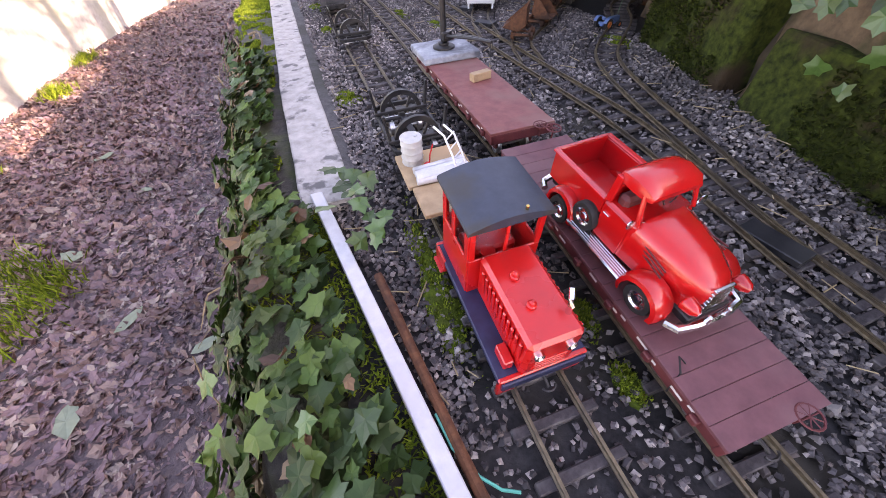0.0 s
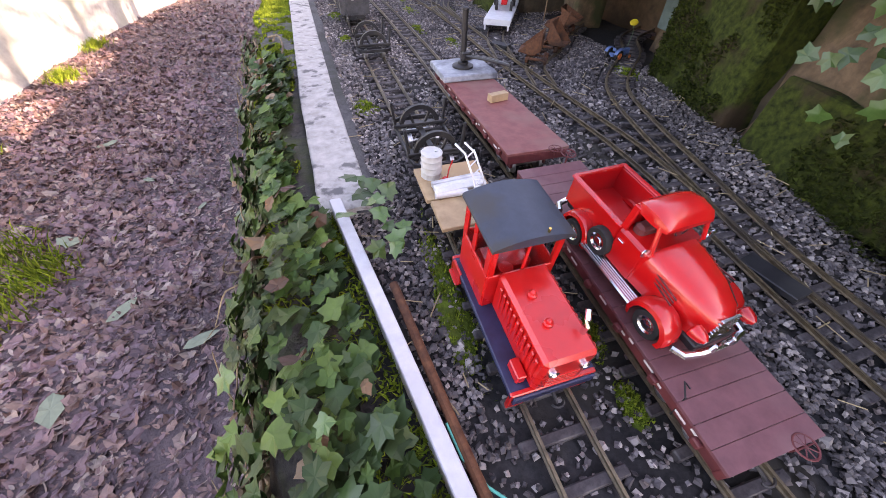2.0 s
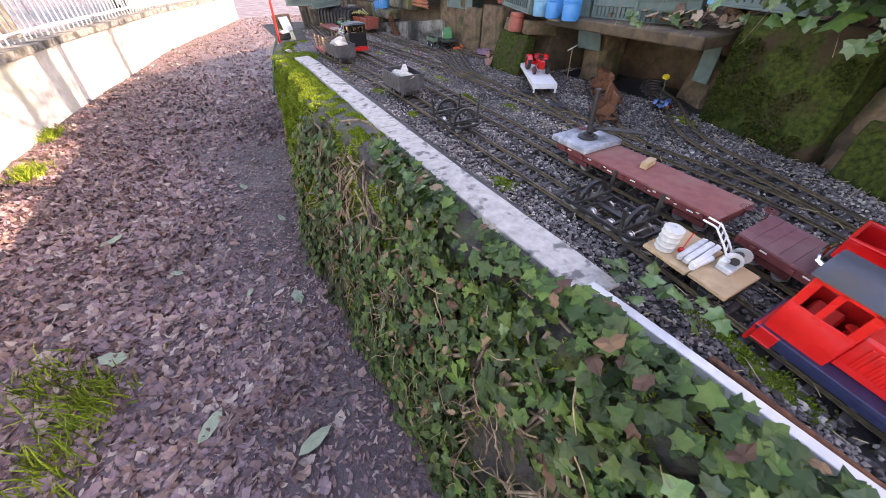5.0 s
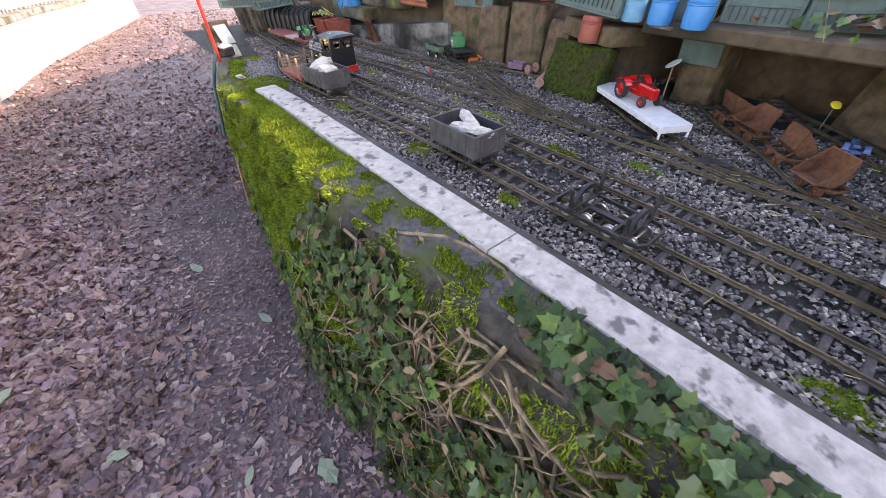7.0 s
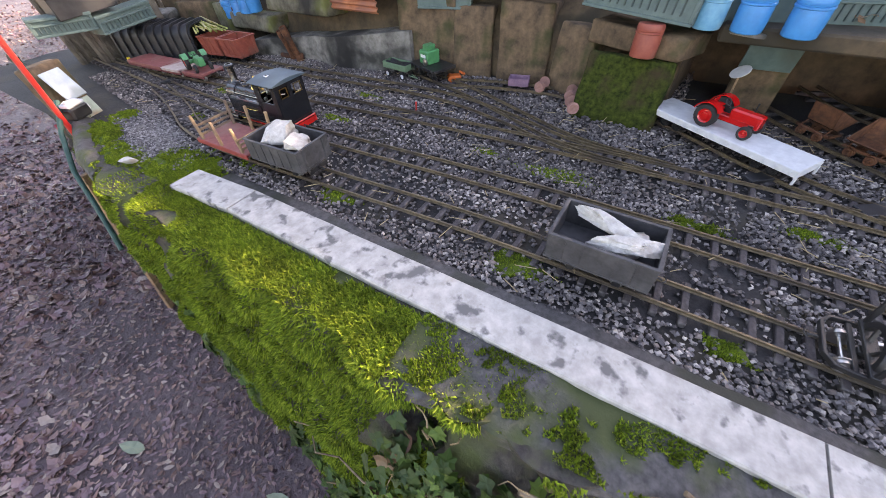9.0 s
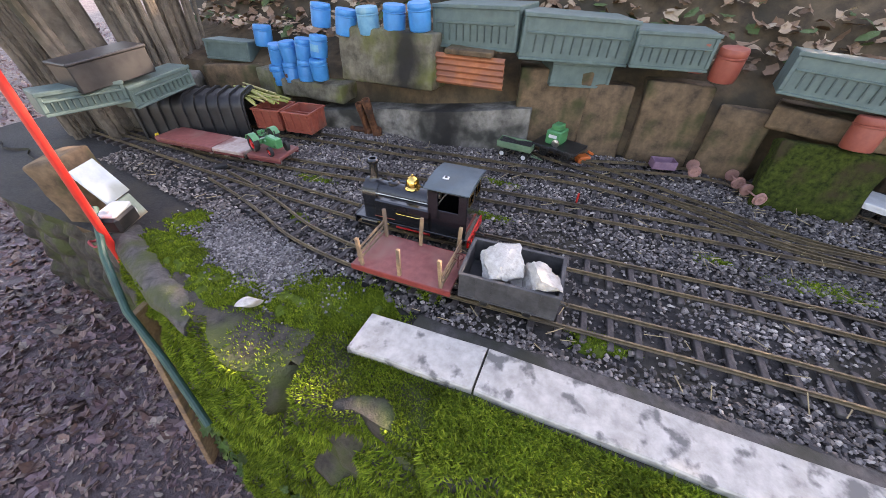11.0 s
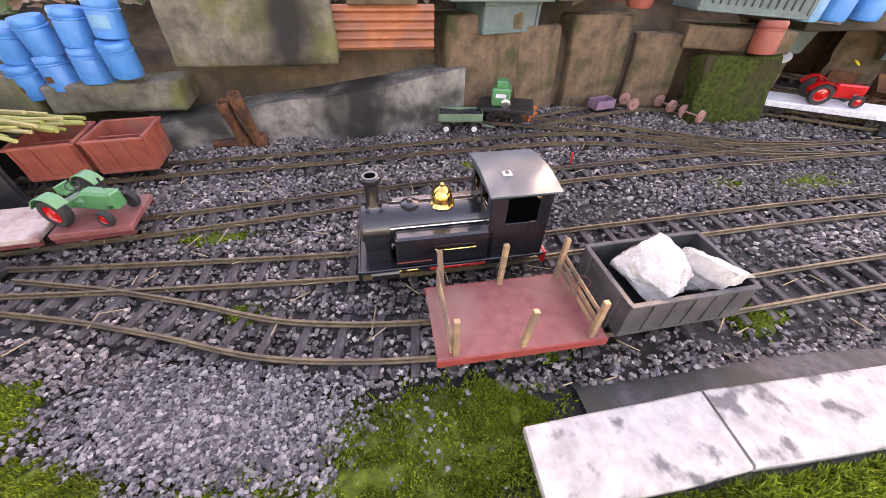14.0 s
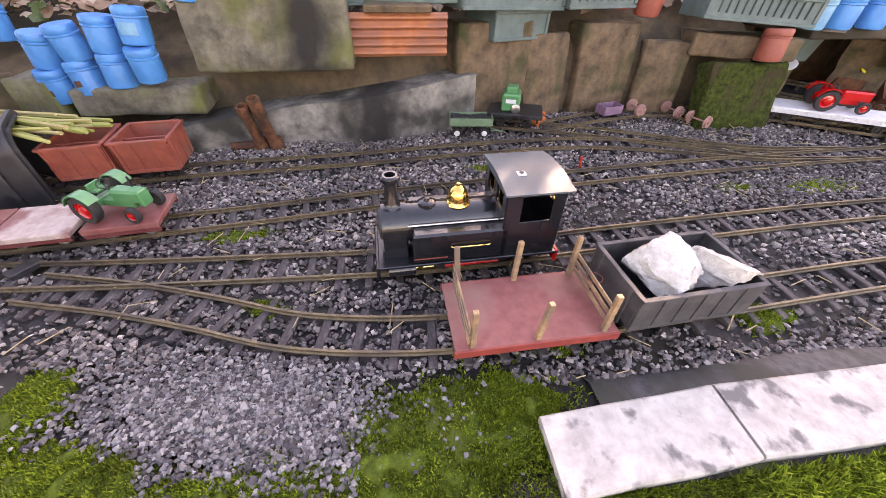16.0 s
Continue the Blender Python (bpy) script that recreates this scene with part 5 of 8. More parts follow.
part("winding_gear", bm, M_BLACK, crane)
bm = B()
for s in (-1, 1):
    tube(bm, [(0.004 + 0.005 * s, -0.004, 0.020), (0.030 + 0.004 * s, -0.056, 0.026), (0.048, -0.100, 0.028)], 0.0026, 6)
for k in range(4):
    p = Vector((0.004, -0.004, 0.020)).lerp(Vector((0.048, -0.100, 0.028)), 0.2 + 0.18 * k)
    cyl(bm, p + Vector((-0.003, -0.001, 0)), p + Vector((0.003, 0.001, 0)), 0.001, seg=5)
part("jib", bm, M_BLACK, crane)
bm = B()
for d in (-0.0015, 0.0015):
    cyl(bm, (0.048 + d, -0.100, 0.028), (0.048 + d, -0.101, 0.004), 0.0006, seg=5)
tube(bm, [(0.048, -0.101, 0.004), (0.048, -0.101, 0.0), (0.051, -0.103, -0.002)], 0.001, 6)
part("hook_chain", bm, M_BLACK, crane)
cyl_bm = B()
cyl(cyl_bm, (0.0, 0.004, 0.088), (0.048, -0.098, 0.030), 0.0006, seg=5)
part("stay", cyl_bm, M_BLACK, crane)
bm = B()
box(bm, (0, 0, 0.006), (0.034, 0.013, 0.012), bevel=0.0008)
ob = single("wooden_crate", bm, M_PLY, "small pale wooden box hanging load on a wagon deck", "box", oxide_m @ pose(0.012, -0.004, 0.0465, 0, 0, 12))


# ---- black tank engine on the second track ----
def tank_engine(m):
    """Chimney towards local +y."""
    t = thing("steam_locomotive", "glossy black model tank engine with a brass dome", "model locomotive", m)
    L, W = 0.225, 0.086
    bm = B()
    box(bm, (0, 0, 0.026), (W, L, 0.004), bevel=0.0008)
    part("running_plate", bm, M_BLACKGLOSS, t)
    for s in (-1, 1):
        bm = B()
        box(bm, (0, s * (L / 2 - 0.002), 0.020), (W, 0.004, 0.018), bevel=0.001)
        part("buffer_beam", bm, M_LOCORED if s < 0 else M_BLACKGLOSS, t)
        coupler(t, s * L / 2, s)
        bm = B()
        box(bm, (s * 0.016, -0.005, 0.017), (0.003, L * 0.85, 0.014), bevel=0.0006)
        part("frame", bm, M_BLACK, t)
    bm = B()
    cyl(bm, (0, -0.035, 0.062), (0, 0.078, 0.062), 0.024, seg=32)
    for y in (0.068, 0.035, 0.0, -0.03):
        cyl(bm, (0, y, 0.062), (0, y + 0.0025, 0.062), 0.0245, seg=32)
    part("boiler", bm, M_BLACKGLOSS, t)
    bm = B()
    cyl(bm, (0, 0.072, 0.062), (0, 0.101, 0.062), 0.026, seg=32)
    box(bm, (0, 0.0865, 0.044), (0.052, 0.029, 0.036), bevel=0.002)
    smokebox = part("smokebox", bm, M_BLACKGLOSS, t)
    bm = B()
    lathe(bm, [(0.020, 0), (0.019, 0.003), (0.012, 0.0045), (0.003, 0.005), (0.003, 0.008), (0.001, 0.008)], (0, 0.101, 0.062), 28, rot=(-90, 0, 0))
    part("smokebox_door", bm, M_BLACK, smokebox)
    bm = B()
    lathe(bm, [(0.013, 0.0), (0.010, 0.003), (0.0078, 0.007), (0.0074, 0.034), (0.0105, 0.035), (0.0112, 0.037), (0.0108, 0.040), (0.0085, 0.042), (0.0062, 0.042), (0.006, 0.02)], (0, 0.087, 0.084), 24)
    part("chimney", bm, M_BLACKGLOSS, t)
    bm = B()
    lathe(bm, [(0.0150, 0), (0.0142, 0.002), (0.0122, 0.004), (0.0120, 0.010), (0.0108, 0.015), (0.0080, 0.019), (0.0040, 0.0212), (0.0026, 0.022), (0.0026, 0.0245), (0.0012, 0.0255)], (0, 0.010, 0.0845), 28)
    part("dome", bm, M_BRASS, t, "polished brass dome")
    bm = B()
    lathe(bm, [(0.011, 0), (0.0105, 0.004), (0.0085, 0.0055), (0.0035, 0.006), (0.003, 0.009), (0.001, 0.0095)], (0, 0.047, 0.084), 22)
    part("filler_cap", bm, M_BLACKGLOSS, t)
    for s in (-1, 1):
        bm = B()
        box(bm, (s * 0.033, 0.012, 0.049), (0.018, 0.112, 0.042), bevel=0.0025)
        tank = part("side_tank", bm, M_BLACKGLOSS, t)
        bm = B()
        tube(bm, [(s * 0.0435, -0.022, 0.052), (s * 0.045, -0.020, 0.052), (s * 0.045, 0.022, 0.052), (s * 0.0435, 0.024, 0.052)], 0.0009, 6)
        part("handrail", bm, M_BRASS, tank)
        bm = B()
        box(bm, (s * 0.0425, 0.048, 0.036), (0.0008, 0.040, 0.001))
        part("lining", bm, M_REDPLASTIC, tank)
        bm = B()
        tube(bm, [(s * 0.026, 0.072, 0.073), (s * 0.026, -0.034, 0.073)], 0.0008, 6)
        part("boiler_rail", bm, M_STEEL, t)
        # motion on the outside
        bm = B()
        box(bm, (s * 0.036, -0.004, 0.016), (0.0025, 0.068, 0.004), bevel=0.0008)
        part("coupling_rod", bm, M_LOCORED, t, "red coupling rod")
        bm = B()
        cyl(bm, (s * 0.036, 0.066, 0.018), (s * 0.036, 0.098, 0.018), 0.008, seg=16)
        part("cylinder", bm, M_BLACKGLOSS, t)
        bm = B()
        cyl(bm, (s * 0.036, 0.044, 0.018), (s * 0.036, 0.066, 0.018), 0.0022, seg=10)
        box(bm, (s * 0.036, 0.060, 0.020), (0.006, 0.006, 0.007), bevel=0.001)
        part("piston_rod", bm, M_BRASS, t)
    # cab
    y0, y1, hw, zt = -0.104, -0.036, 0.041, 0.118
    for s in (-1, 1):
        bm = B()
        box(bm, (s * hw, (y0 + y1) / 2, 0.052), (0.002, y1 - y0, 0.050), bevel=0.0005)
        box(bm, (s * hw, y1 - 0.009, 0.097), (0.002, 0.018, 0.043), bevel=0.0005)
        box(bm, (s * hw, y0 + 0.007, 0.097), (0.002, 0.014, 0.043), bevel=0.0005)
        box(bm, (s * hw, (y0 + y1) / 2, 0.114), (0.002, y1 - y0, 0.008), bevel=0.0005)
        part("cab_side", bm, M_BLACKGLOSS, t)
    for y, low in ((y1, 0.028), (y0, 0.028)):
        bm = B()
        box(bm, (0, y, (low + 0.086) / 2), (2 * hw, 0.002, 0.086 - low), bevel=0.0005)
        for x, w in ((-hw + 0.006, 0.012), (0, 0.010), (hw - 0.006, 0.012)):
            box(bm, (x, y, 0.097), (w, 0.002, 0.024), bevel=0.0005)
        box(bm, (0, y, 0.113), (2 * hw, 0.002, 0.010), bevel=0.0005)
        part("cab_end", bm, M_BLACKGLOSS, t)
        for x in (-0.020, 0.020):
            bm = B()
            for q in (-1, 1):
                box(bm, (x + q * 0.0095, y - 0.0014, 0.097), (0.0018, 0.0016, 0.021))
                box(bm, (x, y - 0.0014, 0.097 + q * 0.0095), (0.019, 0.0016, 0.0018))
            part("window_frame", bm, M_BRASS, t)
    bm = B()
    out = [(-0.049, 0.1165)] + [(-0.049 + 0.01225 * k, 0.1185 + 0.006 * math.sin(math.pi * k / 8)) for k in range(9)] + [(0.049, 0.1165)]
    prism(bm, out, 0.078, pose(0, -0.031, 0, 90, 0, 0))
    # black roof; the blue of the reflected sky is put into its base colour
    part("cab_roof", bm, mat("sky_tinted_roof", (0.040, 0.068, 0.085), (0.058, 0.090, 0.110), 70, 0.40, 0.08, c3=(0.05, 0.07, 0.08), s3=18), t, "black curved cab roof tinted with the sky's blue")
    bm = B()
    box(bm, (-0.014, -0.058, 0.1240), (0.009, 0.010, 0.0024), bevel=0.0006)
    hatch = part("roof_hatch", bm, M_SILVER, t, "small pale square roof vent")
    bm = B()
    lathe(bm, [(0.0026, 0), (0.0026, 0.0008), (0.001, 0.001)], (-0.014, -0.058, 0.1252), 14)
    part("vent_hole", bm, M_BLACK, hatch)
    bm = B()
    lathe(bm, [(0.0052, 0), (0.0052, 0.003), (0.0045, 0.0035)], (-0.016, -0.046, 0.088), 16, rot=(90, 0, 0))
    lathe(bm, [(0.0042, 0), (0.0042, 0.003), (0.0035, 0.0035)], (-0.028, -0.046, 0.078), 16, rot=(90, 0, 0))
    tube(bm, [(-0.030, -0.046, 0.070), (-0.012, -0.046, 0.072), (0.012, -0.046, 0.072), (0.026, -0.046, 0.068)], 0.0014, 6)
    part("gauges", bm, M_STEEL, t, "small bright steam gauges and pipes")
    for y in (-0.040, 0.030):
        wheelset(t, y, 0.0135, material=M_BLACK)
    return t


tank_engine(on_track("second", 1.073))


# ---- white wagon and red tractor ----
def tractor(m, paint, wheel_paint, label, scale=1.0):
    """A farm tractor that faces local -y."""
    t = thing("tractor", label, "model tractor", m)
    k = scale
    bm = B()
    box(bm, (0, -0.022 * k, 0.023 * k), (0.014 * k, 0.040 * k, 0.015 * k), bevel=0.0025 * k)
    box(bm, (0, -0.040 * k, 0.021 * k), (0.013 * k, 0.006 * k, 0.018 * k), bevel=0.0015 * k)
    part("bonnet", bm, paint, t)
    bm = B()
    box(bm, (0, 0.0, 0.014 * k), (0.012 * k, 0.060 * k, 0.008 * k), bevel=0.001 * k)
    box(bm, (0, 0.020 * k, 0.016 * k), (0.034 * k, 0.010 * k, 0.008 * k), bevel=0.001 * k)
    part("chassis", bm, paint, t)
    for s in (-1, 1):
        bm = B()
        secs = []
        for q in range(7):
            a = math.radians(20 + 22 * q)
            y, z = 0.020 * k + 0.0195 * k * math.cos(a), 0.016 * k + 0.0195 * k * math.sin(a)
            y2, z2 = 0.020 * k + 0.0183 * k * math.cos(a), 0.016 * k + 0.0183 * k * math.sin(a)
            secs.append([(s * 0.014 * k, y, z), (s * 0.026 * k, y, z), (s * 0.026 * k, y2, z2), (s * 0.014 * k, y2, z2)])
        loft(bm, secs)
        part("mudguard", bm, paint, t)
        road_wheel(t, (s * 0.020 * k, 0.020 * k, 0.016 * k), 0.016 * k, 0.009 * k, s, wheel_paint, "rear_wheel")
        road_wheel(t, (s * 0.016 * k, -0.034 * k, 0.009 * k), 0.009 * k, 0.006 * k, s, wheel_paint, "front_wheel")
    bm = B()
    box(bm, (0, 0.018 * k, 0.027 * k), (0.014 * k, 0.010 * k, 0.003 * k), bevel=0.001 * k)
    box(bm, (0, 0.024 * k, 0.031 * k), (0.014 * k, 0.002 * k, 0.008 * k), bevel=0.0008 * k)
    part("seat", bm, paint, t)
    bm = B()
    cyl(bm, (0, 0.002 * k, 0.026 * k), (0, 0.008 * k, 0.034 * k), 0.0008 * k, seg=6)
    tube(bm, [(0.006 * k * math.cos(a), 0.008 * k + 0.003 * k * math.sin(a), 0.034 * k + 0.004 * k * math.sin(a)) for a in [q * math.pi / 6 for q in range(13)]], 0.0007 * k, 5)
    part("steering_wheel", bm, M_BLACK, t)
    bm = B()
    cyl(bm, (0.004 * k, -0.026 * k, 0.030 * k), (0.004 * k, -0.026 * k, 0.042 * k), 0.0011 * k, seg=8)
    part("exhaust", bm, M_BLACK, t)
    return t


def on_line(p0, p1, f=0.5):
    x, y = p0[0] + (p1[0] - p0[0]) * f, p0[1] + (p1[1] - p0[1]) * f
    return pose(x, y, g(x, y) + 0.004, 0, 0, math.degrees(math.atan2(p1[1] - p0[1], p1[0] - p0[0])) - 90)


white_m = on_line((0.508, 0.0), (0.668, 0.268))
t = thing("flat_wagon", "white-painted flat wagon carrying a red tractor", "model wagon", white_m)
bm = B()
box(bm, (0, 0, 0.0305), (0.078, 0.312, 0.006), bevel=0.001)
part("deck", bm, M_WHITE, t)
bm = B()
for s in (-1, 1):
    box(bm, (s * 0.037, 0, 0.0245), (0.003, 0.310, 0.008), bevel=0.0006)
    for k in range(14):
        box(bm, (s * 0.0385, -0.145 + 0.0223 * k, 0.0265), (0.003, 0.004, 0.006), bevel=0.0006)
box(bm, (0, -0.155, 0.0235), (0.078, 0.003, 0.011), bevel=0.0006)
for s in (-1, 1):
    box(bm, (s * 0.034, -0.156, 0.014), (0.005, 0.004, 0.016), bevel=0.0006)
part("side_frame", bm, M_WHITE, t)
for y in (-0.115, -0.085, 0.085, 0.115):
    wheelset(t, y, 0.0095, material=M_BLACK)
tractor(white_m @ pose(0.002, 0.010, 0.0335, 0, 0, 4), M_RED, M_RED, "small red toy tractor on a white wagon", 1.4)

t = thing("round_sign", "white round sign on a thin wooden stick", "sign", pose(0.746, 0.138, g(0.746, 0.138) - 0.01))
bm = B()
cyl(bm, (0, 0, 0), (0.004, 0.004, 0.105), 0.0022, seg=8)
part("stick", bm, M_WOOD, t)
bm = B()
lathe(bm, [(0.019, 0), (0.0195, 0.0012), (0.019, 0.0025)], (0.004, 0.004, 0.104), 28, rot=(-28, -18, 0))
part("disc", bm, M_WHITE, t, "white oval disc with faint lettering")

# ---- rusty tippers ----
def tipper(m, tip, label):
    t = thing("tipper_wagon", label, "model wagon", m, group="rusty tippers")
    bm = B()
    for s in (-1, 1):
        box(bm, (s * 0.016, 0, 0.014), (0.004, 0.072, 0.005), bevel=0.0006)
        box(bm, (0, s * 0.034, 0.014), (0.034, 0.004, 0.005), bevel=0.0006)
    for s in (-1, 1):
        tube(bm, [(-0.016, s * 0.026, 0.016), (0, s * 0.026, 0.030), (0.016, s * 0.026, 0.016)], 0.0014, 5)
    part("underframe", bm, M_RUST, t)
    for y in (-0.018, 0.018):
        wheelset(t, y, 0.008, material=M_RUST)
    bm = B()
    V = [(-0.034, 0.030), (-0.010, 0.0), (0.010, 0.0), (0.034, 0.030)]
    W = [(-0.032, 0.030), (-0.009, 0.002), (0.009, 0.002), (0.032, 0.030)]
    tm = pose(0, 0, 0.024, 0, tip, 0)
    prism(bm, V + list(reversed(W)), 0.056, tm @ pose(0, 0.028, 0, 90, 0, 0))
    for y in (0.028, -0.0265):
        prism(bm, V, 0.0015, tm @ pose(0, y, 0, 90, 0, 0))
    part("skip", bm, M_RUST, t)
    return t


for y, tip, label in ((-0.262, -40, "rusty model tipper tilted on its side"), (-0.183, 48, "rusty model tipper with its skip thrown over"), (-0.108, -25, "rusty brown model tipper half tipped"), (-0.035, 25, "rusty tipper at the mouth of the dark siding")):
    tipper(on_track("tipper", y), tip, label)

# ---- wagons at the tunnel ----
for n, (y, c) in enumerate(((1.528, M_OXIDE), (1.626, M_WHITE), (1.724, M_OXIDE), (1.822, M_OXIDE))):
    m = on_track("third", y)
    t = thing("flat_wagon", "short red-brown flat wagon at the tunnel" if c is M_OXIDE else "short flat wagon with a worn pale deck", "model wagon", m, group="short flat wagons")
    bm = B()
    box(bm, (0, 0, 0.0225), (0.078, 0.092, 0.008), bevel=0.001)
    part("deck", bm, M_OXIDE if n != 1 else mat("worn_pale_deck", (0.36, 0.27, 0.24), (0.5, 0.42, 0.38), 60, 0.5, 0.2, c3=(0.25, 0.11, 0.1), s3=20), t)
    for s in (-1, 1):
        bm = B()
        box(bm, (s * 0.036, 0, 0.016), (0.004, 0.09, 0.008), bevel=0.0006)
        part("sill", bm, M_MAROONDARK, t)
    for d in (-0.024, 0.024):
        wheelset(t, d, 0.008)
tractor(on_track("third", 1.532) @ pose(0.0, 0.004, 0.0265, 0, 0, -20) @ Matrix.Diagonal((1.15, 0.86, 1.05, 1)), M_GREEN, M_RED, "green toy tractor with red wheels on a flat wagon", 1.2)
bm = B()
box(bm, (0, 0, 0.006), (0.010, 0.003, 0.012), bevel=0.001)
single("yellow_tag", bm, mat("yellow_plastic", (0.6, 0.45, 0.03), (0.7, 0.55, 0.05), 50, 0.4, 0.05), "small yellow tag on the last wagon", "tag", on_track("third", 1.868) @ pose(-0.03, 0, 0.02))


def ore_tub(m):
    t = thing("ore_wagon", "brick-red model ore wagon with ribbed sides", "model wagon", m, group="ore wagons")
    H, L, W = 0.052, 0.080, 0.074
    for s in (-1, 1):
        bm = B()
        box(bm, (s * W / 2, 0, 0.020 + H / 2), (0.003, L, H), rot=(0, s * 9, 0), bevel=0.0006)
        part("side_panel", bm, M_REDPLASTIC, t)
        for y in (-0.036, -0.012, 0.012, 0.036):
            bm = B()
            box(bm, (s * (W / 2 + 0.002), y, 0.020 + H / 2), (0.003, 0.004, H), rot=(0, s * 9, 0), bevel=0.0006)
            part("rib", bm, M_REDPLASTIC, t)
        bm = B()
        box(bm, (s * (W / 2 + 0.0045), 0, 0.020 + H), (0.006, L + 0.006, 0.004), bevel=0.0006)
        part("rim", bm, M_REDPLASTIC, t)
        bm = B()
        box(bm, (0, s * L / 2, 0.020 + H / 2), (W, 0.003, H), bevel=0.0006)
        part("end_panel", bm, M_REDPLASTIC, t)
        for x in (-0.024, 0, 0.024):
            bm = B()
            box(bm, (x, s * (L / 2 + 0.002), 0.020 + H / 2), (0.004, 0.003, H), bevel=0.0006)
            part("rib", bm, M_REDPLASTIC, t)
        bm = B()
        box(bm, (0, s * (L / 2 + 0.001), 0.020 + H), (W + 0.012, 0.006, 0.004), bevel=0.0006)
        part("rim", bm, M_REDPLASTIC, t)
    bm = B()
    box(bm, (0, 0, 0.020), (W, L, 0.006), bevel=0.0006)
    box(bm, (0, 0, 0.020 + H * 0.8), (0.004, L, 0.004), bevel=0.0006)
    part("floor_plate", bm, M_REDPLASTIC, t)
    for y in (-0.022, 0.022):
        wheelset(t, y, 0.0085, material=M_BLACK)
    return t


ore = ore_tub(on_track("back", 1.562))
copy_thing(ore, on_track("back", 1.654))

# green four-wheel trailer and black wagon in the corner
t = thing("trailer", "green four-wheel model trailer loaded with coal", "model trailer", pose(0.627, 0.989, g(0.627, 0.989) - 0.006, 0, 0, -6))
bm = B()
box(bm, (0, 0, 0.026), (0.040, 0.092, 0.003), bevel=0.0006)
for s in (-1, 1):
    box(bm, (s * 0.020, 0, 0.034), (0.002, 0.092, 0.016), bevel=0.0005)
    box(bm, (0, s * 0.046, 0.034), (0.040, 0.002, 0.016), bevel=0.0005)
part("box_body", bm, M_GREENDULL, t)
bm = B()
box(bm, (0, 0, 0.034), (0.036, 0.088, 0.008), bevel=0.002)
bmesh.ops.subdivide_edges(bm, edges=bm.edges[:], cuts=5, use_grid_fill=True)
for v in bm.verts:
    v.co.z += 0.006 * noise.noise(v.co * 130)
part("coal_load", bm, M_COAL, t)
for s in (-1, 1):
    for y in (-0.030, 0.030):
        road_wheel(t, (s * 0.019, y, 0.010), 0.010, 0.006, s, M_WHITE)
bm = B()
tube(bm, [(0.006, -0.046, 0.012), (0, -0.075, 0.006)], 0.0012, 6)
tube(bm, [(-0.006, -0.046, 0.012), (0, -0.075, 0.006)], 0.0012, 6)
part("drawbar", bm, M_GREENDULL, t)
t = thing("flat_wagon", "black model wagon with a green engine in the corner", "model wagon", on_track("loop", 0.886))
bm = B()
box(bm, (0, 0, 0.030), (0.080, 0.120, 0.008), bevel=0.001)
for k in range(6):
    box(bm, (-0.041, -0.05 + 0.02 * k, 0.027), (0.004, 0.005, 0.014), bevel=0.0006)
part("deck", bm, M_BLACK, t)
for d in (-0.03, 0.03):
    wheelset(t, d, 0.0095, material=M_BLACK)
bm = B()
box(bm, (0, 0.012, 0.052), (0.046, 0.040, 0.036), bevel=0.003)
box(bm, (0, 0.012, 0.076), (0.030, 0.024, 0.014), bevel=0.002)
part("engine_block", bm, M_GREEN, t, "green stationary engine")
bm = B()
box(bm, (-0.0236, 0.012, 0.056), (0.0008, 0.022, 0.008))
part("name_plate", bm, M_WHITE, t)
bm = B()
lathe(bm, [(0.010, 0), (0.010, 0.003), (0.008, 0.004), (0.003, 0.005)], (-0.025, 0.0, 0.042), 16, rot=(0, -90, 0))
part("flywheel", bm, M_STEEL, t)
bm = B()
box(bm, (0, 0, 0.012), (0.026, 0.036, 0.012), bevel=0.003)
cyl(bm, (-0.012, 0.012, 0.009), (0.014, 0.012, 0.009), 0.009, seg=14)
box(bm, (0, -0.022, 0.022), (0.008, 0.02, 0.006), rot=(30, 0, 0), bevel=0.001)
single("toy_digger", bm, mat("orange_toy", (0.5, 0.10, 0.02), (0.6, 0.14, 0.03), 50, 0.45, 0.05), "small orange toy machine beside the back wall", "toy", pose(0.672, 0.818, g(0.672, 0.818) - 0.008, 0, 0, 40))
# loose wheels
for n, (x, y, a) in enumerate(((0.678, 0.474, 10), (0.612, 0.451, 25), (0.697, 0.559, 0))):
    t = thing("wheelset", "loose rusty pink wheelset on the siding", "wheels", pose(x, y, g(x, y) + 0.004, 0, 0, a), group="loose wheelsets")
    wheelset(t, 0.0, 0.0125, material=mat("pink_rust", (0.26, 0.13, 0.11), (0.36, 0.19, 0.16), 80, 0.6, 0.2))
bm = B()
for s in (-1, 1):
    box(bm, (s * 0.016, 0, 0.010), (0.002, 0.055, 0.020), bevel=0.0006)
    box(bm, (0, s * 0.027, 0.010), (0.032, 0.002, 0.020), bevel=0.0006)
box(bm, (0, 0, 0.001), (0.032, 0.055, 0.002))
single("small_trough", bm, mat("dusty_purple", (0.16, 0.09, 0.14), (0.24, 0.14, 0.2), 60, 0.6, 0.1), "small dusty purple trough on the ground", "trough", pose(0.700, 0.627, g(0.700, 0.627) + 0.004, 0, 0, 15))
# small blue tractor by the mossy slab
tractor(pose(0.737, -0.266, g(0.737, -0.266) - 0.006, 0, 0, 100), mat("blue_toy", (0.05, 0.11, 0.25), (0.08, 0.16, 0.33), 50, 0.45, 0.05), mat("orange_wheel", (0.55, 0.13, 0.03), (0.62, 0.17, 0.04), 50, 0.45, 0.05), "little blue toy tractor with orange wheels", 0.8)

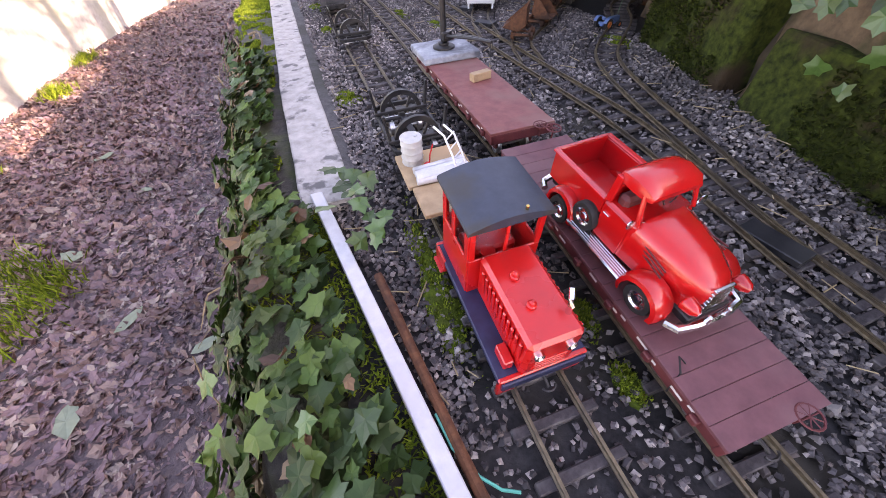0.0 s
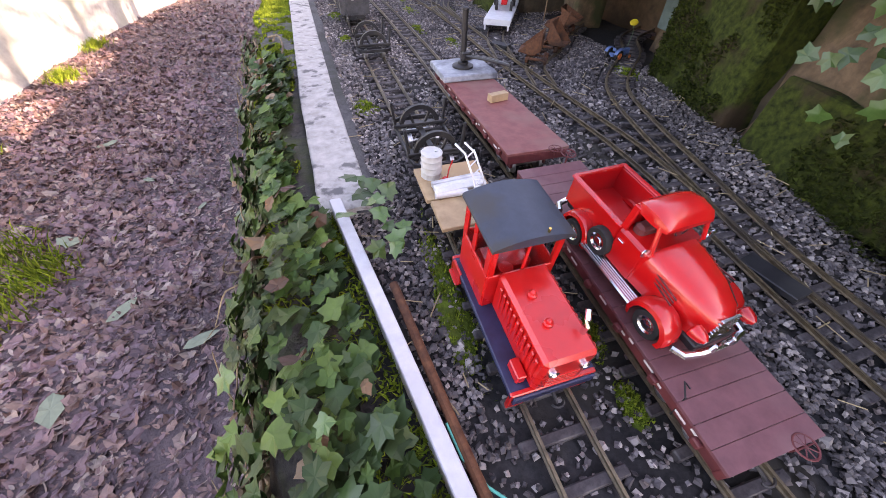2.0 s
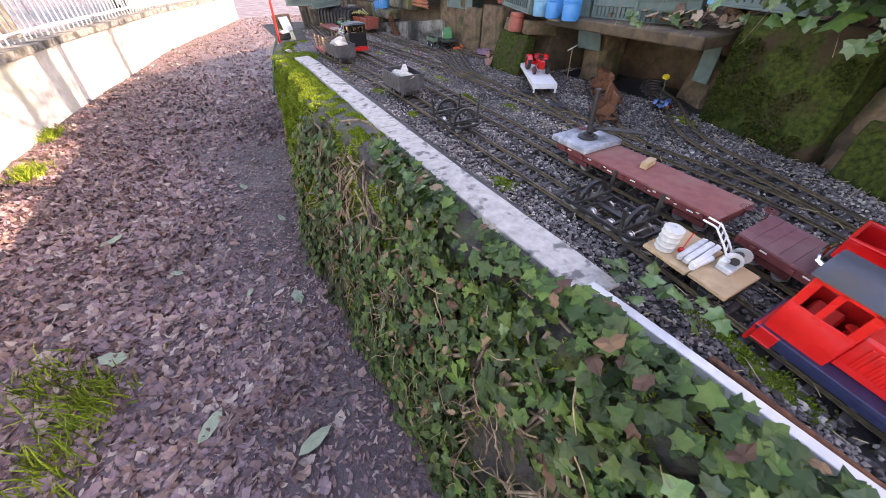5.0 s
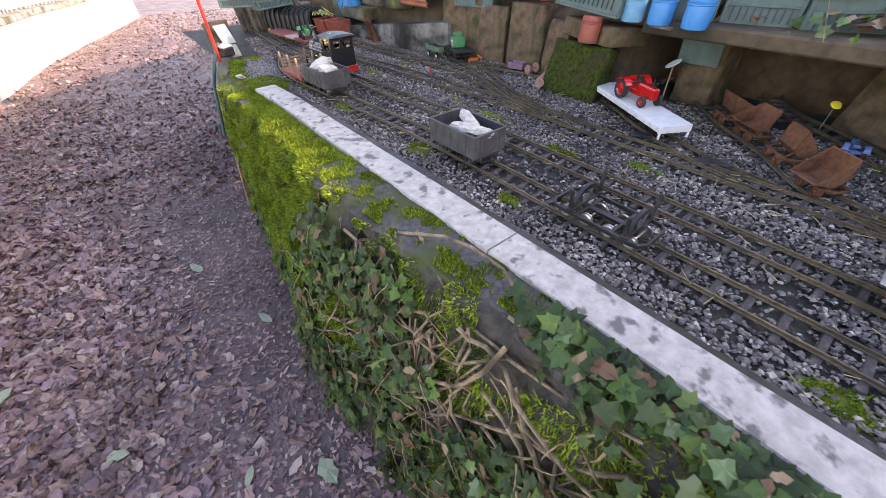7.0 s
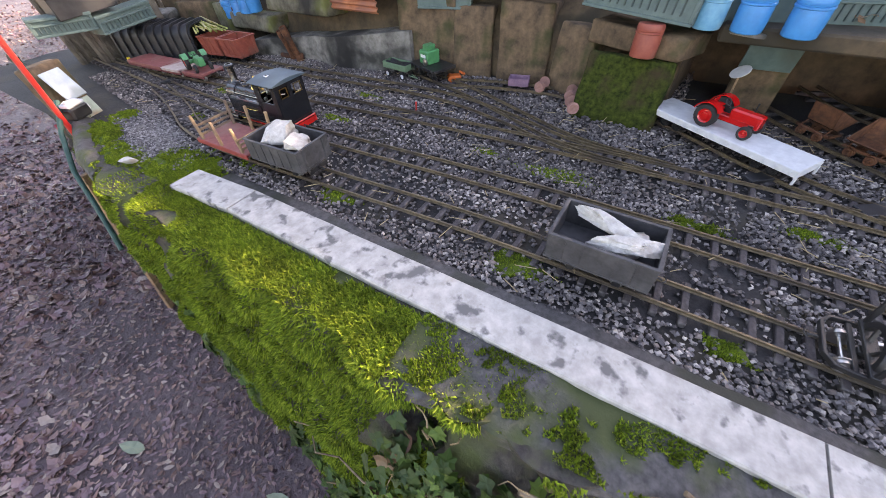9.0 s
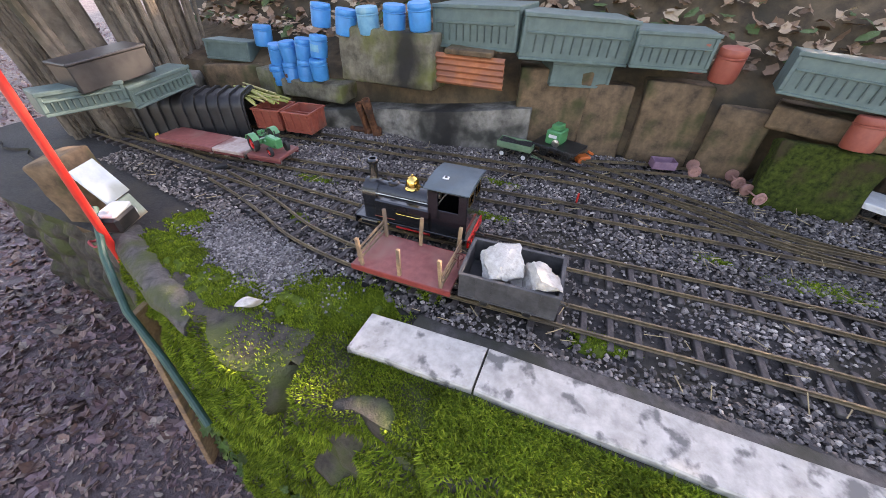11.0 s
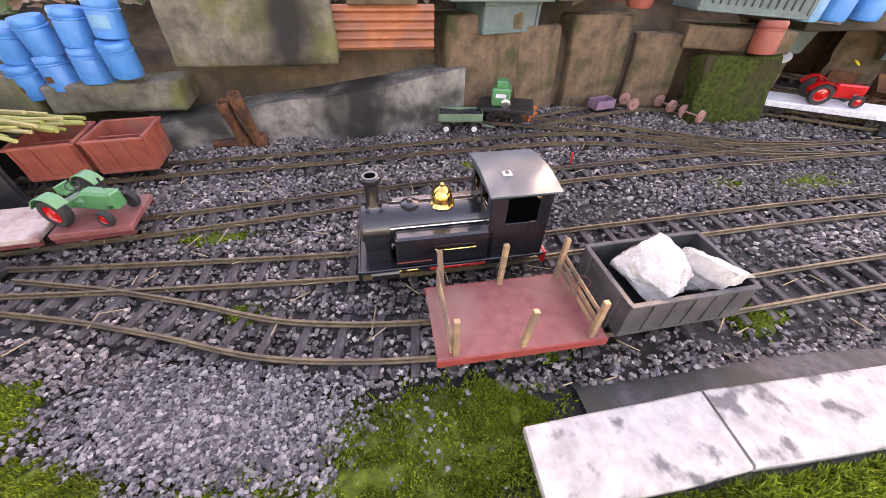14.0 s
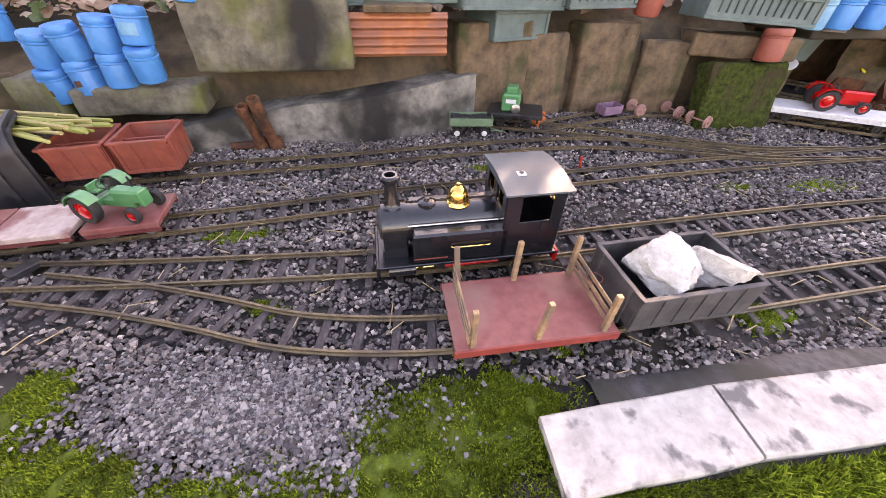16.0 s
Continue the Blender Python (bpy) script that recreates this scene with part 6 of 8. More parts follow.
# pair of rusty pipes against the footing
t = thing("pipe_stand", "two rusty iron pipes rising from an elbow", "pipe", pose(0.597, 1.414, g(0.597, 1.414) - 0.01))
for d, top in ((-0.012, 0.10), (0.014, 0.115)):
    bm = B()
    lathe(bm, [(0.010, 0), (0.010, 0.075), (0.012, 0.078), (0.012, top - 0.004), (0.0115, top), (0.008, top), (0.008, top - 0.02)], (0, -d, 0), 18, rot=(-4, -14, 0))
    part("pipe", bm, M_RUST, t)
bm = B()
lathe(bm, [(0.014, 0), (0.014, 0.022), (0.012, 0.024)], (0, 0.014, 0), 18)
lathe(bm, [(0.014, 0), (0.014, 0.022), (0.012, 0.024)], (0, -0.016, 0), 18)
tube(bm, [(0.0, 0.016, 0.012), (-0.002, 0.04, 0.011), (-0.006, 0.07, 0.011)], 0.008, 12)
part("elbow", bm, M_RUST, t)

# ---- crates, barrels and boards above the tracks ----
def crate(p0, p1, z0, z1, depth, label, lean=0.0, tilt=0.0, slots=6, material=None):
    """A blue-green moulded crate whose slotted face runs from p0 to p1."""
    a, b = Vector((*p0, 0)), Vector((*p1, 0))
    d = b - a
    L, H = d.length, z1 - z0
    m = Matrix.Translation((a + b) / 2 + Vector((0, 0, z0))) @ pose(0, 0, 0, -lean, 0, math.degrees(math.atan2(d.y, d.x))) @ pose(0, 0, 0, 0, tilt, 0)
    t = thing("crate", label, "crate", m, group="green crates")
    mt = material or M_CRATE
    bm = B()
    box(bm, (0, depth / 2, H / 2), (L, depth, H), bevel=0.002)
    part("body", bm, mt, t)
    for c, sz in (((0, -0.002, H - 0.004), (L + 0.004, 0.006, 0.008)), ((0, -0.0015, 0.003), (L, 0.005, 0.006)), ((-L / 2 + 0.004, -0.0015, H / 2), (0.008, 0.004, H - 0.016)), ((L / 2 - 0.004, -0.0015, H / 2), (0.008, 0.004, H - 0.016))):
        bm = B()
        box(bm, c, sz, bevel=0.001)
        part("rim_bar", bm, mt, t)
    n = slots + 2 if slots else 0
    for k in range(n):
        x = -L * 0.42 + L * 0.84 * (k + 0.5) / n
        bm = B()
        # ribs carry the recessed panel's shade in their darker colour
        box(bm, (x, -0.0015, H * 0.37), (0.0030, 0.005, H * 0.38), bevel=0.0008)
        part("rib", bm, M_CRATESHADE, t)
    if n:
        bm = B()
        box(bm, (0, -0.002, H * 0.60), (L * 0.92, 0.006, 0.004), bevel=0.001)
        part("panel_rim", bm, mt, t)
    return t


crate((0.665, 1.244), (0.642, 1.025), 0.267, 0.358, 0.14, "faded blue-green slotted crate", 0, -2, 8)
crate((0.635, 1.017), (0.737, 0.780), 0.254, 0.347, 0.13, "faded blue-green crate jutting over the track", 0, 3, 8)
crate((0.684, 0.942), (0.745, 0.806), 0.196, 0.253, 0.10, "blue-green crate standing under another", 0, 2, 0)
crate((0.722, 0.775), (0.746, 0.612), 0.251, 0.326, 0.12, "weathered blue-green crate on the bank", 0, 0, 6)
crate((0.682, 0.491), (0.634, 0.266), 0.234, 0.311, 0.12, "blue-green slotted crate resting on brown stone", 4, 3, 10)
crate((0.736, 0.075), (0.764, -0.063), 0.223, 0.293, 0.10, "blue-green slotted crate over the dark sidings", 0, 0, 7)
crate((0.755, -0.072), (0.818, -0.229), 0.220, 0.295, 0.10, "blue-green slotted crate leaning over the sidings", -6, -3, 8)
crate((0.696, 0.248), (0.731, 0.085), 0.223, 0.280, 0.08, "plain blue-green crate behind blue canisters", 0, 0, 0)
crate((0.816, -0.247), (0.730, -0.503), 0.282, 0.355, 0.10, "blue-green crate on top of the mossy slab", 0, 0, 8)
crate((0.075, 1.845), (0.223, 1.818), 0.171, 0.218, 0.06, "blue-green crate bridging the tunnel mouth", 0, 2, 9)
crate((0.227, 1.813), (0.407, 1.841), 0.155, 0.205, 0.06, "slotted green crate bridging the tunnel mouth", 0, -3, 9)
crate((0.601, 2.013), (0.648, 1.882), 0.169, 0.225, 0.09, "plain green crate on a brown block", 5, 3, 0)
bm = B()
box(bm, (0, 0, 0.027), (0.165, 0.07, 0.054), bevel=0.002)
t = thing("grey_box", "dark grey plastic box above the tunnel", "box", pose(0.227, 1.851, 0.210, 0, -4, 0))
part("body", bm, M_BLACKPLASTIC, t)
bm = B()
box(bm, (0, 0, 0.056), (0.170, 0.075, 0.006), bevel=0.002)
part("lid", bm, M_BLACKPLASTIC, t)
bm = B()
box(bm, (0, 0, 0.003), (0.085, 0.095, 0.006), bevel=0.001)
single("broken_board", bm, M_CRATE, "broken blue-green board under a stone pillar", "board", pose(0.774, 0.100, 0.168, 0, 75, 4))
bm = B()
box(bm, (0, 0, 0.05), (0.006, 0.045, 0.12), bevel=0.001)
single("leaning_board", bm, M_CRATE, "weathered green board leaning in the siding", "board", pose(0.827, -0.294, 0.106, 4, -6, 0))

# orange corrugated sheet
t = thing("corrugated_sheet", "orange corrugated sheet standing on the footing", "sheet", pose(0.614, 1.135, 0.185, 0, -3, 0))
bm = B()
outline = []
for k in range(49):
    z = 0.072 * k / 48
    outline.append((0.004 * math.cos(2 * math.pi * 5 * k / 48), z))
back = [(x + 0.003, z) for x, z in reversed(outline)]
prism(bm, outline + back, 0.180, pose(0.015, 0.090, 0, 90, 0, 0))
part("sheet", bm, M_ORANGE, t, smooth=60)
bm = B()
box(bm, (0.03, 0, 0.079), (0.05, 0.12, 0.012), bevel=0.002)
part("cap_plank", bm, M_SANDSTONE, t)


def barrel(m, material, h=0.056, r=0.020, label="blue plastic screw-top barrel", group="blue barrels"):
    t = thing("barrel", label, "barrel", m, group=group)
    bm = B()
    lathe(bm, [(r * 0.86, 0), (r * 0.95, h * 0.02), (r * 0.98, h * 0.08), (r, h * 0.3), (r, h * 0.62), (r * 0.98, h * 0.70), (r * 1.04, h * 0.72), (r * 1.04, h * 0.76), (r * 0.97, h * 0.78)], seg=24)
    part("drum", bm, material, t)
    bm = B()
    lathe(bm, [(r * 0.99, h * 0.78), (r * 1.01, h * 0.80), (r * 1.01, h * 0.92), (r * 0.94, h * 0.99), (r * 0.7, h), (r * 0.4, h * 0.985)], seg=24)
    part("lid", bm, material, t)
    return t


spots = []
for k in range(4):
    x, y = 0.628 - 0.004 * k, 1.752 - 0.056 * k
    spots += [(x, y, 0.120 + 0.012 * k, 4), (x + 0.008, y, 0.120 + 0.012 * k + 0.056, 4)]
for k in range(4):
    spots.append((0.622 + 0.006 * k, 1.480 - 0.070 * k, 0.275 + 0.008 * k, 0))
spots += [(0.70, 1.62, 0.275, 0), (0.70, 1.86, 0.205, 0)]
for n, (x, y, z, lean) in enumerate(spots):
    m = pose(x, y, z, rng.uniform(-3, 3), -6 + rng.uniform(-3, 3), rng.uniform(0, 360))
    big = n >= 8
    b = barrel(m, M_BLUE if n != 9 else M_BLUEPALE, 0.060 if big else 0.056, 0.0275 if big else 0.0240, "blue plastic screw-top barrel on the retaining wall" if not big else "large blue plastic barrel on a concrete block")
    if not big and n in (0, 2, 7):
        bm = B()
        rr = 0.0244
        ring = []
        for k in range(7 if n == 7 else 4):
            a = math.radians(150 + 11 * k)
            ring.append((bm.verts.new((rr * math.cos(a), rr * math.sin(a), 0.016)), bm.verts.new((rr * math.cos(a), rr * math.sin(a), 0.034 if n == 7 else 0.026))))
        for (a, c), (d, e) in zip(ring, ring[1:]):
            bm.faces.new((a, d, e, c))
        ob = part("paper_label", bm, M_BLUEPALE if n == 7 else M_RUST, b, "small faded paper label" if n == 7 else "small rusty patch")
        ob.rotation_euler = (0, 0, -m.to_euler().z)
for n, (y, mtl, lab) in enumerate(((0.198, M_BLUEPALE, "pale blue plastic canister with moulded ribs"), (0.132, M_BLUE, "blue plastic canister in a row"), (0.052, M_BLUE, "large blue plastic canister beside a crate"))):
    barrel(pose(0.665, y + 0.045, 0.223, 0, 0, 30 * n), mtl, 0.064, 0.026 + 0.001 * n, lab, "blue canisters")
barrel(pose(0.826, -0.260, 0.282, 0, 0, 10), M_BLUEPALE, 0.07, 0.026, "pale blue canister on the mossy slab", "blue canisters")
barrel(pose(0.634, 0.335, 0.167, 0, 6, 0), M_REDPLASTIC, 0.062, 0.026, "dusty red pot on the mossy block", "red barrels")
barrel(pose(0.755, 0.577, 0.236, 0, -4, 0), M_REDPLASTIC, 0.068, 0.028, "faded red plastic barrel on the bank", "red barrels")
barrel(pose(0.775, 0.634, 0.248, 0, -4, 0), M_REDPLASTIC, 0.066, 0.028, "faded red barrel among leaves", "red barrels")
bm = B()
lathe(bm, [(0.034, 0), (0.034, 0.006), (0.030, 0.008), (0.012, 0.010)], (0, 0, 0), 20, rot=(4, 8, 0))
single("flat_stone", bm, M_BLOCKGREY, "flat grey stone under blue canisters", "stone", pose(0.684, 0.170, 0.213))

# black ribbed tunnel
t = thing("ribbed_tunnel", "black ribbed plastic tunnel over the back track", "tunnel", pose(0.402, 1.845, 0.030, 0, 0, 28))
def arch_ring(w, h, r):
    pts = [(-w / 2, 0)]
    for k in range(7):
        a = math.pi - math.pi / 2 * k / 6
        pts.append((-w / 2 + r + r * math.cos(a), h - r + r * math.sin(a)))
    for k in range(7):
        a = math.pi / 2 - math.pi / 2 * k / 6
        pts.append((w / 2 - r + r * math.cos(a), h - r + r * math.sin(a)))
    return pts + [(w / 2, 0)]
bm = B()
out, inn = arch_ring(0.118, 0.112, 0.03), arch_ring(0.110, 0.108, 0.027)
prism(bm, out + list(reversed(inn)), 0.28, pose(0, 0.14, 0, 90, 0, 0))
part("shell", bm, M_BLACKPLASTIC, t)
for k in range(10):
    bm = B()
    o2 = arch_ring(0.132, 0.119, 0.034)
    prism(bm, o2 + list(reversed(out)), 0.006, pose(0, -0.13 + 0.030 * k, 0, 90, 0, 0))
    part("rib", bm, M_BLACKPLASTIC, t)

bm = B()
for k in range(24):
    a = rng.uniform(-14, 14)
    x, y, z = rng.uniform(-0.03, 0.05), rng.uniform(-0.05, 0.03), 0.004 + 0.0022 * (k // 5)
    l = rng.uniform(0.10, 0.17)
    d = pose(0, 0, 0, 0, 0, 60 + a).to_3x3() @ Vector((l / 2, 0, rng.uniform(-0.004, 0.006)))
    cyl(bm, Vector((x, y, z)) - d, Vector((x, y, z)) + d, rng.uniform(0.0022, 0.0036), seg=6)
single("cane_bundle", bm, M_CANE, "bundle of cut yellow-green canes on the tunnel", "canes", pose(0.478, 1.723, 0.122, 0, 0, 18), kind="stuff")

# pillar with pale painted boards beside the tunnel mouth
block((-0.012, 1.662), (0.066, 1.695), 0.000, 0.150, 0.06, M_SANDSTONE, "mossy stone pillar beside the tunnel mouth", 8)
bm = B()
box(bm, (0, 0, 0.004), (0.056, 0.075, 0.006), bevel=0.001)
single("pale_board", bm, mat("pale_blue_board", (0.40, 0.48, 0.52), (0.52, 0.60, 0.64), 40, 0.6, 0.1, c3=(0.32, 0.36, 0.34), s3=10), "pale blue painted board leaning on a pillar", "board", pose(0.012, 1.640, 0.104, 62, 0, 22))
bm = B()
box(bm, (0, 0, 0.004), (0.060, 0.055, 0.008), bevel=0.001)
single("green_board", bm, mat("worn_green_board", (0.22, 0.28, 0.22), (0.34, 0.40, 0.32), 40, 0.6, 0.15, c3=(0.25, 0.17, 0.10), s3=12), "worn green board below a pale one", "board", pose(0.016, 1.618, 0.040, 70, 0, 22))

# garden lamp on the corner of the wall
t = thing("garden_lamp", "small black and white solar garden lamp", "lamp", pose(-0.012, 1.585, g(-0.012, 1.585) + 0.004, 0, 0, 25))
bm = B()
box(bm, (0, 0, 0.016), (0.056, 0.036, 0.032), bevel=0.005)
part("housing", bm, M_BLACK, t)
bm = B()
box(bm, (0, 0, 0.036), (0.050, 0.034, 0.010), bevel=0.003)
cyl(bm, (-0.012, -0.006, 0.040), (-0.012, -0.006, 0.047), 0.008, seg=14)
part("top", bm, M_WHITE, t, "white plastic top")
bm = B()
lathe(bm, [(0.013, 0), (0.012, 0.004), (0.006, 0.007)], (0.028, 0, 0.016), 16, rot=(0, 90, 0))
part("lens", bm, M_LENS, t)

# red post, boards and hose at the end of the wall
t = thing("red_post", "slanting red-painted steel post at the wall's end", "post", pose(-0.075, 1.57, -0.14))
bm = B()
cyl(bm, (0.012, 0.02, -0.43), (0.03, -0.02, 0.60), 0.0062, seg=14)
part("tube", bm, M_POSTRED, t)
bm = B()
tube(bm, [(0.016 + 0.013 * math.cos(a), 0.014 + 0.013 * math.sin(a), 0.175 + 0.004 * math.sin(3 * a)) for a in [k * math.pi / 8 for k in range(33)]], 0.0022, 6)
tube(bm, [(0.03, 0.01, 0.175), (0.034, -0.01, 0.15), (0.028, -0.03, 0.14), (0.02, -0.02, 0.12)], 0.002, 6)
part("tie_cord", bm, mat("pink_cord", (0.55, 0.10, 0.12), (0.65, 0.16, 0.18), 80, 0.7, 0.2), t, "pink cord tied round the post")
for x, w, z1, mtl, lab, a in ((-0.165, 0.055, -0.05, M_WOOD, "weathered plank leaning on the wall's end", -5), (-0.13, 0.035, -0.06, mat("orange_board", (0.42, 0.15, 0.05), (0.52, 0.20, 0.08), 40, 0.6, 0.2), "orange-stained board leaning on the wall's end", -3)):
    bm = B()
    box(bm, (0, 0, (z1 - PATH_Z) / 2), (w, 0.012, z1 - PATH_Z), bevel=0.001)
    single("leaning_board", bm, mtl, lab, "board", pose(x + 0.005, 1.50 + 0.3 * (x + 0.15), PATH_Z, 4, 6, 28 + a))
bm = B()
tube(bm, [(-0.03, 1.60, 0.085), (-0.08, 1.54, 0.03), (-0.125, 1.46, -0.03), (-0.15, 1.37, -0.08), (-0.185, 1.27, -0.16)], 0.006, 10)
single("hose", bm, mat("dark_green_hose", (0.012, 0.05, 0.04), (0.02, 0.075, 0.06), 60, 0.45, 0.1), "dark green garden hose over the wall's edge", "hose")

# thin rusty pipe and green string beside the front track
bm = B()
tube(bm, [(0.016, -0.845, g(0.02, -0.84) + 0.006), (0.027, -0.94, g(0.03, -0.94) + 0.004), (0.037, -1.024, g(0.04, -1.02) + 0.003), (0.047, -1.10, g(0.05, -1.1) + 0.003)], 0.0048, 10)
single("thin_pipe", bm, M_RUST, "thin rusty pipe lying along the gravel", "pipe")
bm = B()
tube(bm, [(0.028, -0.992, g(0.028, -0.992) + 0.004), (0.032, -1.020, g(0.032, -1.020) + 0.004), (0.044, -1.044, g(0.044, -1.044) + 0.004), (0.056, -1.057, g(0.056, -1.057) + 0.004), (0.068, -1.063, g(0.068, -1.063) + 0.004)], 0.0013, 6)
single("string", bm, mat("turquoise_string", (0.02, 0.34, 0.26), (0.03, 0.42, 0.33), 60, 0.5, 0.1), "turquoise string lying in the gravel", "string")
bm = B()
cyl(bm, (0, 0, 0), (0.05, 0.05, 0.28), 0.014, seg=14)
single("drain_pipe", bm, M_BLACK, "dark grey pipe leaning on the mossy slabs", "pipe", pose(0.545, -1.03, -0.06, 0, 10, 0))
# black point motors and slate pieces
for x, y, a, sx, sy in ((0.476, -0.101, 35, 0.03, 0.055), (0.311, -1.037, 10, 0.035, 0.07), (0.249, 1.629, 60, 0.018, 0.035), (0.496, 0.060, 40, 0.024, 0.05), (0.450, -0.950, 8, 0.03, 0.07)):
    bm = B()
    box(bm, (0, 0, 0.004), (sx, sy, 0.008), bevel=0.001)
    single("point_lever", bm, M_BLACKPLASTIC, "small black plastic point lever box in the gravel", "point lever", pose(x, y, g(x, y) - 0.004, 0, 0, a), group="point levers")
bm = B()
cyl(bm, (0, 0, 0), (0.002, 0, 0.022), 0.0022, seg=8)
single("red_peg", bm, M_POSTRED, "little red peg between the tracks", "peg", pose(0.452, 0.805, g(0.452, 0.805) - 0.006))

# ---- beyond the path ----
fence = thing("railings", "pale metal railings on the rendered wall", "fence", kind="structure")
bm = B()
cyl(bm, (0, 0, 0), (0, 0, 0.46), 0.008, seg=6)
bar_mesh = finish(bm, "bar", mat("pale_railing", (0.26, 0.27, 0.26), (0.36, 0.37, 0.36), 40, 0.5, 0.1))
for k in range(110):
    y = 0.6 + 0.085 * k
    ob = new("bar", bar_mesh)
    ob.parent = fence
    ob.matrix_world = pose(far_x(y) - 0.11, y, -0.025 - 0.012 * y)
for h in (0.06, 0.40):
    bm = B()
    tube(bm, [(far_x(y) - 0.11, y, -0.025 - 0.012 * y + h) for y in [0.6 + 0.5 * k for k in range(19)]], 0.014, 6)
    part("rail", bm, mat("pale_rail", (0.5, 0.5, 0.48), (0.62, 0.62, 0.6), 40, 0.5, 0.1), fence)


def tree(m, h, r, label, seed, limbs=7, lean=0.0):
    """A tapered trunk with limbs and twigs; crown of loose leaf clumps."""
    q = random.Random(seed)
    t = thing("tree", label, "tree", m)
    bm = B()
    pts = [(lean * f + 0.06 * r * noise.noise(Vector((f * 3, seed, 0))), 0.1 * noise.noise(Vector((f * 2, 0, seed))), h * f) for f in [k / 8 for k in range(9)]]
    tube(bm, pts, r, 12, r1=r * 0.45)
    ends = []
    for k in range(limbs):
        f = 0.25 + 0.7 * k / limbs
        b = Vector((lean * f, 0, h * f))
        a = q.uniform(0, 6.28)
        l = h * q.uniform(0.3, 0.5)
        e = b + Vector((math.cos(a) * l, math.sin(a) * l, l * q.uniform(0.3, 0.9)))
        mid = (b + e) / 2 + Vector((0, 0, -0.05 * l))
        tube(bm, [b, mid, e], r * 0.35, 7, r1=r * 0.1)
        for _ in range(4):
            s = mid.lerp(e, q.random())
            e2 = s + Vector((q.uniform(-1, 1), q.uniform(-1, 1), q.uniform(0, 1))) * l * 0.45
            tube(bm, [s, (s + e2) / 2 + Vector((0, 0, 0.03 * l)), e2], r * 0.10, 5, r1=r * 0.03)
            ends.append(e2)
    part("trunk", bm, M_BARK, t)
    vs, fs = [], []
    for e in ends:
        for _ in range(60):
            c = e + Vector((q.gauss(0, 1), q.gauss(0, 1), q.gauss(0, 1))) * h * 0.09
            n = Vector((q.uniform(-1, 1), q.uniform(-1, 1), q.uniform(-0.2, 1))).normalized()
            u = n.orthogonal().normalized() * q.uniform(0.03, 0.06) * h * 0.4
            w = n.cross(u).normalized() * u.length * 0.6
            k = len(vs)
            vs += [c - u, c + w, c + u, c - w]
            fs.append((k, k + 1, k + 2, k + 3))
    crown = soup("crown", vs, fs, M_IVY)
    crown.parent = t
    return t


tree(pose(-2.9, 5.2, -0.6), 3.2, 0.10, "leafy shrub behind the railings", 3, 9)
tree(pose(-2.7, 2.2, -0.6), 2.0, 0.06, "green bush behind the rendered wall", 5, 9)
tree(pose(-3.2, 8.2, -0.6), 4.0, 0.14, "tall tree far along the path", 8, 9)
# bare stems over the tunnel
for n, (x, y, r, dx) in enumerate(((0.345, 2.10, 0.075, -0.10), (0.455, 2.04, 0.055, -0.04), (0.62, 2.16, 0.06, 0.08), (0.27, 2.18, 0.045, -0.10))):
    q = random.Random(40 + n)
    t = thing("tree", "old tree with many grey stems above the tunnel", "tree", pose(x, y, 0.02), group="old trees")
    bm = B()
    tube(bm, [(0, 0, -0.15), (dx * 0.15, 0.02, 0.15), (dx * 0.5, 0.05, 0.55), (dx, 0.10, 1.2), (dx * 1.6, 0.2, 2.4)], r, 12, r1=r * 0.5)
    part("trunk", bm, M_BARK, t)
    for k in range(7):
        bm = B()
        a = q.uniform(-1, 1)
        tube(bm, [(r * a, -r * 0.8, -0.12), (r * a * 1.2 + dx * 0.2, -r * 0.7, 0.2), (r * a * 1.6 + dx * 0.6, -r * 0.3, 0.6), (r * a * 2 + dx, 0.02, 1.2)], r * q.uniform(0.10, 0.22), 7, r1=r * 0.08)
        part("stem", bm, M_BARK, t)

# bare trees up on the bank, whose twigs shade the far wall
for n, (x, y) in enumerate(((2.7, -0.9), (3.1, 0.3), (2.9, -2.2), (3.4, 1.6), (3.0, -3.1), (2.8, -1.6), (3.2, -0.3))):
    q = random.Random(70 + n)
    t = thing("tree", "bare grey tree on the bank above", "tree", pose(x, y, 0.95), group="bare trees")
    bm = B()
    tube(bm, [(0, 0, -0.2), (0.04, 0.03, 0.5), (0.0, 0.1, 1.2), (0.1, 0.05, 2.2)], 0.07, 10, r1=0.03)
    part("trunk", bm, M_BARK, t)
    for k in range(16):
        b = Vector((0.03, 0.05, 0.15 + 0.12 * k))
        a, l = q.uniform(0, 6.28), q.uniform(0.5, 1.0)
        e = b + Vector((math.cos(a) * l, math.sin(a) * l, l * q.uniform(-0.1, 0.7)))
        bm = B()
        tube(bm, [b, (b + e) / 2 + Vector((0, 0, 0.08)), e], 0.022, 7, r1=0.006)
        for _ in range(11):
            s0 = b.lerp(e, q.uniform(0.3, 1))
            e2 = s0 + Vector((q.uniform(-1, 1), q.uniform(-1, 1), q.uniform(-0.4, 0.8))) * 0.4
            tube(bm, [s0, (s0 + e2) / 2 + Vector((0, 0, 0.03)), e2], 0.007, 5, r1=0.003)
        part("branch", bm, M_BARK, t)

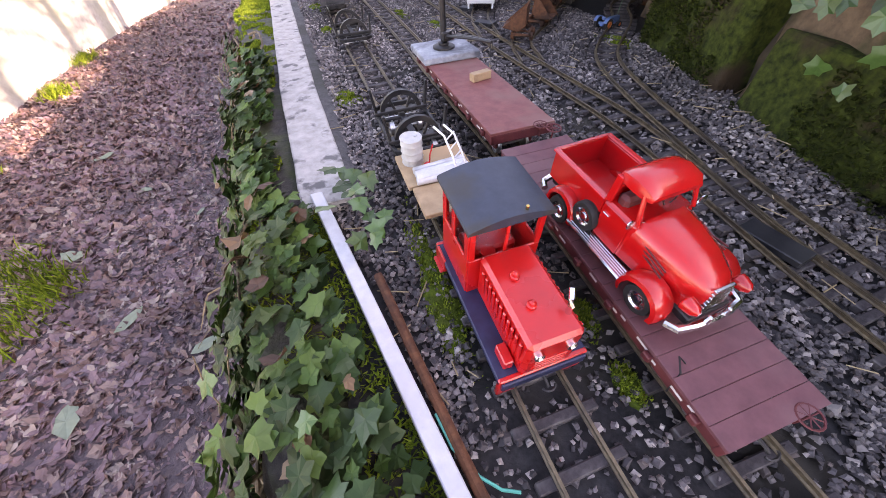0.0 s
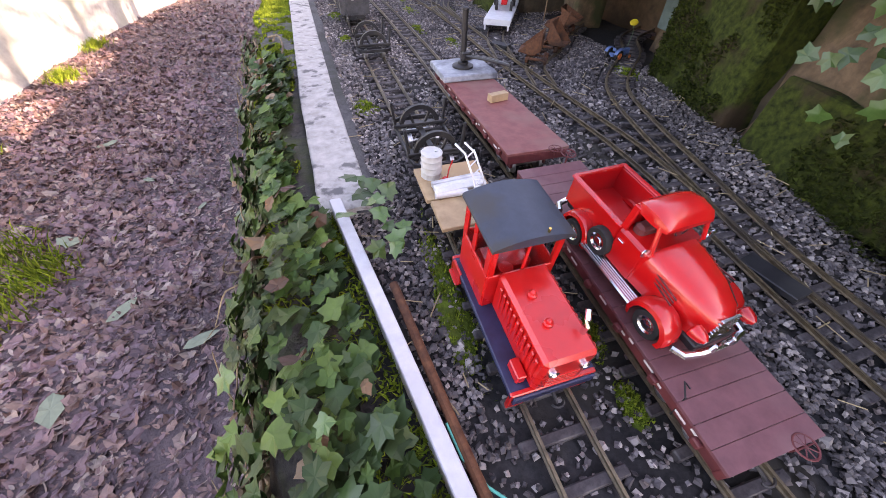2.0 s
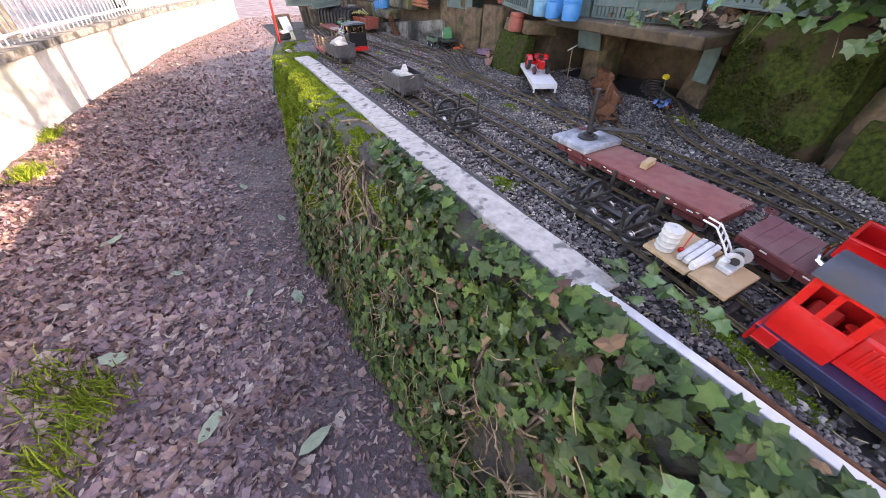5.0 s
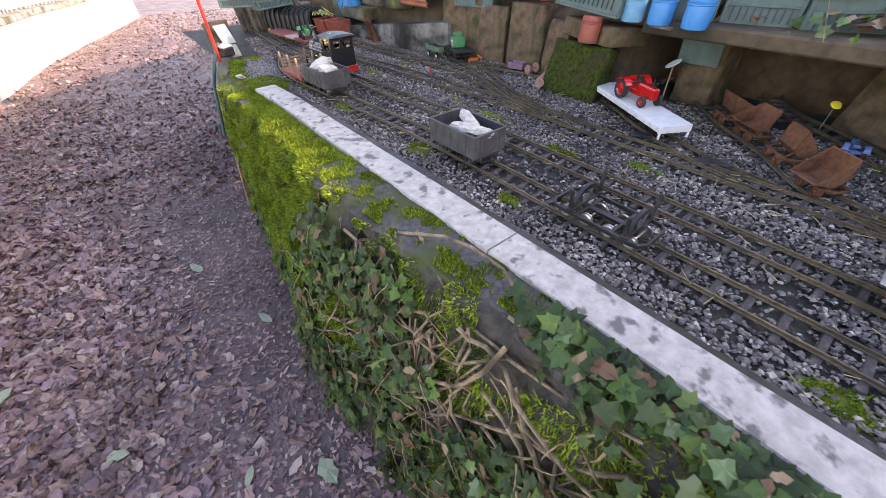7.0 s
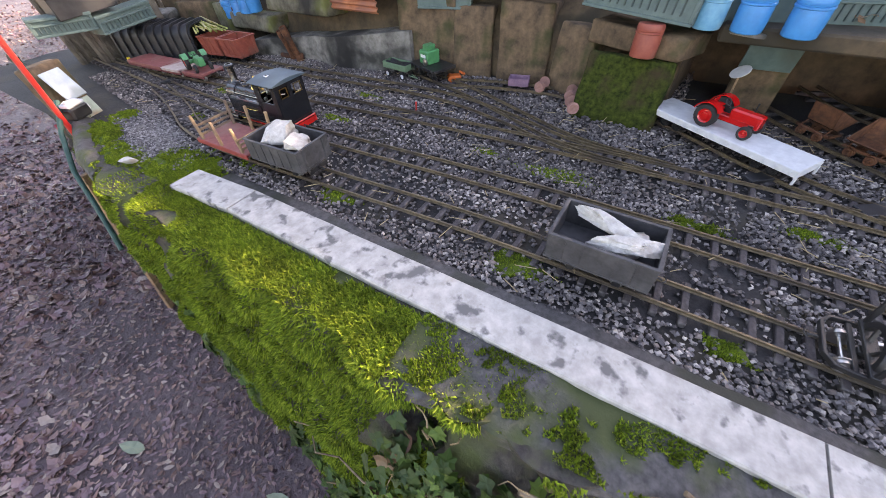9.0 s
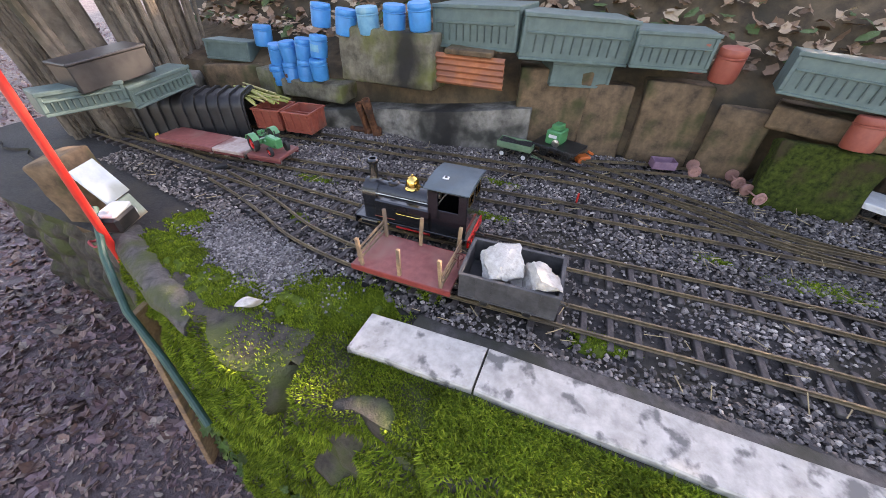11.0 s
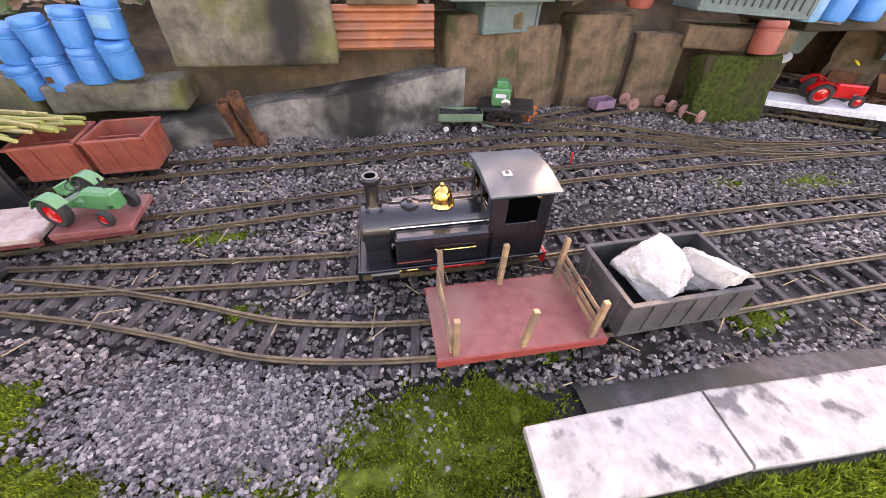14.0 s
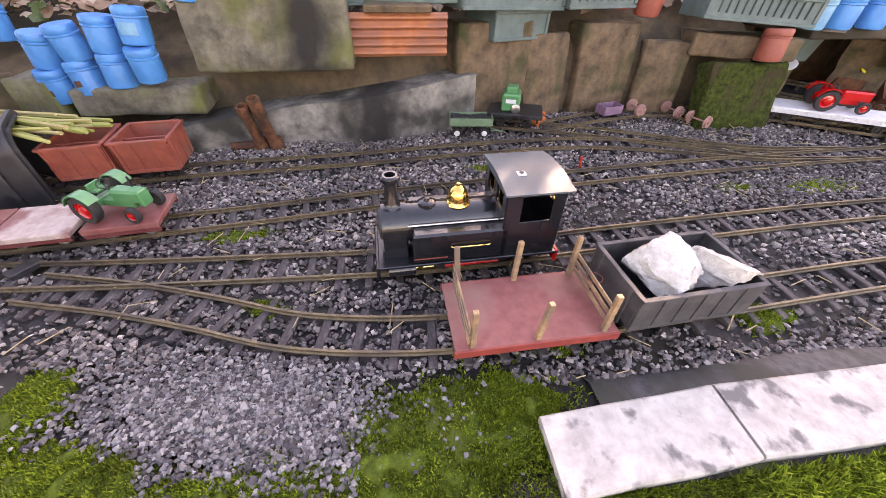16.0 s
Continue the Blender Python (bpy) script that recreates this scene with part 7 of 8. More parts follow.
# a parked car at the end of the path
t = thing("car", "silver parked car seen from behind", "car", pose(-0.75, 9.5, PATH_Z, 0, 0, 12))
bm = B()
loft(bm, [[(-0.8, 0, 0.25), (-0.82, 0, 0.75), (0.82, 0, 0.75), (0.8, 0, 0.25)], [(-0.85, 0.3, 0.2), (-0.85, 0.3, 0.9), (0.85, 0.3, 0.9), (0.85, 0.3, 0.2)], [(-0.85, 3.6, 0.2), (-0.85, 3.6, 0.85), (0.85, 3.6, 0.85), (0.85, 3.6, 0.2)], [(-0.7, 4.2, 0.25), (-0.75, 4.2, 0.65), (0.75, 4.2, 0.65), (0.7, 4.2, 0.25)]])
part("body", bm, M_SILVER, t)
bm = B()
loft(bm, [[(-0.75, 0.25, 0.88), (-0.6, 0.7, 1.35), (0.6, 0.7, 1.35), (0.75, 0.25, 0.88)], [(-0.75, 2.9, 0.88), (-0.6, 2.2, 1.38), (0.6, 2.2, 1.38), (0.75, 2.9, 0.88)]])
part("cabin", bm, M_BLACKGLOSS, t)
for s in (-1, 1):
    bm = B()
    box(bm, (s * 0.68, -0.005, 0.66), (0.25, 0.04, 0.14), bevel=0.02)
    part("tail_lamp", bm, M_RED, t, "red tail lamp")
    for y in (0.8, 3.4):
        road_wheel(t, (s * 0.80, y, 0.30), 0.30, 0.18, s, M_STEEL)
bm = B()
box(bm, (0, -0.01, 0.52), (0.5, 0.02, 0.11))
plate = part("number_plate", bm, M_WHITE, t)
bm = B()
for k in range(6):
    box(bm, (-0.18 + 0.07 * k, -0.024, 0.52), (0.04, 0.004, 0.06))
part("plate_bars", bm, M_BLACK, plate)

# ---- ballast ----
def stones(count, region, size, name, material, seed, lift=0.0):
    """Angular gravel strewn over the bed, as one mesh; region gives a place or None."""
    q = np.random.RandomState(seed)
    base = np.array([(-1, -1, -0.55), (1, -0.9, -0.5), (0.9, 1, -0.55), (-1, 0.9, -0.5), (-0.6, -0.65, 0.6), (0.7, -0.5, 0.65), (0.55, 0.7, 0.5), (-0.7, 0.5, 0.7)])
    quads = [(3, 2, 1, 0), (4, 5, 6, 7), (0, 1, 5, 4), (1, 2, 6, 5), (2, 3, 7, 6), (3, 0, 4, 7)]
    vs, fs = [], []
    r = random.Random(seed)
    for _ in range(count):
        p = region(r)
        if p is None:
            continue
        x, y = p
        s = size * r.uniform(0.55, 1.25) * (1.5 if r.random() < 0.05 else 1)
        pts = base * (1 + q.uniform(-0.38, 0.38, base.shape))
        pts = pts * (s * r.uniform(0.7, 1.3), s, s * r.uniform(0.55, 0.9))
        e = np.array(Euler((r.uniform(-0.7, 0.7), r.uniform(-0.7, 0.7), r.uniform(0, 6.28))).to_matrix())
        pts = pts @ e.T + (x, y, g(x, y) - 0.0085 + lift + r.uniform(0, 0.004))
        k = len(vs)
        vs += pts.tolist()
        fs += [tuple(k + a for a in f) for f in quads]
    ob = soup(name, vs, fs, material)
    return ob


cells = {}
for x, y in track_points:
    cells.setdefault((int(x * 20), int(y * 20)), []).append((x, y))


def rail_gap(x, y):
    """Distance to the nearest track's middle line."""
    best = 1.0
    cx, cy = int(x * 20), int(y * 20)
    for a in (-1, 0, 1):
        for b in (-1, 0, 1):
            for px, py in cells.get((cx + a, cy + b), ()):
                best = min(best, (px - x) ** 2 + (py - y) ** 2)
    return math.sqrt(best)


def bed_place(r):
    y = r.uniform(-1.45, 1.95)
    x0 = 0.026 if -0.7 < y < 1.05 else board_x(y) + 0.012 if y < 0 else 0.05 + 0.14 * max(0, y - 1.2)
    x = r.uniform(x0, lerp_path(BANK, y) - 0.02 if not -0.36 < y < 0.22 else 0.78)
    d = rail_gap(x, y)
    if d < 0.043 and (d > 0.038 or 0.019 < d < 0.0265):
        return None
    if d < 0.039 and r.random() < 0.30:
        return None
    if noise.noise(Vector((x * 3.2, y * 3.2, 8))) < -0.28 and r.random() < 0.6:
        return None
    return x, y


ob = stones(122000, bed_place, 0.0026, "ballast", M_STONE, 5)
tagged(ob, "grey crushed-stone ballast between the tracks", "gravel", kind="stuff")


def pale_place(r):
    y = r.gauss(1.31, 0.070)
    x = r.gauss(0.030, 0.030) + 0.18 * (y - 1.31)
    return (x, y) if x > -0.075 and rail_gap(x, y) > 0.03 else None


ob = stones(7600, pale_place, 0.0021, "pale_gravel", ramp_mat("pale_gravel", [(0.133, 0.124, 0.129), (0.196, 0.186, 0.190), (0.077, 0.069, 0.075), (0.280, 0.269, 0.265), (0.147, 0.138, 0.136), (0.049, 0.045, 0.048)], 0.5, 0.8, 300, 0.2, 0.001, 0.3), 11, 0.003)
tagged(ob, "heap of fine pale gravel beside the front track", "gravel", kind="stuff")

# ---- moss ----
def tufts(places, name, height, material, seed, droop=0.0, width=0.0016):
    """Short moss blades; places yields (point, normal)."""
    r = random.Random(seed)
    vs, fs = [], []
    for p, n in places:
        n = (n + Vector((r.uniform(-0.7, 0.7), r.uniform(-0.7, 0.7), r.uniform(-0.3, 0.7) - droop))).normalized()
        u = n.orthogonal().normalized()
        u = Matrix.Rotation(r.uniform(0, 6.28), 3, n) @ u
        h = height * r.uniform(0.5, 1.4)
        w = width * r.uniform(0.7, 1.3)
        k = len(vs)
        vs += [p - u * w, p + u * w, p + n * h]
        fs.append((k, k + 1, k + 2))
    return soup(name, vs, fs, material)


def moss_mound(cx, cy, rx, ry, h, label, seed, count, edge=0.75):
    """A cushion of moss: a low lumpy mound with blades over it."""
    r = random.Random(seed)
    t = thing("moss_cushion", label, "moss", group="moss cushions", kind="stuff")
    bm = B()
    rings = []
    n, k_max = 28, 7
    def zat(x, y):
        d = math.hypot((x - cx) / rx, (y - cy) / ry)
        base = g(x, y) - 0.010
        return base + 0.002 + 0.6 * h * max(0, 1 - d * d) + 0.4 * h * noise.noise(Vector((x * 45, y * 45, seed))) + 0.3 * h * noise.noise(Vector((x * 15, y * 15, seed)))
    for k in range(k_max + 1):
        ring = []
        for q in range(n):
            a = 2 * math.pi * q / n
            f = (k / k_max) * (1 + edge * noise.noise(Vector((math.cos(a) * 1.7, math.sin(a) * 1.7, seed))))
            x, y = cx + rx * f * math.cos(a), cy + ry * f * math.sin(a)
            ring.append(bm.verts.new((x, y, zat(x, y) - (0.008 if k == k_max else 0))))
        rings.append(ring)
    for a, b in zip(rings, rings[1:]):
        for q in range(n):
            bm.faces.new((a[q], a[(q + 1) % n], b[(q + 1) % n], b[q]))
    part("mound", bm, M_MOSS, t, smooth=180)
    places = []
    for _ in range(count):
        a, f = r.uniform(0, 6.28), math.sqrt(r.random())
        f *= (1 + edge * noise.noise(Vector((math.cos(a) * 1.7, math.sin(a) * 1.7, seed)))) * (1.35 if r.random() < 0.3 else 1)
        x, y = cx + rx * f * math.cos(a), cy + ry * f * math.sin(a)
        if noise.noise(Vector((x * 55, y * 55, seed))) + 0.6 * noise.noise(Vector((x * 20, y * 20, seed))) < -0.30 + 0.5 * max(0, f - 0.75):
            continue
        places.append((Vector((x, y, zat(x, y) - 0.001)), Vector((0, 0, 1))))
    b = tufts(places, "blades", 0.0045, M_BLADE, seed, width=0.0012)
    b.parent = t


moss_mound(-0.020, 1.140, 0.062, 0.100, 0.012, "bright green moss cushion at the end of the coping", 21, 15000)
moss_mound(0.010, 1.060, 0.030, 0.045, 0.010, "bright green moss over the wall's edge", 22, 9000)
moss_mound(-0.018, 1.435, 0.046, 0.085, 0.016, "thick bright moss cushion on the wall's corner", 23, 14000)
moss_mound(-0.045, 1.285, 0.046, 0.110, 0.013, "bright moss along the rim of the wall", 25, 14000)
moss_mound(0.060, 1.500, 0.035, 0.045, 0.012, "green moss tongue beside the gravel", 24, 3500)
for n, (x, y, rx, ry, h) in enumerate(((0.082, 0.360, 0.026, 0.050, 0.008), (0.079, 0.083, 0.015, 0.03, 0.005), (0.060, -0.394, 0.022, 0.034, 0.007), (0.081, 0.731, 0.018, 0.035, 0.006), (0.340, 0.391, 0.022, 0.075, 0.005), (0.310, 0.142, 0.015, 0.05, 0.005), (0.367, -0.019, 0.015, 0.04, 0.005), (0.199, -0.952, 0.012, 0.022, 0.006), (0.196, -1.024, 0.012, 0.02, 0.006), (0.320, 0.963, 0.014, 0.05, 0.004), (0.299, 1.390, 0.016, 0.06, 0.005), (0.155, 1.317, 0.012, 0.016, 0.006), (0.467, 0.977, 0.014, 0.05, 0.004), (0.493, 0.381, 0.014, 0.04, 0.004), (0.352, 0.550, 0.014, 0.035, 0.005), (0.701, -0.346, 0.03, 0.05, 0.006), (0.070, -0.865, 0.018, 0.09, 0.008), (0.075, 0.998, 0.02, 0.03, 0.006))):
    moss_mound(x, y, rx, ry, h, "small green moss patch in the gravel", 50 + n, int(900 + 6e5 * rx * ry))

# moss on the outer face of the wall
r = random.Random(3)
places = []
short = []
for _ in range(400000):
    y = r.uniform(0.2, 1.62) if r.random() < 0.72 else r.uniform(-1.6, 0.2)
    f = 1.25 - r.random() ** 1.2 * 1.1
    k = noise.noise(Vector((y * 4.5, f * 3.0, 1))) + 0.5 * noise.noise(Vector((y * 13, f * 9, 4)))
    want = -0.55 if 0.30 < y else 0.0
    if abs(y - 1.095) < 0.016 and f < 1:
        continue
    if 0.335 < y < 0.415 and 0.82 < f < 0.96:
        continue
    if f > 1 and (1.10 < y or 0.0 < y < 0.43) and (y > 1.22 or r.random() < 0.86):
        continue
    if y < -0.5 and r.random() < 0.6:
        continue
    if y < 0.28:
        k += 0.25 * (f < 0.55)
    if k < want:
        continue
    if f > 1:
        e = wall_point(y, 1)
        ex = -0.070 if -0.7 < y < 1.03 else board_x(y) - 0.008 if y < 0 else -0.02
        p = Vector((e.x + (ex - e.x) * (f - 1) * 4, y, g(0, y) - 0.007))
        if k < want + 0.12:
            continue
        nn = Vector((-0.2, 0, 1)).normalized()
    else:
        p = wall_point(y, f)
        a, b = wall_point(y + 0.01, f), wall_point(y, min(1, f + 0.02))
        nn = (b - p).cross(a - p)
        nn = nn.normalized() if nn.x < 0 else -nn.normalized()
    (short if y > 0.9 and f > 0.93 else places).append((p + nn * 0.001, nn))
ob = tufts(short, "cap_moss", 0.0050, M_BLADE, 39, width=0.0012)
tagged(ob, "short green moss on the wall's rim", "moss", kind="stuff")
ob = tufts(places, "wall_moss", 0.0090, M_BLADE, 9, droop=0.75, width=0.0015)
tagged(ob, "hanging green moss on the face of the wall", "moss", kind="stuff")
# moss and grit on the cement ledge
places = []
for _ in range(30000):
    y = r.uniform(-0.2, 0.44)
    x = r.uniform(lerp_path(WALL_TOP, y) + 0.004, -0.058)
    if noise.noise(Vector((x * 22, y * 22, 31))) + 0.5 * noise.noise(Vector((x * 70, y * 70, 5))) < 0.10:
        continue
    places.append((Vector((x, y, g(0, y) - 0.003)), Vector((0, 0, 1))))
ob = tufts(places, "ledge_moss", 0.006, M_BLADE, 29)
tagged(ob, "patches of green moss on the cement ledge", "moss", kind="stuff")
# moss on the dark slabs
places = []
for _ in range(26000):
    y = r.uniform(-1.4, -0.37)
    z = r.uniform(-0.01, 0.27)
    x = 0.749 + (y + 0.363) * 0.289 if y > -0.654 else 0.655 + (y + 0.70) * 0.17 if y > -1.005 else 0.606
    if y < -0.654 and z > 0.135 and y > -1.005:
        continue
    lean = 0.09 if y > -0.654 else 0.17 if y > -1.005 else 0.105
    if noise.noise(Vector((y * 6, z * 6, 0))) + 0.4 * noise.noise(Vector((y * 20, z * 20, 3))) < (-0.15 if z < 0.15 else 0.0):
        continue
    places.append((Vector((x - 0.003 + lean * (z - 0.014), y, z)), Vector((-1, -0.15, 0.25))))
ob = tufts(places, "slab_moss", 0.007, ramp_mat("slab_moss", [(0.026, 0.040, 0.006), (0.038, 0.058, 0.008), (0.048, 0.070, 0.010), (0.026, 0.034, 0.009), (0.066, 0.088, 0.015)], 0.85, 0.95, 80, 0, mixup=0.1, spec=0.2), 19, width=0.0024)
tagged(ob, "dark green moss on the upright slabs", "moss", kind="stuff")

# ---- leaves ----
def leaf_soup(name, places, outline, material, seed, size, curl=0.25):
    """Flat curled leaves in one mesh; places yields (point, normal)."""
    r = random.Random(seed)
    vs, fs = [], []
    n = len(outline)
    for p, nn in places:
        s = size * r.uniform(0.55, 1.3)
        u = Matrix.Rotation(r.uniform(0, 6.28), 3, nn) @ nn.orthogonal().normalized()
        w = nn.cross(u)
        c = r.uniform(-curl, curl)
        c2 = r.uniform(-curl, curl)
        k = len(vs)
        vs.append(p + nn * s * 0.10)
        for a, b in outline:
            vs.append(p + u * a * s + w * b * s + nn * s * (c * a * a + c2 * b * b + 0.10 + r.uniform(-0.08, 0.08)))
        fs += [(k, k + 1 + q, k + 1 + (q + 1) % n) for q in range(n)]
    return soup(name, vs, fs, material)


BROAD = [(1.0, 0), (0.6, 0.34), (0.25, 0.62), (-0.2, 0.45), (-0.6, 0.5), (-0.9, 0.12), (-1.05, 0.0), (-0.85, -0.2), (-0.5, -0.52), (-0.1, -0.42), (0.3, -0.6), (0.65, -0.3)]
OVAL = [(1.0, 0), (0.6, 0.28), (0.0, 0.4), (-0.6, 0.28), (-1.0, 0), (-0.6, -0.28), (0, -0.4), (0.6, -0.28)]
IVY = [(1.1, 0), (0.56, 0.34), (0.54, 0.70), (0.12, 0.58), (-0.40, 0.74), (-0.50, 0.34), (-0.42, 0.0), (-0.50, -0.34), (-0.40, -0.74), (0.12, -0.58), (0.54, -0.70), (0.56, -0.34)]

r = random.Random(17)
places = []
def path_edge(y):
    """Where the path ends at the railway's side."""
    return lerp_path(WALL_TOP, y) - 0.06 if y < 2.3 else lerp_path(BANK, y)


for _ in range(58000):
    y = r.uniform(-1.5, 4.0) if r.random() < 0.72 else r.uniform(4.0, 9)
    x = r.uniform(far_x(y), path_edge(y))
    if x < far_x(y) + 0.02:
        continue
    d = noise.noise(Vector((x * 1.6, y * 0.9, 3)))
    keep = 0.78 if x < -0.85 else 0.22 + 0.56 * max(0, min(1, (-0.45 - x) / 0.4))
    keep = max(keep, min(0.8, 0.2 + 0.35 * (y - 0.9)))
    if r.random() > keep + 0.9 * d:
        continue
    nn = Vector((r.gauss(0, 0.42), r.gauss(0, 0.42), 1)).normalized()
    places.append((Vector((x, y, path_height(x, y) + r.uniform(-0.005, 0.007))), nn))
ob = leaf_soup("leaf_litter", places, BROAD, M_LITTER, 3, 0.0205, 0.8)
tagged(ob, "wet brown fallen leaves matted on the path", "leaves", kind="stuff")
places = []
for _ in range(64000):
    y = r.uniform(-1.5, 3.6) if r.random() < 0.72 else r.uniform(3.6, 8)
    x = r.uniform(far_x(y), path_edge(y))
    if x < far_x(y) + 0.02:
        continue
    places.append((Vector((x, y, path_height(x, y) + r.uniform(0, 0.006))), Vector((r.gauss(0, 0.3), r.gauss(0, 0.3), 1)).normalized()))
ob = leaf_soup("leaf_scraps", places, OVAL, M_LITTER, 5, 0.010, 0.5)
tagged(ob, "small scraps of dead leaf trodden into mud", "leaves", kind="stuff")
# single pale leaves that stand out on the path
pale = ramp_mat("pale_leaf", [(0.34, 0.35, 0.31), (0.42, 0.42, 0.37), (0.24, 0.29, 0.20), (0.38, 0.37, 0.32)], 0.45, 0.65, 70, 0.3, 0.001, 0.3)
for x, y, a in ((-0.484, 1.12, 20), (-0.36, 0.70, 70), (-0.467, -0.394, 10), (-0.773, -0.50, 120), (-0.40, 0.144, 95), (-1.05, 0.90, 40), (-0.79, 0.51, 160), (-0.70, -0.22, 80), (-0.55, 0.25, 30), (-0.95, 0.15, 100)):
    ob = leaf_soup("fallen_leaf", [(Vector((0, 0, 0)), Vector((0, 0, 1)))], OVAL if a < 90 else BROAD, pale, int(100 * abs(x)), 0.040, 0.15)
    tagged(ob, "pale grey-green fallen leaf on dark mud", "leaf", group="fallen leaves")
    ob.matrix_world = pose(x, y, path_height(x, y) + 0.010, 3, -4, a)
# leaves on the bank
places = []
for _ in range(16000):
    y = r.uniform(-1.6, 2.3)
    x = r.uniform(0.74, 2.4)
    if x < lerp_path(BANK, y) + 0.08 and not -0.36 < y < 0.22:
        continue
    z = float(np.interp(x, [0.74, 0.85, 1.0, 1.25, 1.9, 3.0], [0.235, 0.24, 0.405, 0.635, 0.865, 1.155]))
    places.append((Vector((x, y, z + r.uniform(0.0, 0.03))), Vector((r.gauss(-0.25, 0.35), r.gauss(0, 0.35), 1)).normalized()))
ob = leaf_soup("bank_leaves", places, BROAD, ramp_mat("bank_leaf", [(0.16, 0.09, 0.05), (0.26, 0.16, 0.10), (0.34, 0.24, 0.16), (0.12, 0.07, 0.04), (0.22, 0.13, 0.08), (0.40, 0.31, 0.22), (0.06, 0.10, 0.03)], 0.5, 0.75, 60, 0.3, 0.002, 0.3), 8, 0.019, 0.4)
tagged(ob, "dry brown leaves lying on the bank", "leaves", kind="stuff")

# twigs and straws in the gravel
bm = B()
for _ in range(800):
    p = bed_place(r)
    if not p:
        continue
    x, y = p
    a, l = r.uniform(0, 6.28), r.uniform(0.01, 0.035)
    z = g(x, y) + 0.001
    cyl(bm, (x, y, z), (x + l * math.cos(a), y + l * math.sin(a), z + r.uniform(-0.001, 0.003)), 0.0007, seg=4)
single("straw", bm, mat("dry_straw", (0.26, 0.19, 0.10), (0.38, 0.30, 0.17), 90, 0.7, 0.1), "dry straws scattered over the gravel", "straw", kind="stuff")

# ---- ivy on the wall ----
def ivy_leaf_mesh(seed):
    q = random.Random(seed)
    vs = [Vector((0, 0, 0.012))]
    for a, b in IVY:
        vs.append(Vector((a, b, 0.10 - 0.22 * abs(b) + q.uniform(-0.08, 0.08) - 0.15 * max(0, a) ** 2)))
    vs = [v * 0.022 for v in vs]
    fs = [(0, 1 + k, 1 + (k + 1) % 12) for k in range(12)]
    vs2 = vs + [v - Vector((0, 0, 0.0006)) for v in vs]
    fs2 = fs + [tuple(13 + k for k in reversed(f)) for f in fs]
    me = bpy.data.meshes.new("leaf")
    me.from_pydata(vs2, [], fs2)
    return me


M_IVYPIECE = mat("ivy_leaf_single", (0.03, 0.075, 0.016), (0.055, 0.115, 0.028), 60, 0.30, 0.25, c3=(0.07, 0.12, 0.05), s3=25, obj_random=0.45, rough2=0.5, dist=0.001)
leaf_meshes = [ivy_leaf_mesh(k) for k in range(6)]
for me in leaf_meshes:
    me.materials.append(M_IVYPIECE)
ivy = thing("ivy", "dark green ivy hanging over the garden wall", "ivy", kind="structure")
ivy_all = []
for _ in range(20000):
    y = r.uniform(-1.7, 0.55)
    f = r.uniform(0.10, 1.2)
    top = 1.17 if y < -0.62 else 1.19 if y < -0.1 else 0.86 - 0.45 * (y + 0.1)
    top = max(top, 0.94 - 0.5 * max(0, y - 0.3)) if y > -0.1 else top
    if f > top or (y > 0.42 and f > 0.5):
        continue
    if noise.noise(Vector((y * 5, f * 4, 12))) + 0.3 * noise.noise(Vector((y * 15, f * 12, 2))) < (-0.22 if y < -0.1 else -0.05):
        continue
    p = wall_point(y, min(f, 1.0))
    n = Vector((-1, r.gauss(0, 0.4), 0.55 + r.gauss(0, 0.4))).normalized()
    if f > 1:
        p.x += (f - 1) * 5.6 * ((board_x(y) - 0.012 if y < -0.7 else -0.075) - p.x)
        n = Vector((-0.4, r.gauss(0, 0.4), 1)).normalized()
    ivy_all.append((p + n * r.uniform(0.006, 0.045), n))
r.shuffle(ivy_all)
ivy_all = ivy_all[:9000]
for p, n in ivy_all[:300]:
    ob = new("leaf", leaf_meshes[r.randrange(6)])
    ob.parent = ivy
    s = r.uniform(0.38, 0.80)
    ob.matrix_world = Matrix.Translation(p + n * 0.008) @ n.to_track_quat("Z", "X").to_matrix().to_4x4() @ pose(0, 0, 0, 0, 0, r.gauss(180, 60)) @ Matrix.Diagonal((s, s, s, 1))
ob = leaf_soup("ivy_mass", ivy_all[300:], IVY, M_IVY, 14, 0.0140, 0.35)
ob.parent = ivy
ob["kind"] = "stuff"
low = []
for _ in range(1500):
    y = r.uniform(0.3, 1.5)
    f = r.uniform(0.08, 0.5)
    if noise.noise(Vector((y * 6, f * 4, 22))) < 0.05:
        continue
    p = wall_point(y, f)
    n = Vector((-1, r.gauss(0, 0.4), 0.5 + r.gauss(0, 0.4))).normalized()
    low.append((p + n * r.uniform(0.004, 0.02), n))
ob = leaf_soup("ivy_small", low, IVY, M_IVY, 15, 0.016, 0.25)
ob.parent = ivy
ob["kind"] = "stuff"
dead = [(p + n * 0.01, n) for p, n in ivy_all[1000:1420]]
ob = leaf_soup("withered_leaves", dead, BROAD, M_DEADLEAF, 16, 0.0135, 0.6)
tagged(ob, "withered brown leaves caught in the ivy", "leaves", kind="stuff")
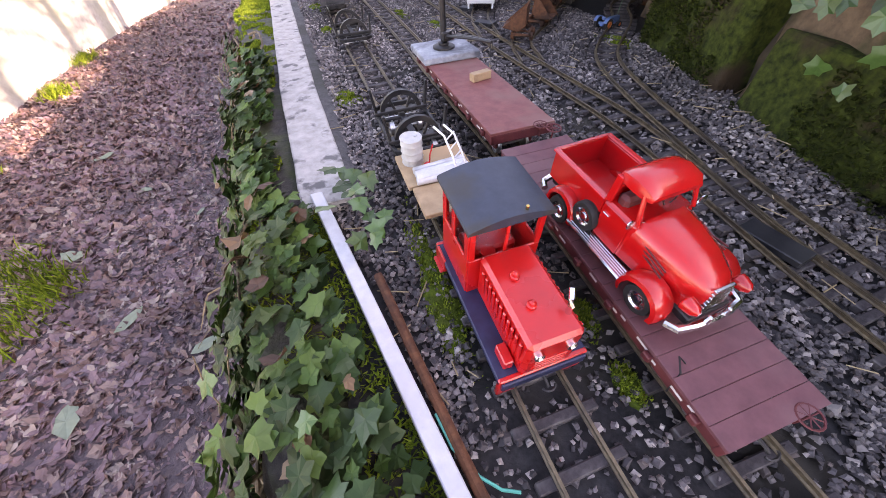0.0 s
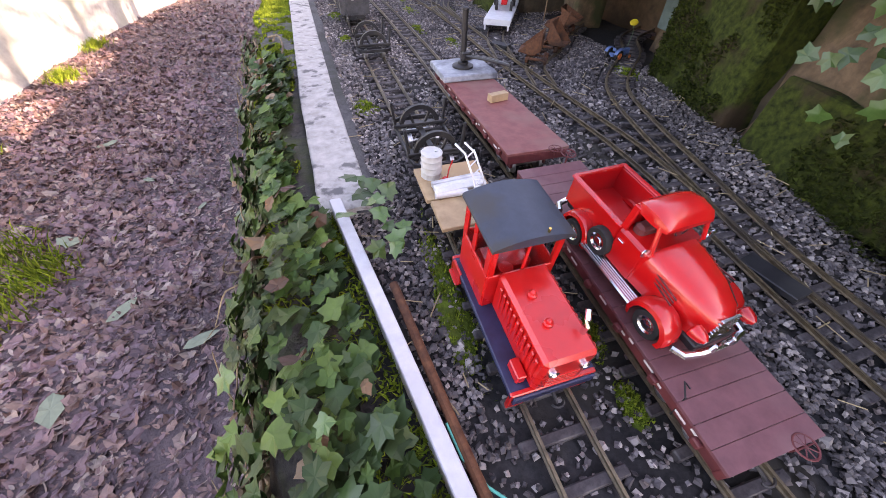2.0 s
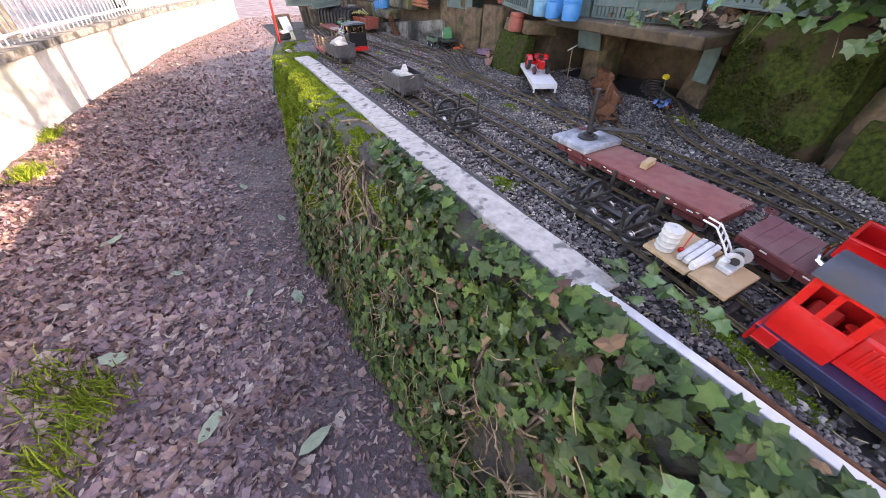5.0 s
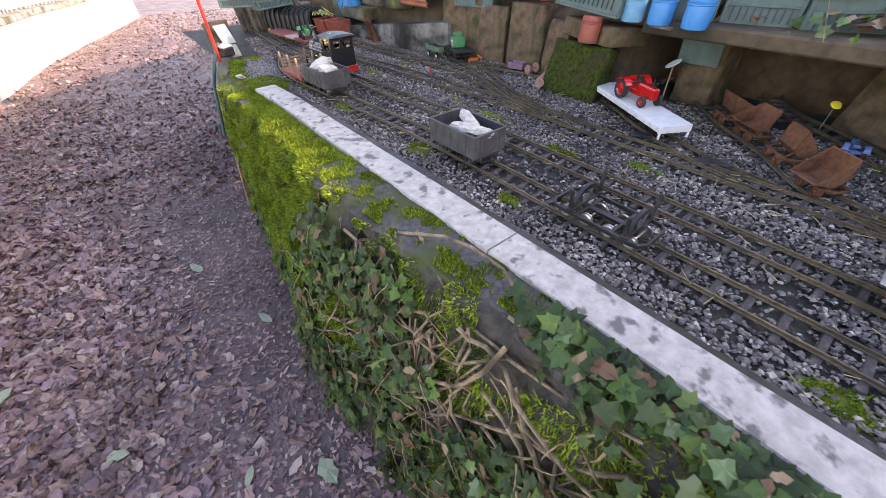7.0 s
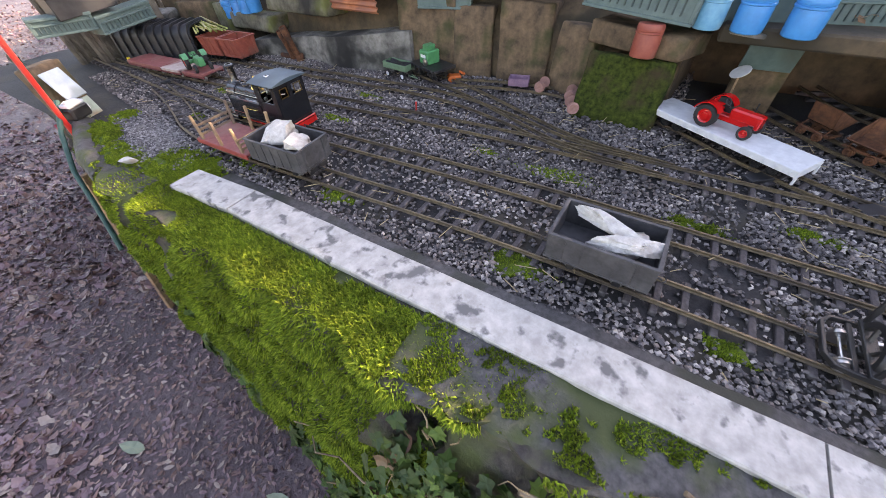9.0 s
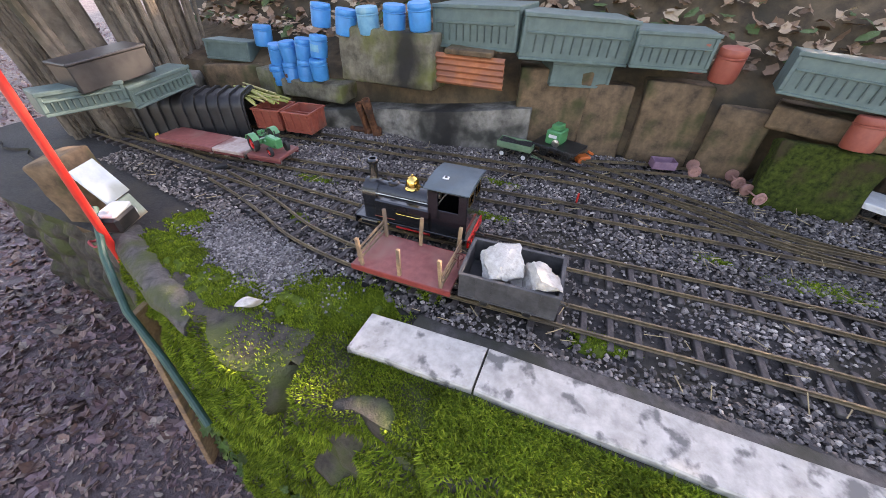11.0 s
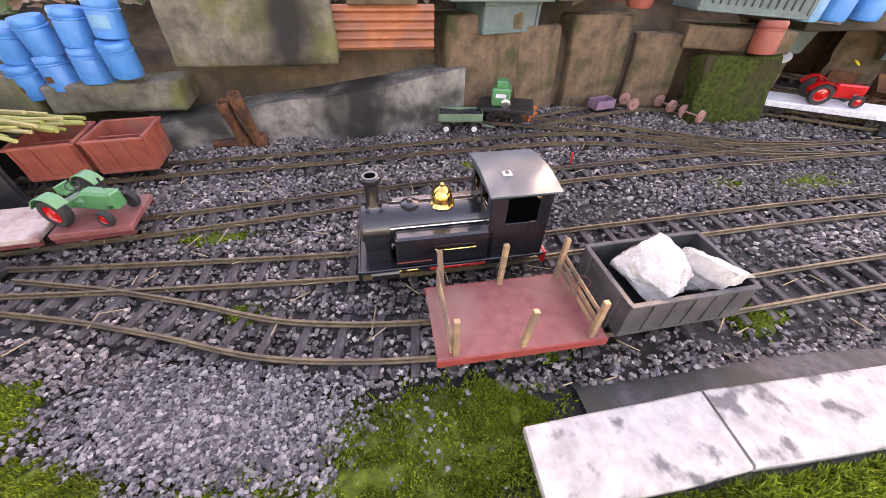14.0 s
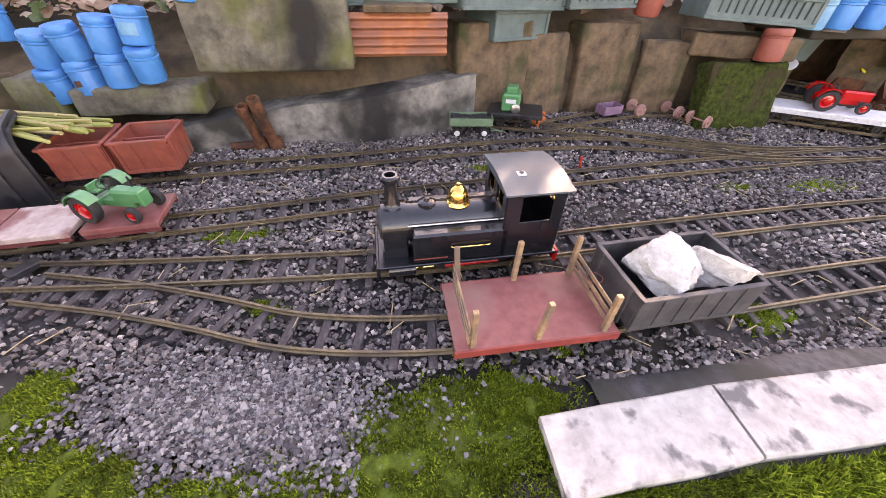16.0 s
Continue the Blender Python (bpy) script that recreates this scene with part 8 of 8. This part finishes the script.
# ivy stems
for k in range(120):
    y, f = r.uniform(-1.45, 0.25), r.uniform(0.75, 1.0)
    pts = []
    dy, df = r.uniform(-0.03, 0.03), -r.uniform(0.02, 0.06)
    for _ in range(14):
        p = wall_point(y, max(0.05, min(1, f)))
        pts.append(p + Vector((-0.012 - 0.012 * r.random(), 0, 0.008)))
        y += dy + r.uniform(-0.012, 0.012)
        f += df + r.uniform(-0.015, 0.02)
        dy = max(-0.05, min(0.05, dy + r.uniform(-0.015, 0.015)))
    bm = B()
    tube(bm, pts, r.uniform(0.0018, 0.004), 6, r1=0.0012)
    part("stem", bm, M_STEM, ivy)
# the bare root that loops over the edge
for pts, rad in (([(-0.165, 0.32, -0.03), (-0.16, 0.22, -0.025), (-0.13, 0.14, 0.03), (-0.10, 0.06, 0.055), (-0.085, -0.02, 0.06), (-0.09, -0.09, 0.045), (-0.13, -0.12, -0.01), (-0.16, -0.12, -0.06)], 0.0032), ([(-0.11, 0.11, 0.04), (-0.13, 0.04, 0.02), (-0.15, -0.05, 0.0), (-0.14, -0.2, 0.0), (-0.13, -0.35, -0.01), (-0.15, -0.5, -0.05)], 0.003), ([(-0.12, -0.1, 0.03), (-0.11, -0.25, 0.035), (-0.12, -0.42, 0.02), (-0.10, -0.6, 0.03), (-0.09, -0.75, 0.02)], 0.0035)):
    bm = B()
    tube(bm, [(x, y, z) for x, y, z in [tuple(Vector(pts[int(k)]).lerp(Vector(pts[min(int(k) + 1, len(pts) - 1)]), k - int(k)) + noise.noise_vector(Vector((k * 2, rad * 900, 0))) * 0.006) for k in [q * (len(pts) - 1) / 30 for q in range(31)]]], rad, 8, r1=rad * 0.6)
    part("root", bm, M_STEM, ivy, "bare pale ivy root")
# thin dry tendrils hanging through the ivy
bm = B()
for _ in range(340):
    y, f = r.uniform(-1.5, 0.42), r.uniform(0.35, 1.0)
    p = wall_point(y, f) + Vector((-0.02 - 0.03 * r.random(), 0, 0.01))
    pts = [p]
    d = Vector((r.gauss(-0.1, 0.25), r.gauss(0, 0.6), r.gauss(-0.5, 0.6)))
    for _ in range(5):
        d += Vector((r.gauss(0, 0.25), r.gauss(0, 0.35), r.gauss(-0.12, 0.3)))
        p = p + d.normalized() * r.uniform(0.006, 0.018)
        pts.append(p)
    tube(bm, pts, r.uniform(0.0007, 0.0017), 4, r1=0.0005)
single("dry_tendrils", bm, mat("dry_tendril", (0.17, 0.115, 0.06), (0.36, 0.27, 0.16), 60, 0.75, 0.2, c3=(0.09, 0.06, 0.035), s3=12), "dry brown tendrils hanging through the ivy", "stems", kind="stuff")
# ivy trailing from the bank on the right
hang = []
for cx, cy, cz, n in ((0.585, -0.88, 0.200, 16), (0.585, -0.93, 0.150, 9), (0.60, -0.70, 0.290, 22), (0.59, -0.84, 0.270, 22), (0.63, -0.50, 0.300, 16), (0.67, -0.19, 0.235, 4), (0.68, -0.13, 0.21, 3), (0.57, -1.02, 0.24, 24)):
    for _ in range(n):
        hang.append((Vector((cx + r.gauss(0, 0.02), cy + r.gauss(0, 0.055), cz + r.gauss(0, 0.022))), Vector((-1, r.gauss(-0.3, 0.5), r.gauss(0.4, 0.4))).normalized()))
bank_ivy = thing("ivy", "ivy trailing down over the mossy slabs", "ivy", kind="structure")
for p, n in hang:
    ob = new("leaf", leaf_meshes[r.randrange(6)])
    ob.parent = bank_ivy
    s = r.uniform(0.5, 1.0)
    ob.matrix_world = Matrix.Translation(p) @ n.to_track_quat("Z", "X").to_matrix().to_4x4() @ pose(0, 0, 0, 0, 0, r.uniform(0, 360)) @ Matrix.Diagonal((s, s, s, 1))
for k in range(9):
    y = -0.05 - 0.12 * k
    bm = B()
    tube(bm, [(0.78, y, 0.36), (0.71, y - 0.03, 0.335), (0.64, y - 0.06, 0.30), (0.59, y - 0.08 + r.uniform(-0.03, 0.03), 0.24)], 0.0011, 6, r1=0.0006)
    part("stem", bm, M_STEM, bank_ivy)
# ivy mass above the view, added over the slabs to keep skylight off them
over = []
for _ in range(9000):
    y = r.uniform(-1.85, -0.50)
    a = r.uniform(0, 1)
    c = Vector((0.62 + 0.55 * a, y, 0.36 + 0.20 * math.sin(math.pi * min(1, a * 1.3)) + 0.04 * noise.noise(Vector((a * 6, y * 6, 2)))))
    over.append((c + Vector((r.gauss(0, 0.03), 0, r.uniform(-0.05, 0.02))), Vector((-0.6 + a, r.gauss(0, 0.4), 0.9)).normalized()))
ob = leaf_soup("ivy_shade_hedge", over, IVY, M_IVY, 44, 0.034, 0.35)
ob.parent = bank_ivy
ob["kind"] = "stuff"
# ivy by the white board and the grass tuft
board_ivy = [(Vector((0.018 + r.gauss(0, 0.018), -0.755 + r.gauss(0, 0.045), 0.055 + r.uniform(0, 0.02))), Vector((r.gauss(0, 0.4), r.gauss(0, 0.4), 1)).normalized()) for _ in range(16)]
for p, n in board_ivy:
    ob = new("leaf", leaf_meshes[r.randrange(6)])
    ob.parent = ivy
    s = r.uniform(0.45, 0.8)
    ob.matrix_world = Matrix.Translation(p) @ n.to_track_quat("Z", "X").to_matrix().to_4x4() @ pose(0, 0, 0, 0, 0, r.uniform(0, 360)) @ Matrix.Diagonal((s, s, s, 1))
vs, fs = [], []
for gx, gy, gn in ((-0.98, 0.02, 260), (-1.05, -0.12, 160), (-1.12, 0.15, 120), (-1.55, 1.9, 300), (-1.6, 2.6, 300), (-1.55, 0.9, 260)):
    for _ in range(gn):
        b = Vector((gx + r.gauss(0, 0.04), gy + r.gauss(0, 0.06), path_height(gx, gy)))
        d = Vector((r.gauss(0, 0.5), r.gauss(0, 0.5), 1)).normalized() * r.uniform(0.03, 0.09)
        u = d.orthogonal().normalized() * 0.0022
        k = len(vs)
        vs += [b - u, b + u, b + d * 0.6 + u * 0.7, b + d + Vector((d.x, d.y, -0.2 * d.length)) * 0.3, b + d * 0.6 - u * 0.7]
        fs.append((k, k + 1, k + 2, k + 3, k + 4))
ob = soup("grass_tufts", vs, fs, M_BLADE)
tagged(ob, "tufts of green grass growing through the leaves", "grass", kind="stuff")
# yellow dandelion by the slab
t = thing("dandelion", "small yellow dandelion at the foot of the slabs", "flower", pose(0.827, -0.192, g(0.827, -0.192)))
bm = B()
tube(bm, [(0, 0, 0), (0.004, 0, 0.03), (-0.004, 0, 0.055)], 0.0012, 6)
part("stalk", bm, M_GREENDULL, t)
bm = B()
lathe(bm, [(0.003, 0), (0.011, 0.003), (0.009, 0.006), (0.004, 0.007)], (-0.004, 0, 0.055), 14, rot=(20, -25, 0))
part("bloom", bm, mat("yellow_petals", (0.65, 0.48, 0.02), (0.75, 0.58, 0.04), 200, 0.6, 0.4), t)
# stone lying in the moss, and bits of slate
bm = B()
simple_rock(bm, (0, 0, 0), (0.022, 0.013, 0.007), 4)
single("pale_stone", bm, M_ROCK, "pale flat stone lying in the moss", "stone", pose(-0.065, 1.218, g(-0.065, 1.218) + 0.006))

# ---- sleepers ----
sleeper_homes.sort(key=lambda q: (q[4] not in ("main", "second"), abs(q[2] - 0.2)))
for track, x, y, a, key in sleeper_homes:
    ob = new("sleeper", sleeper_mesh)
    ob.parent = track
    ob.matrix_world = pose(x, y, g(x, y) - 0.0025, 0, 0, a)
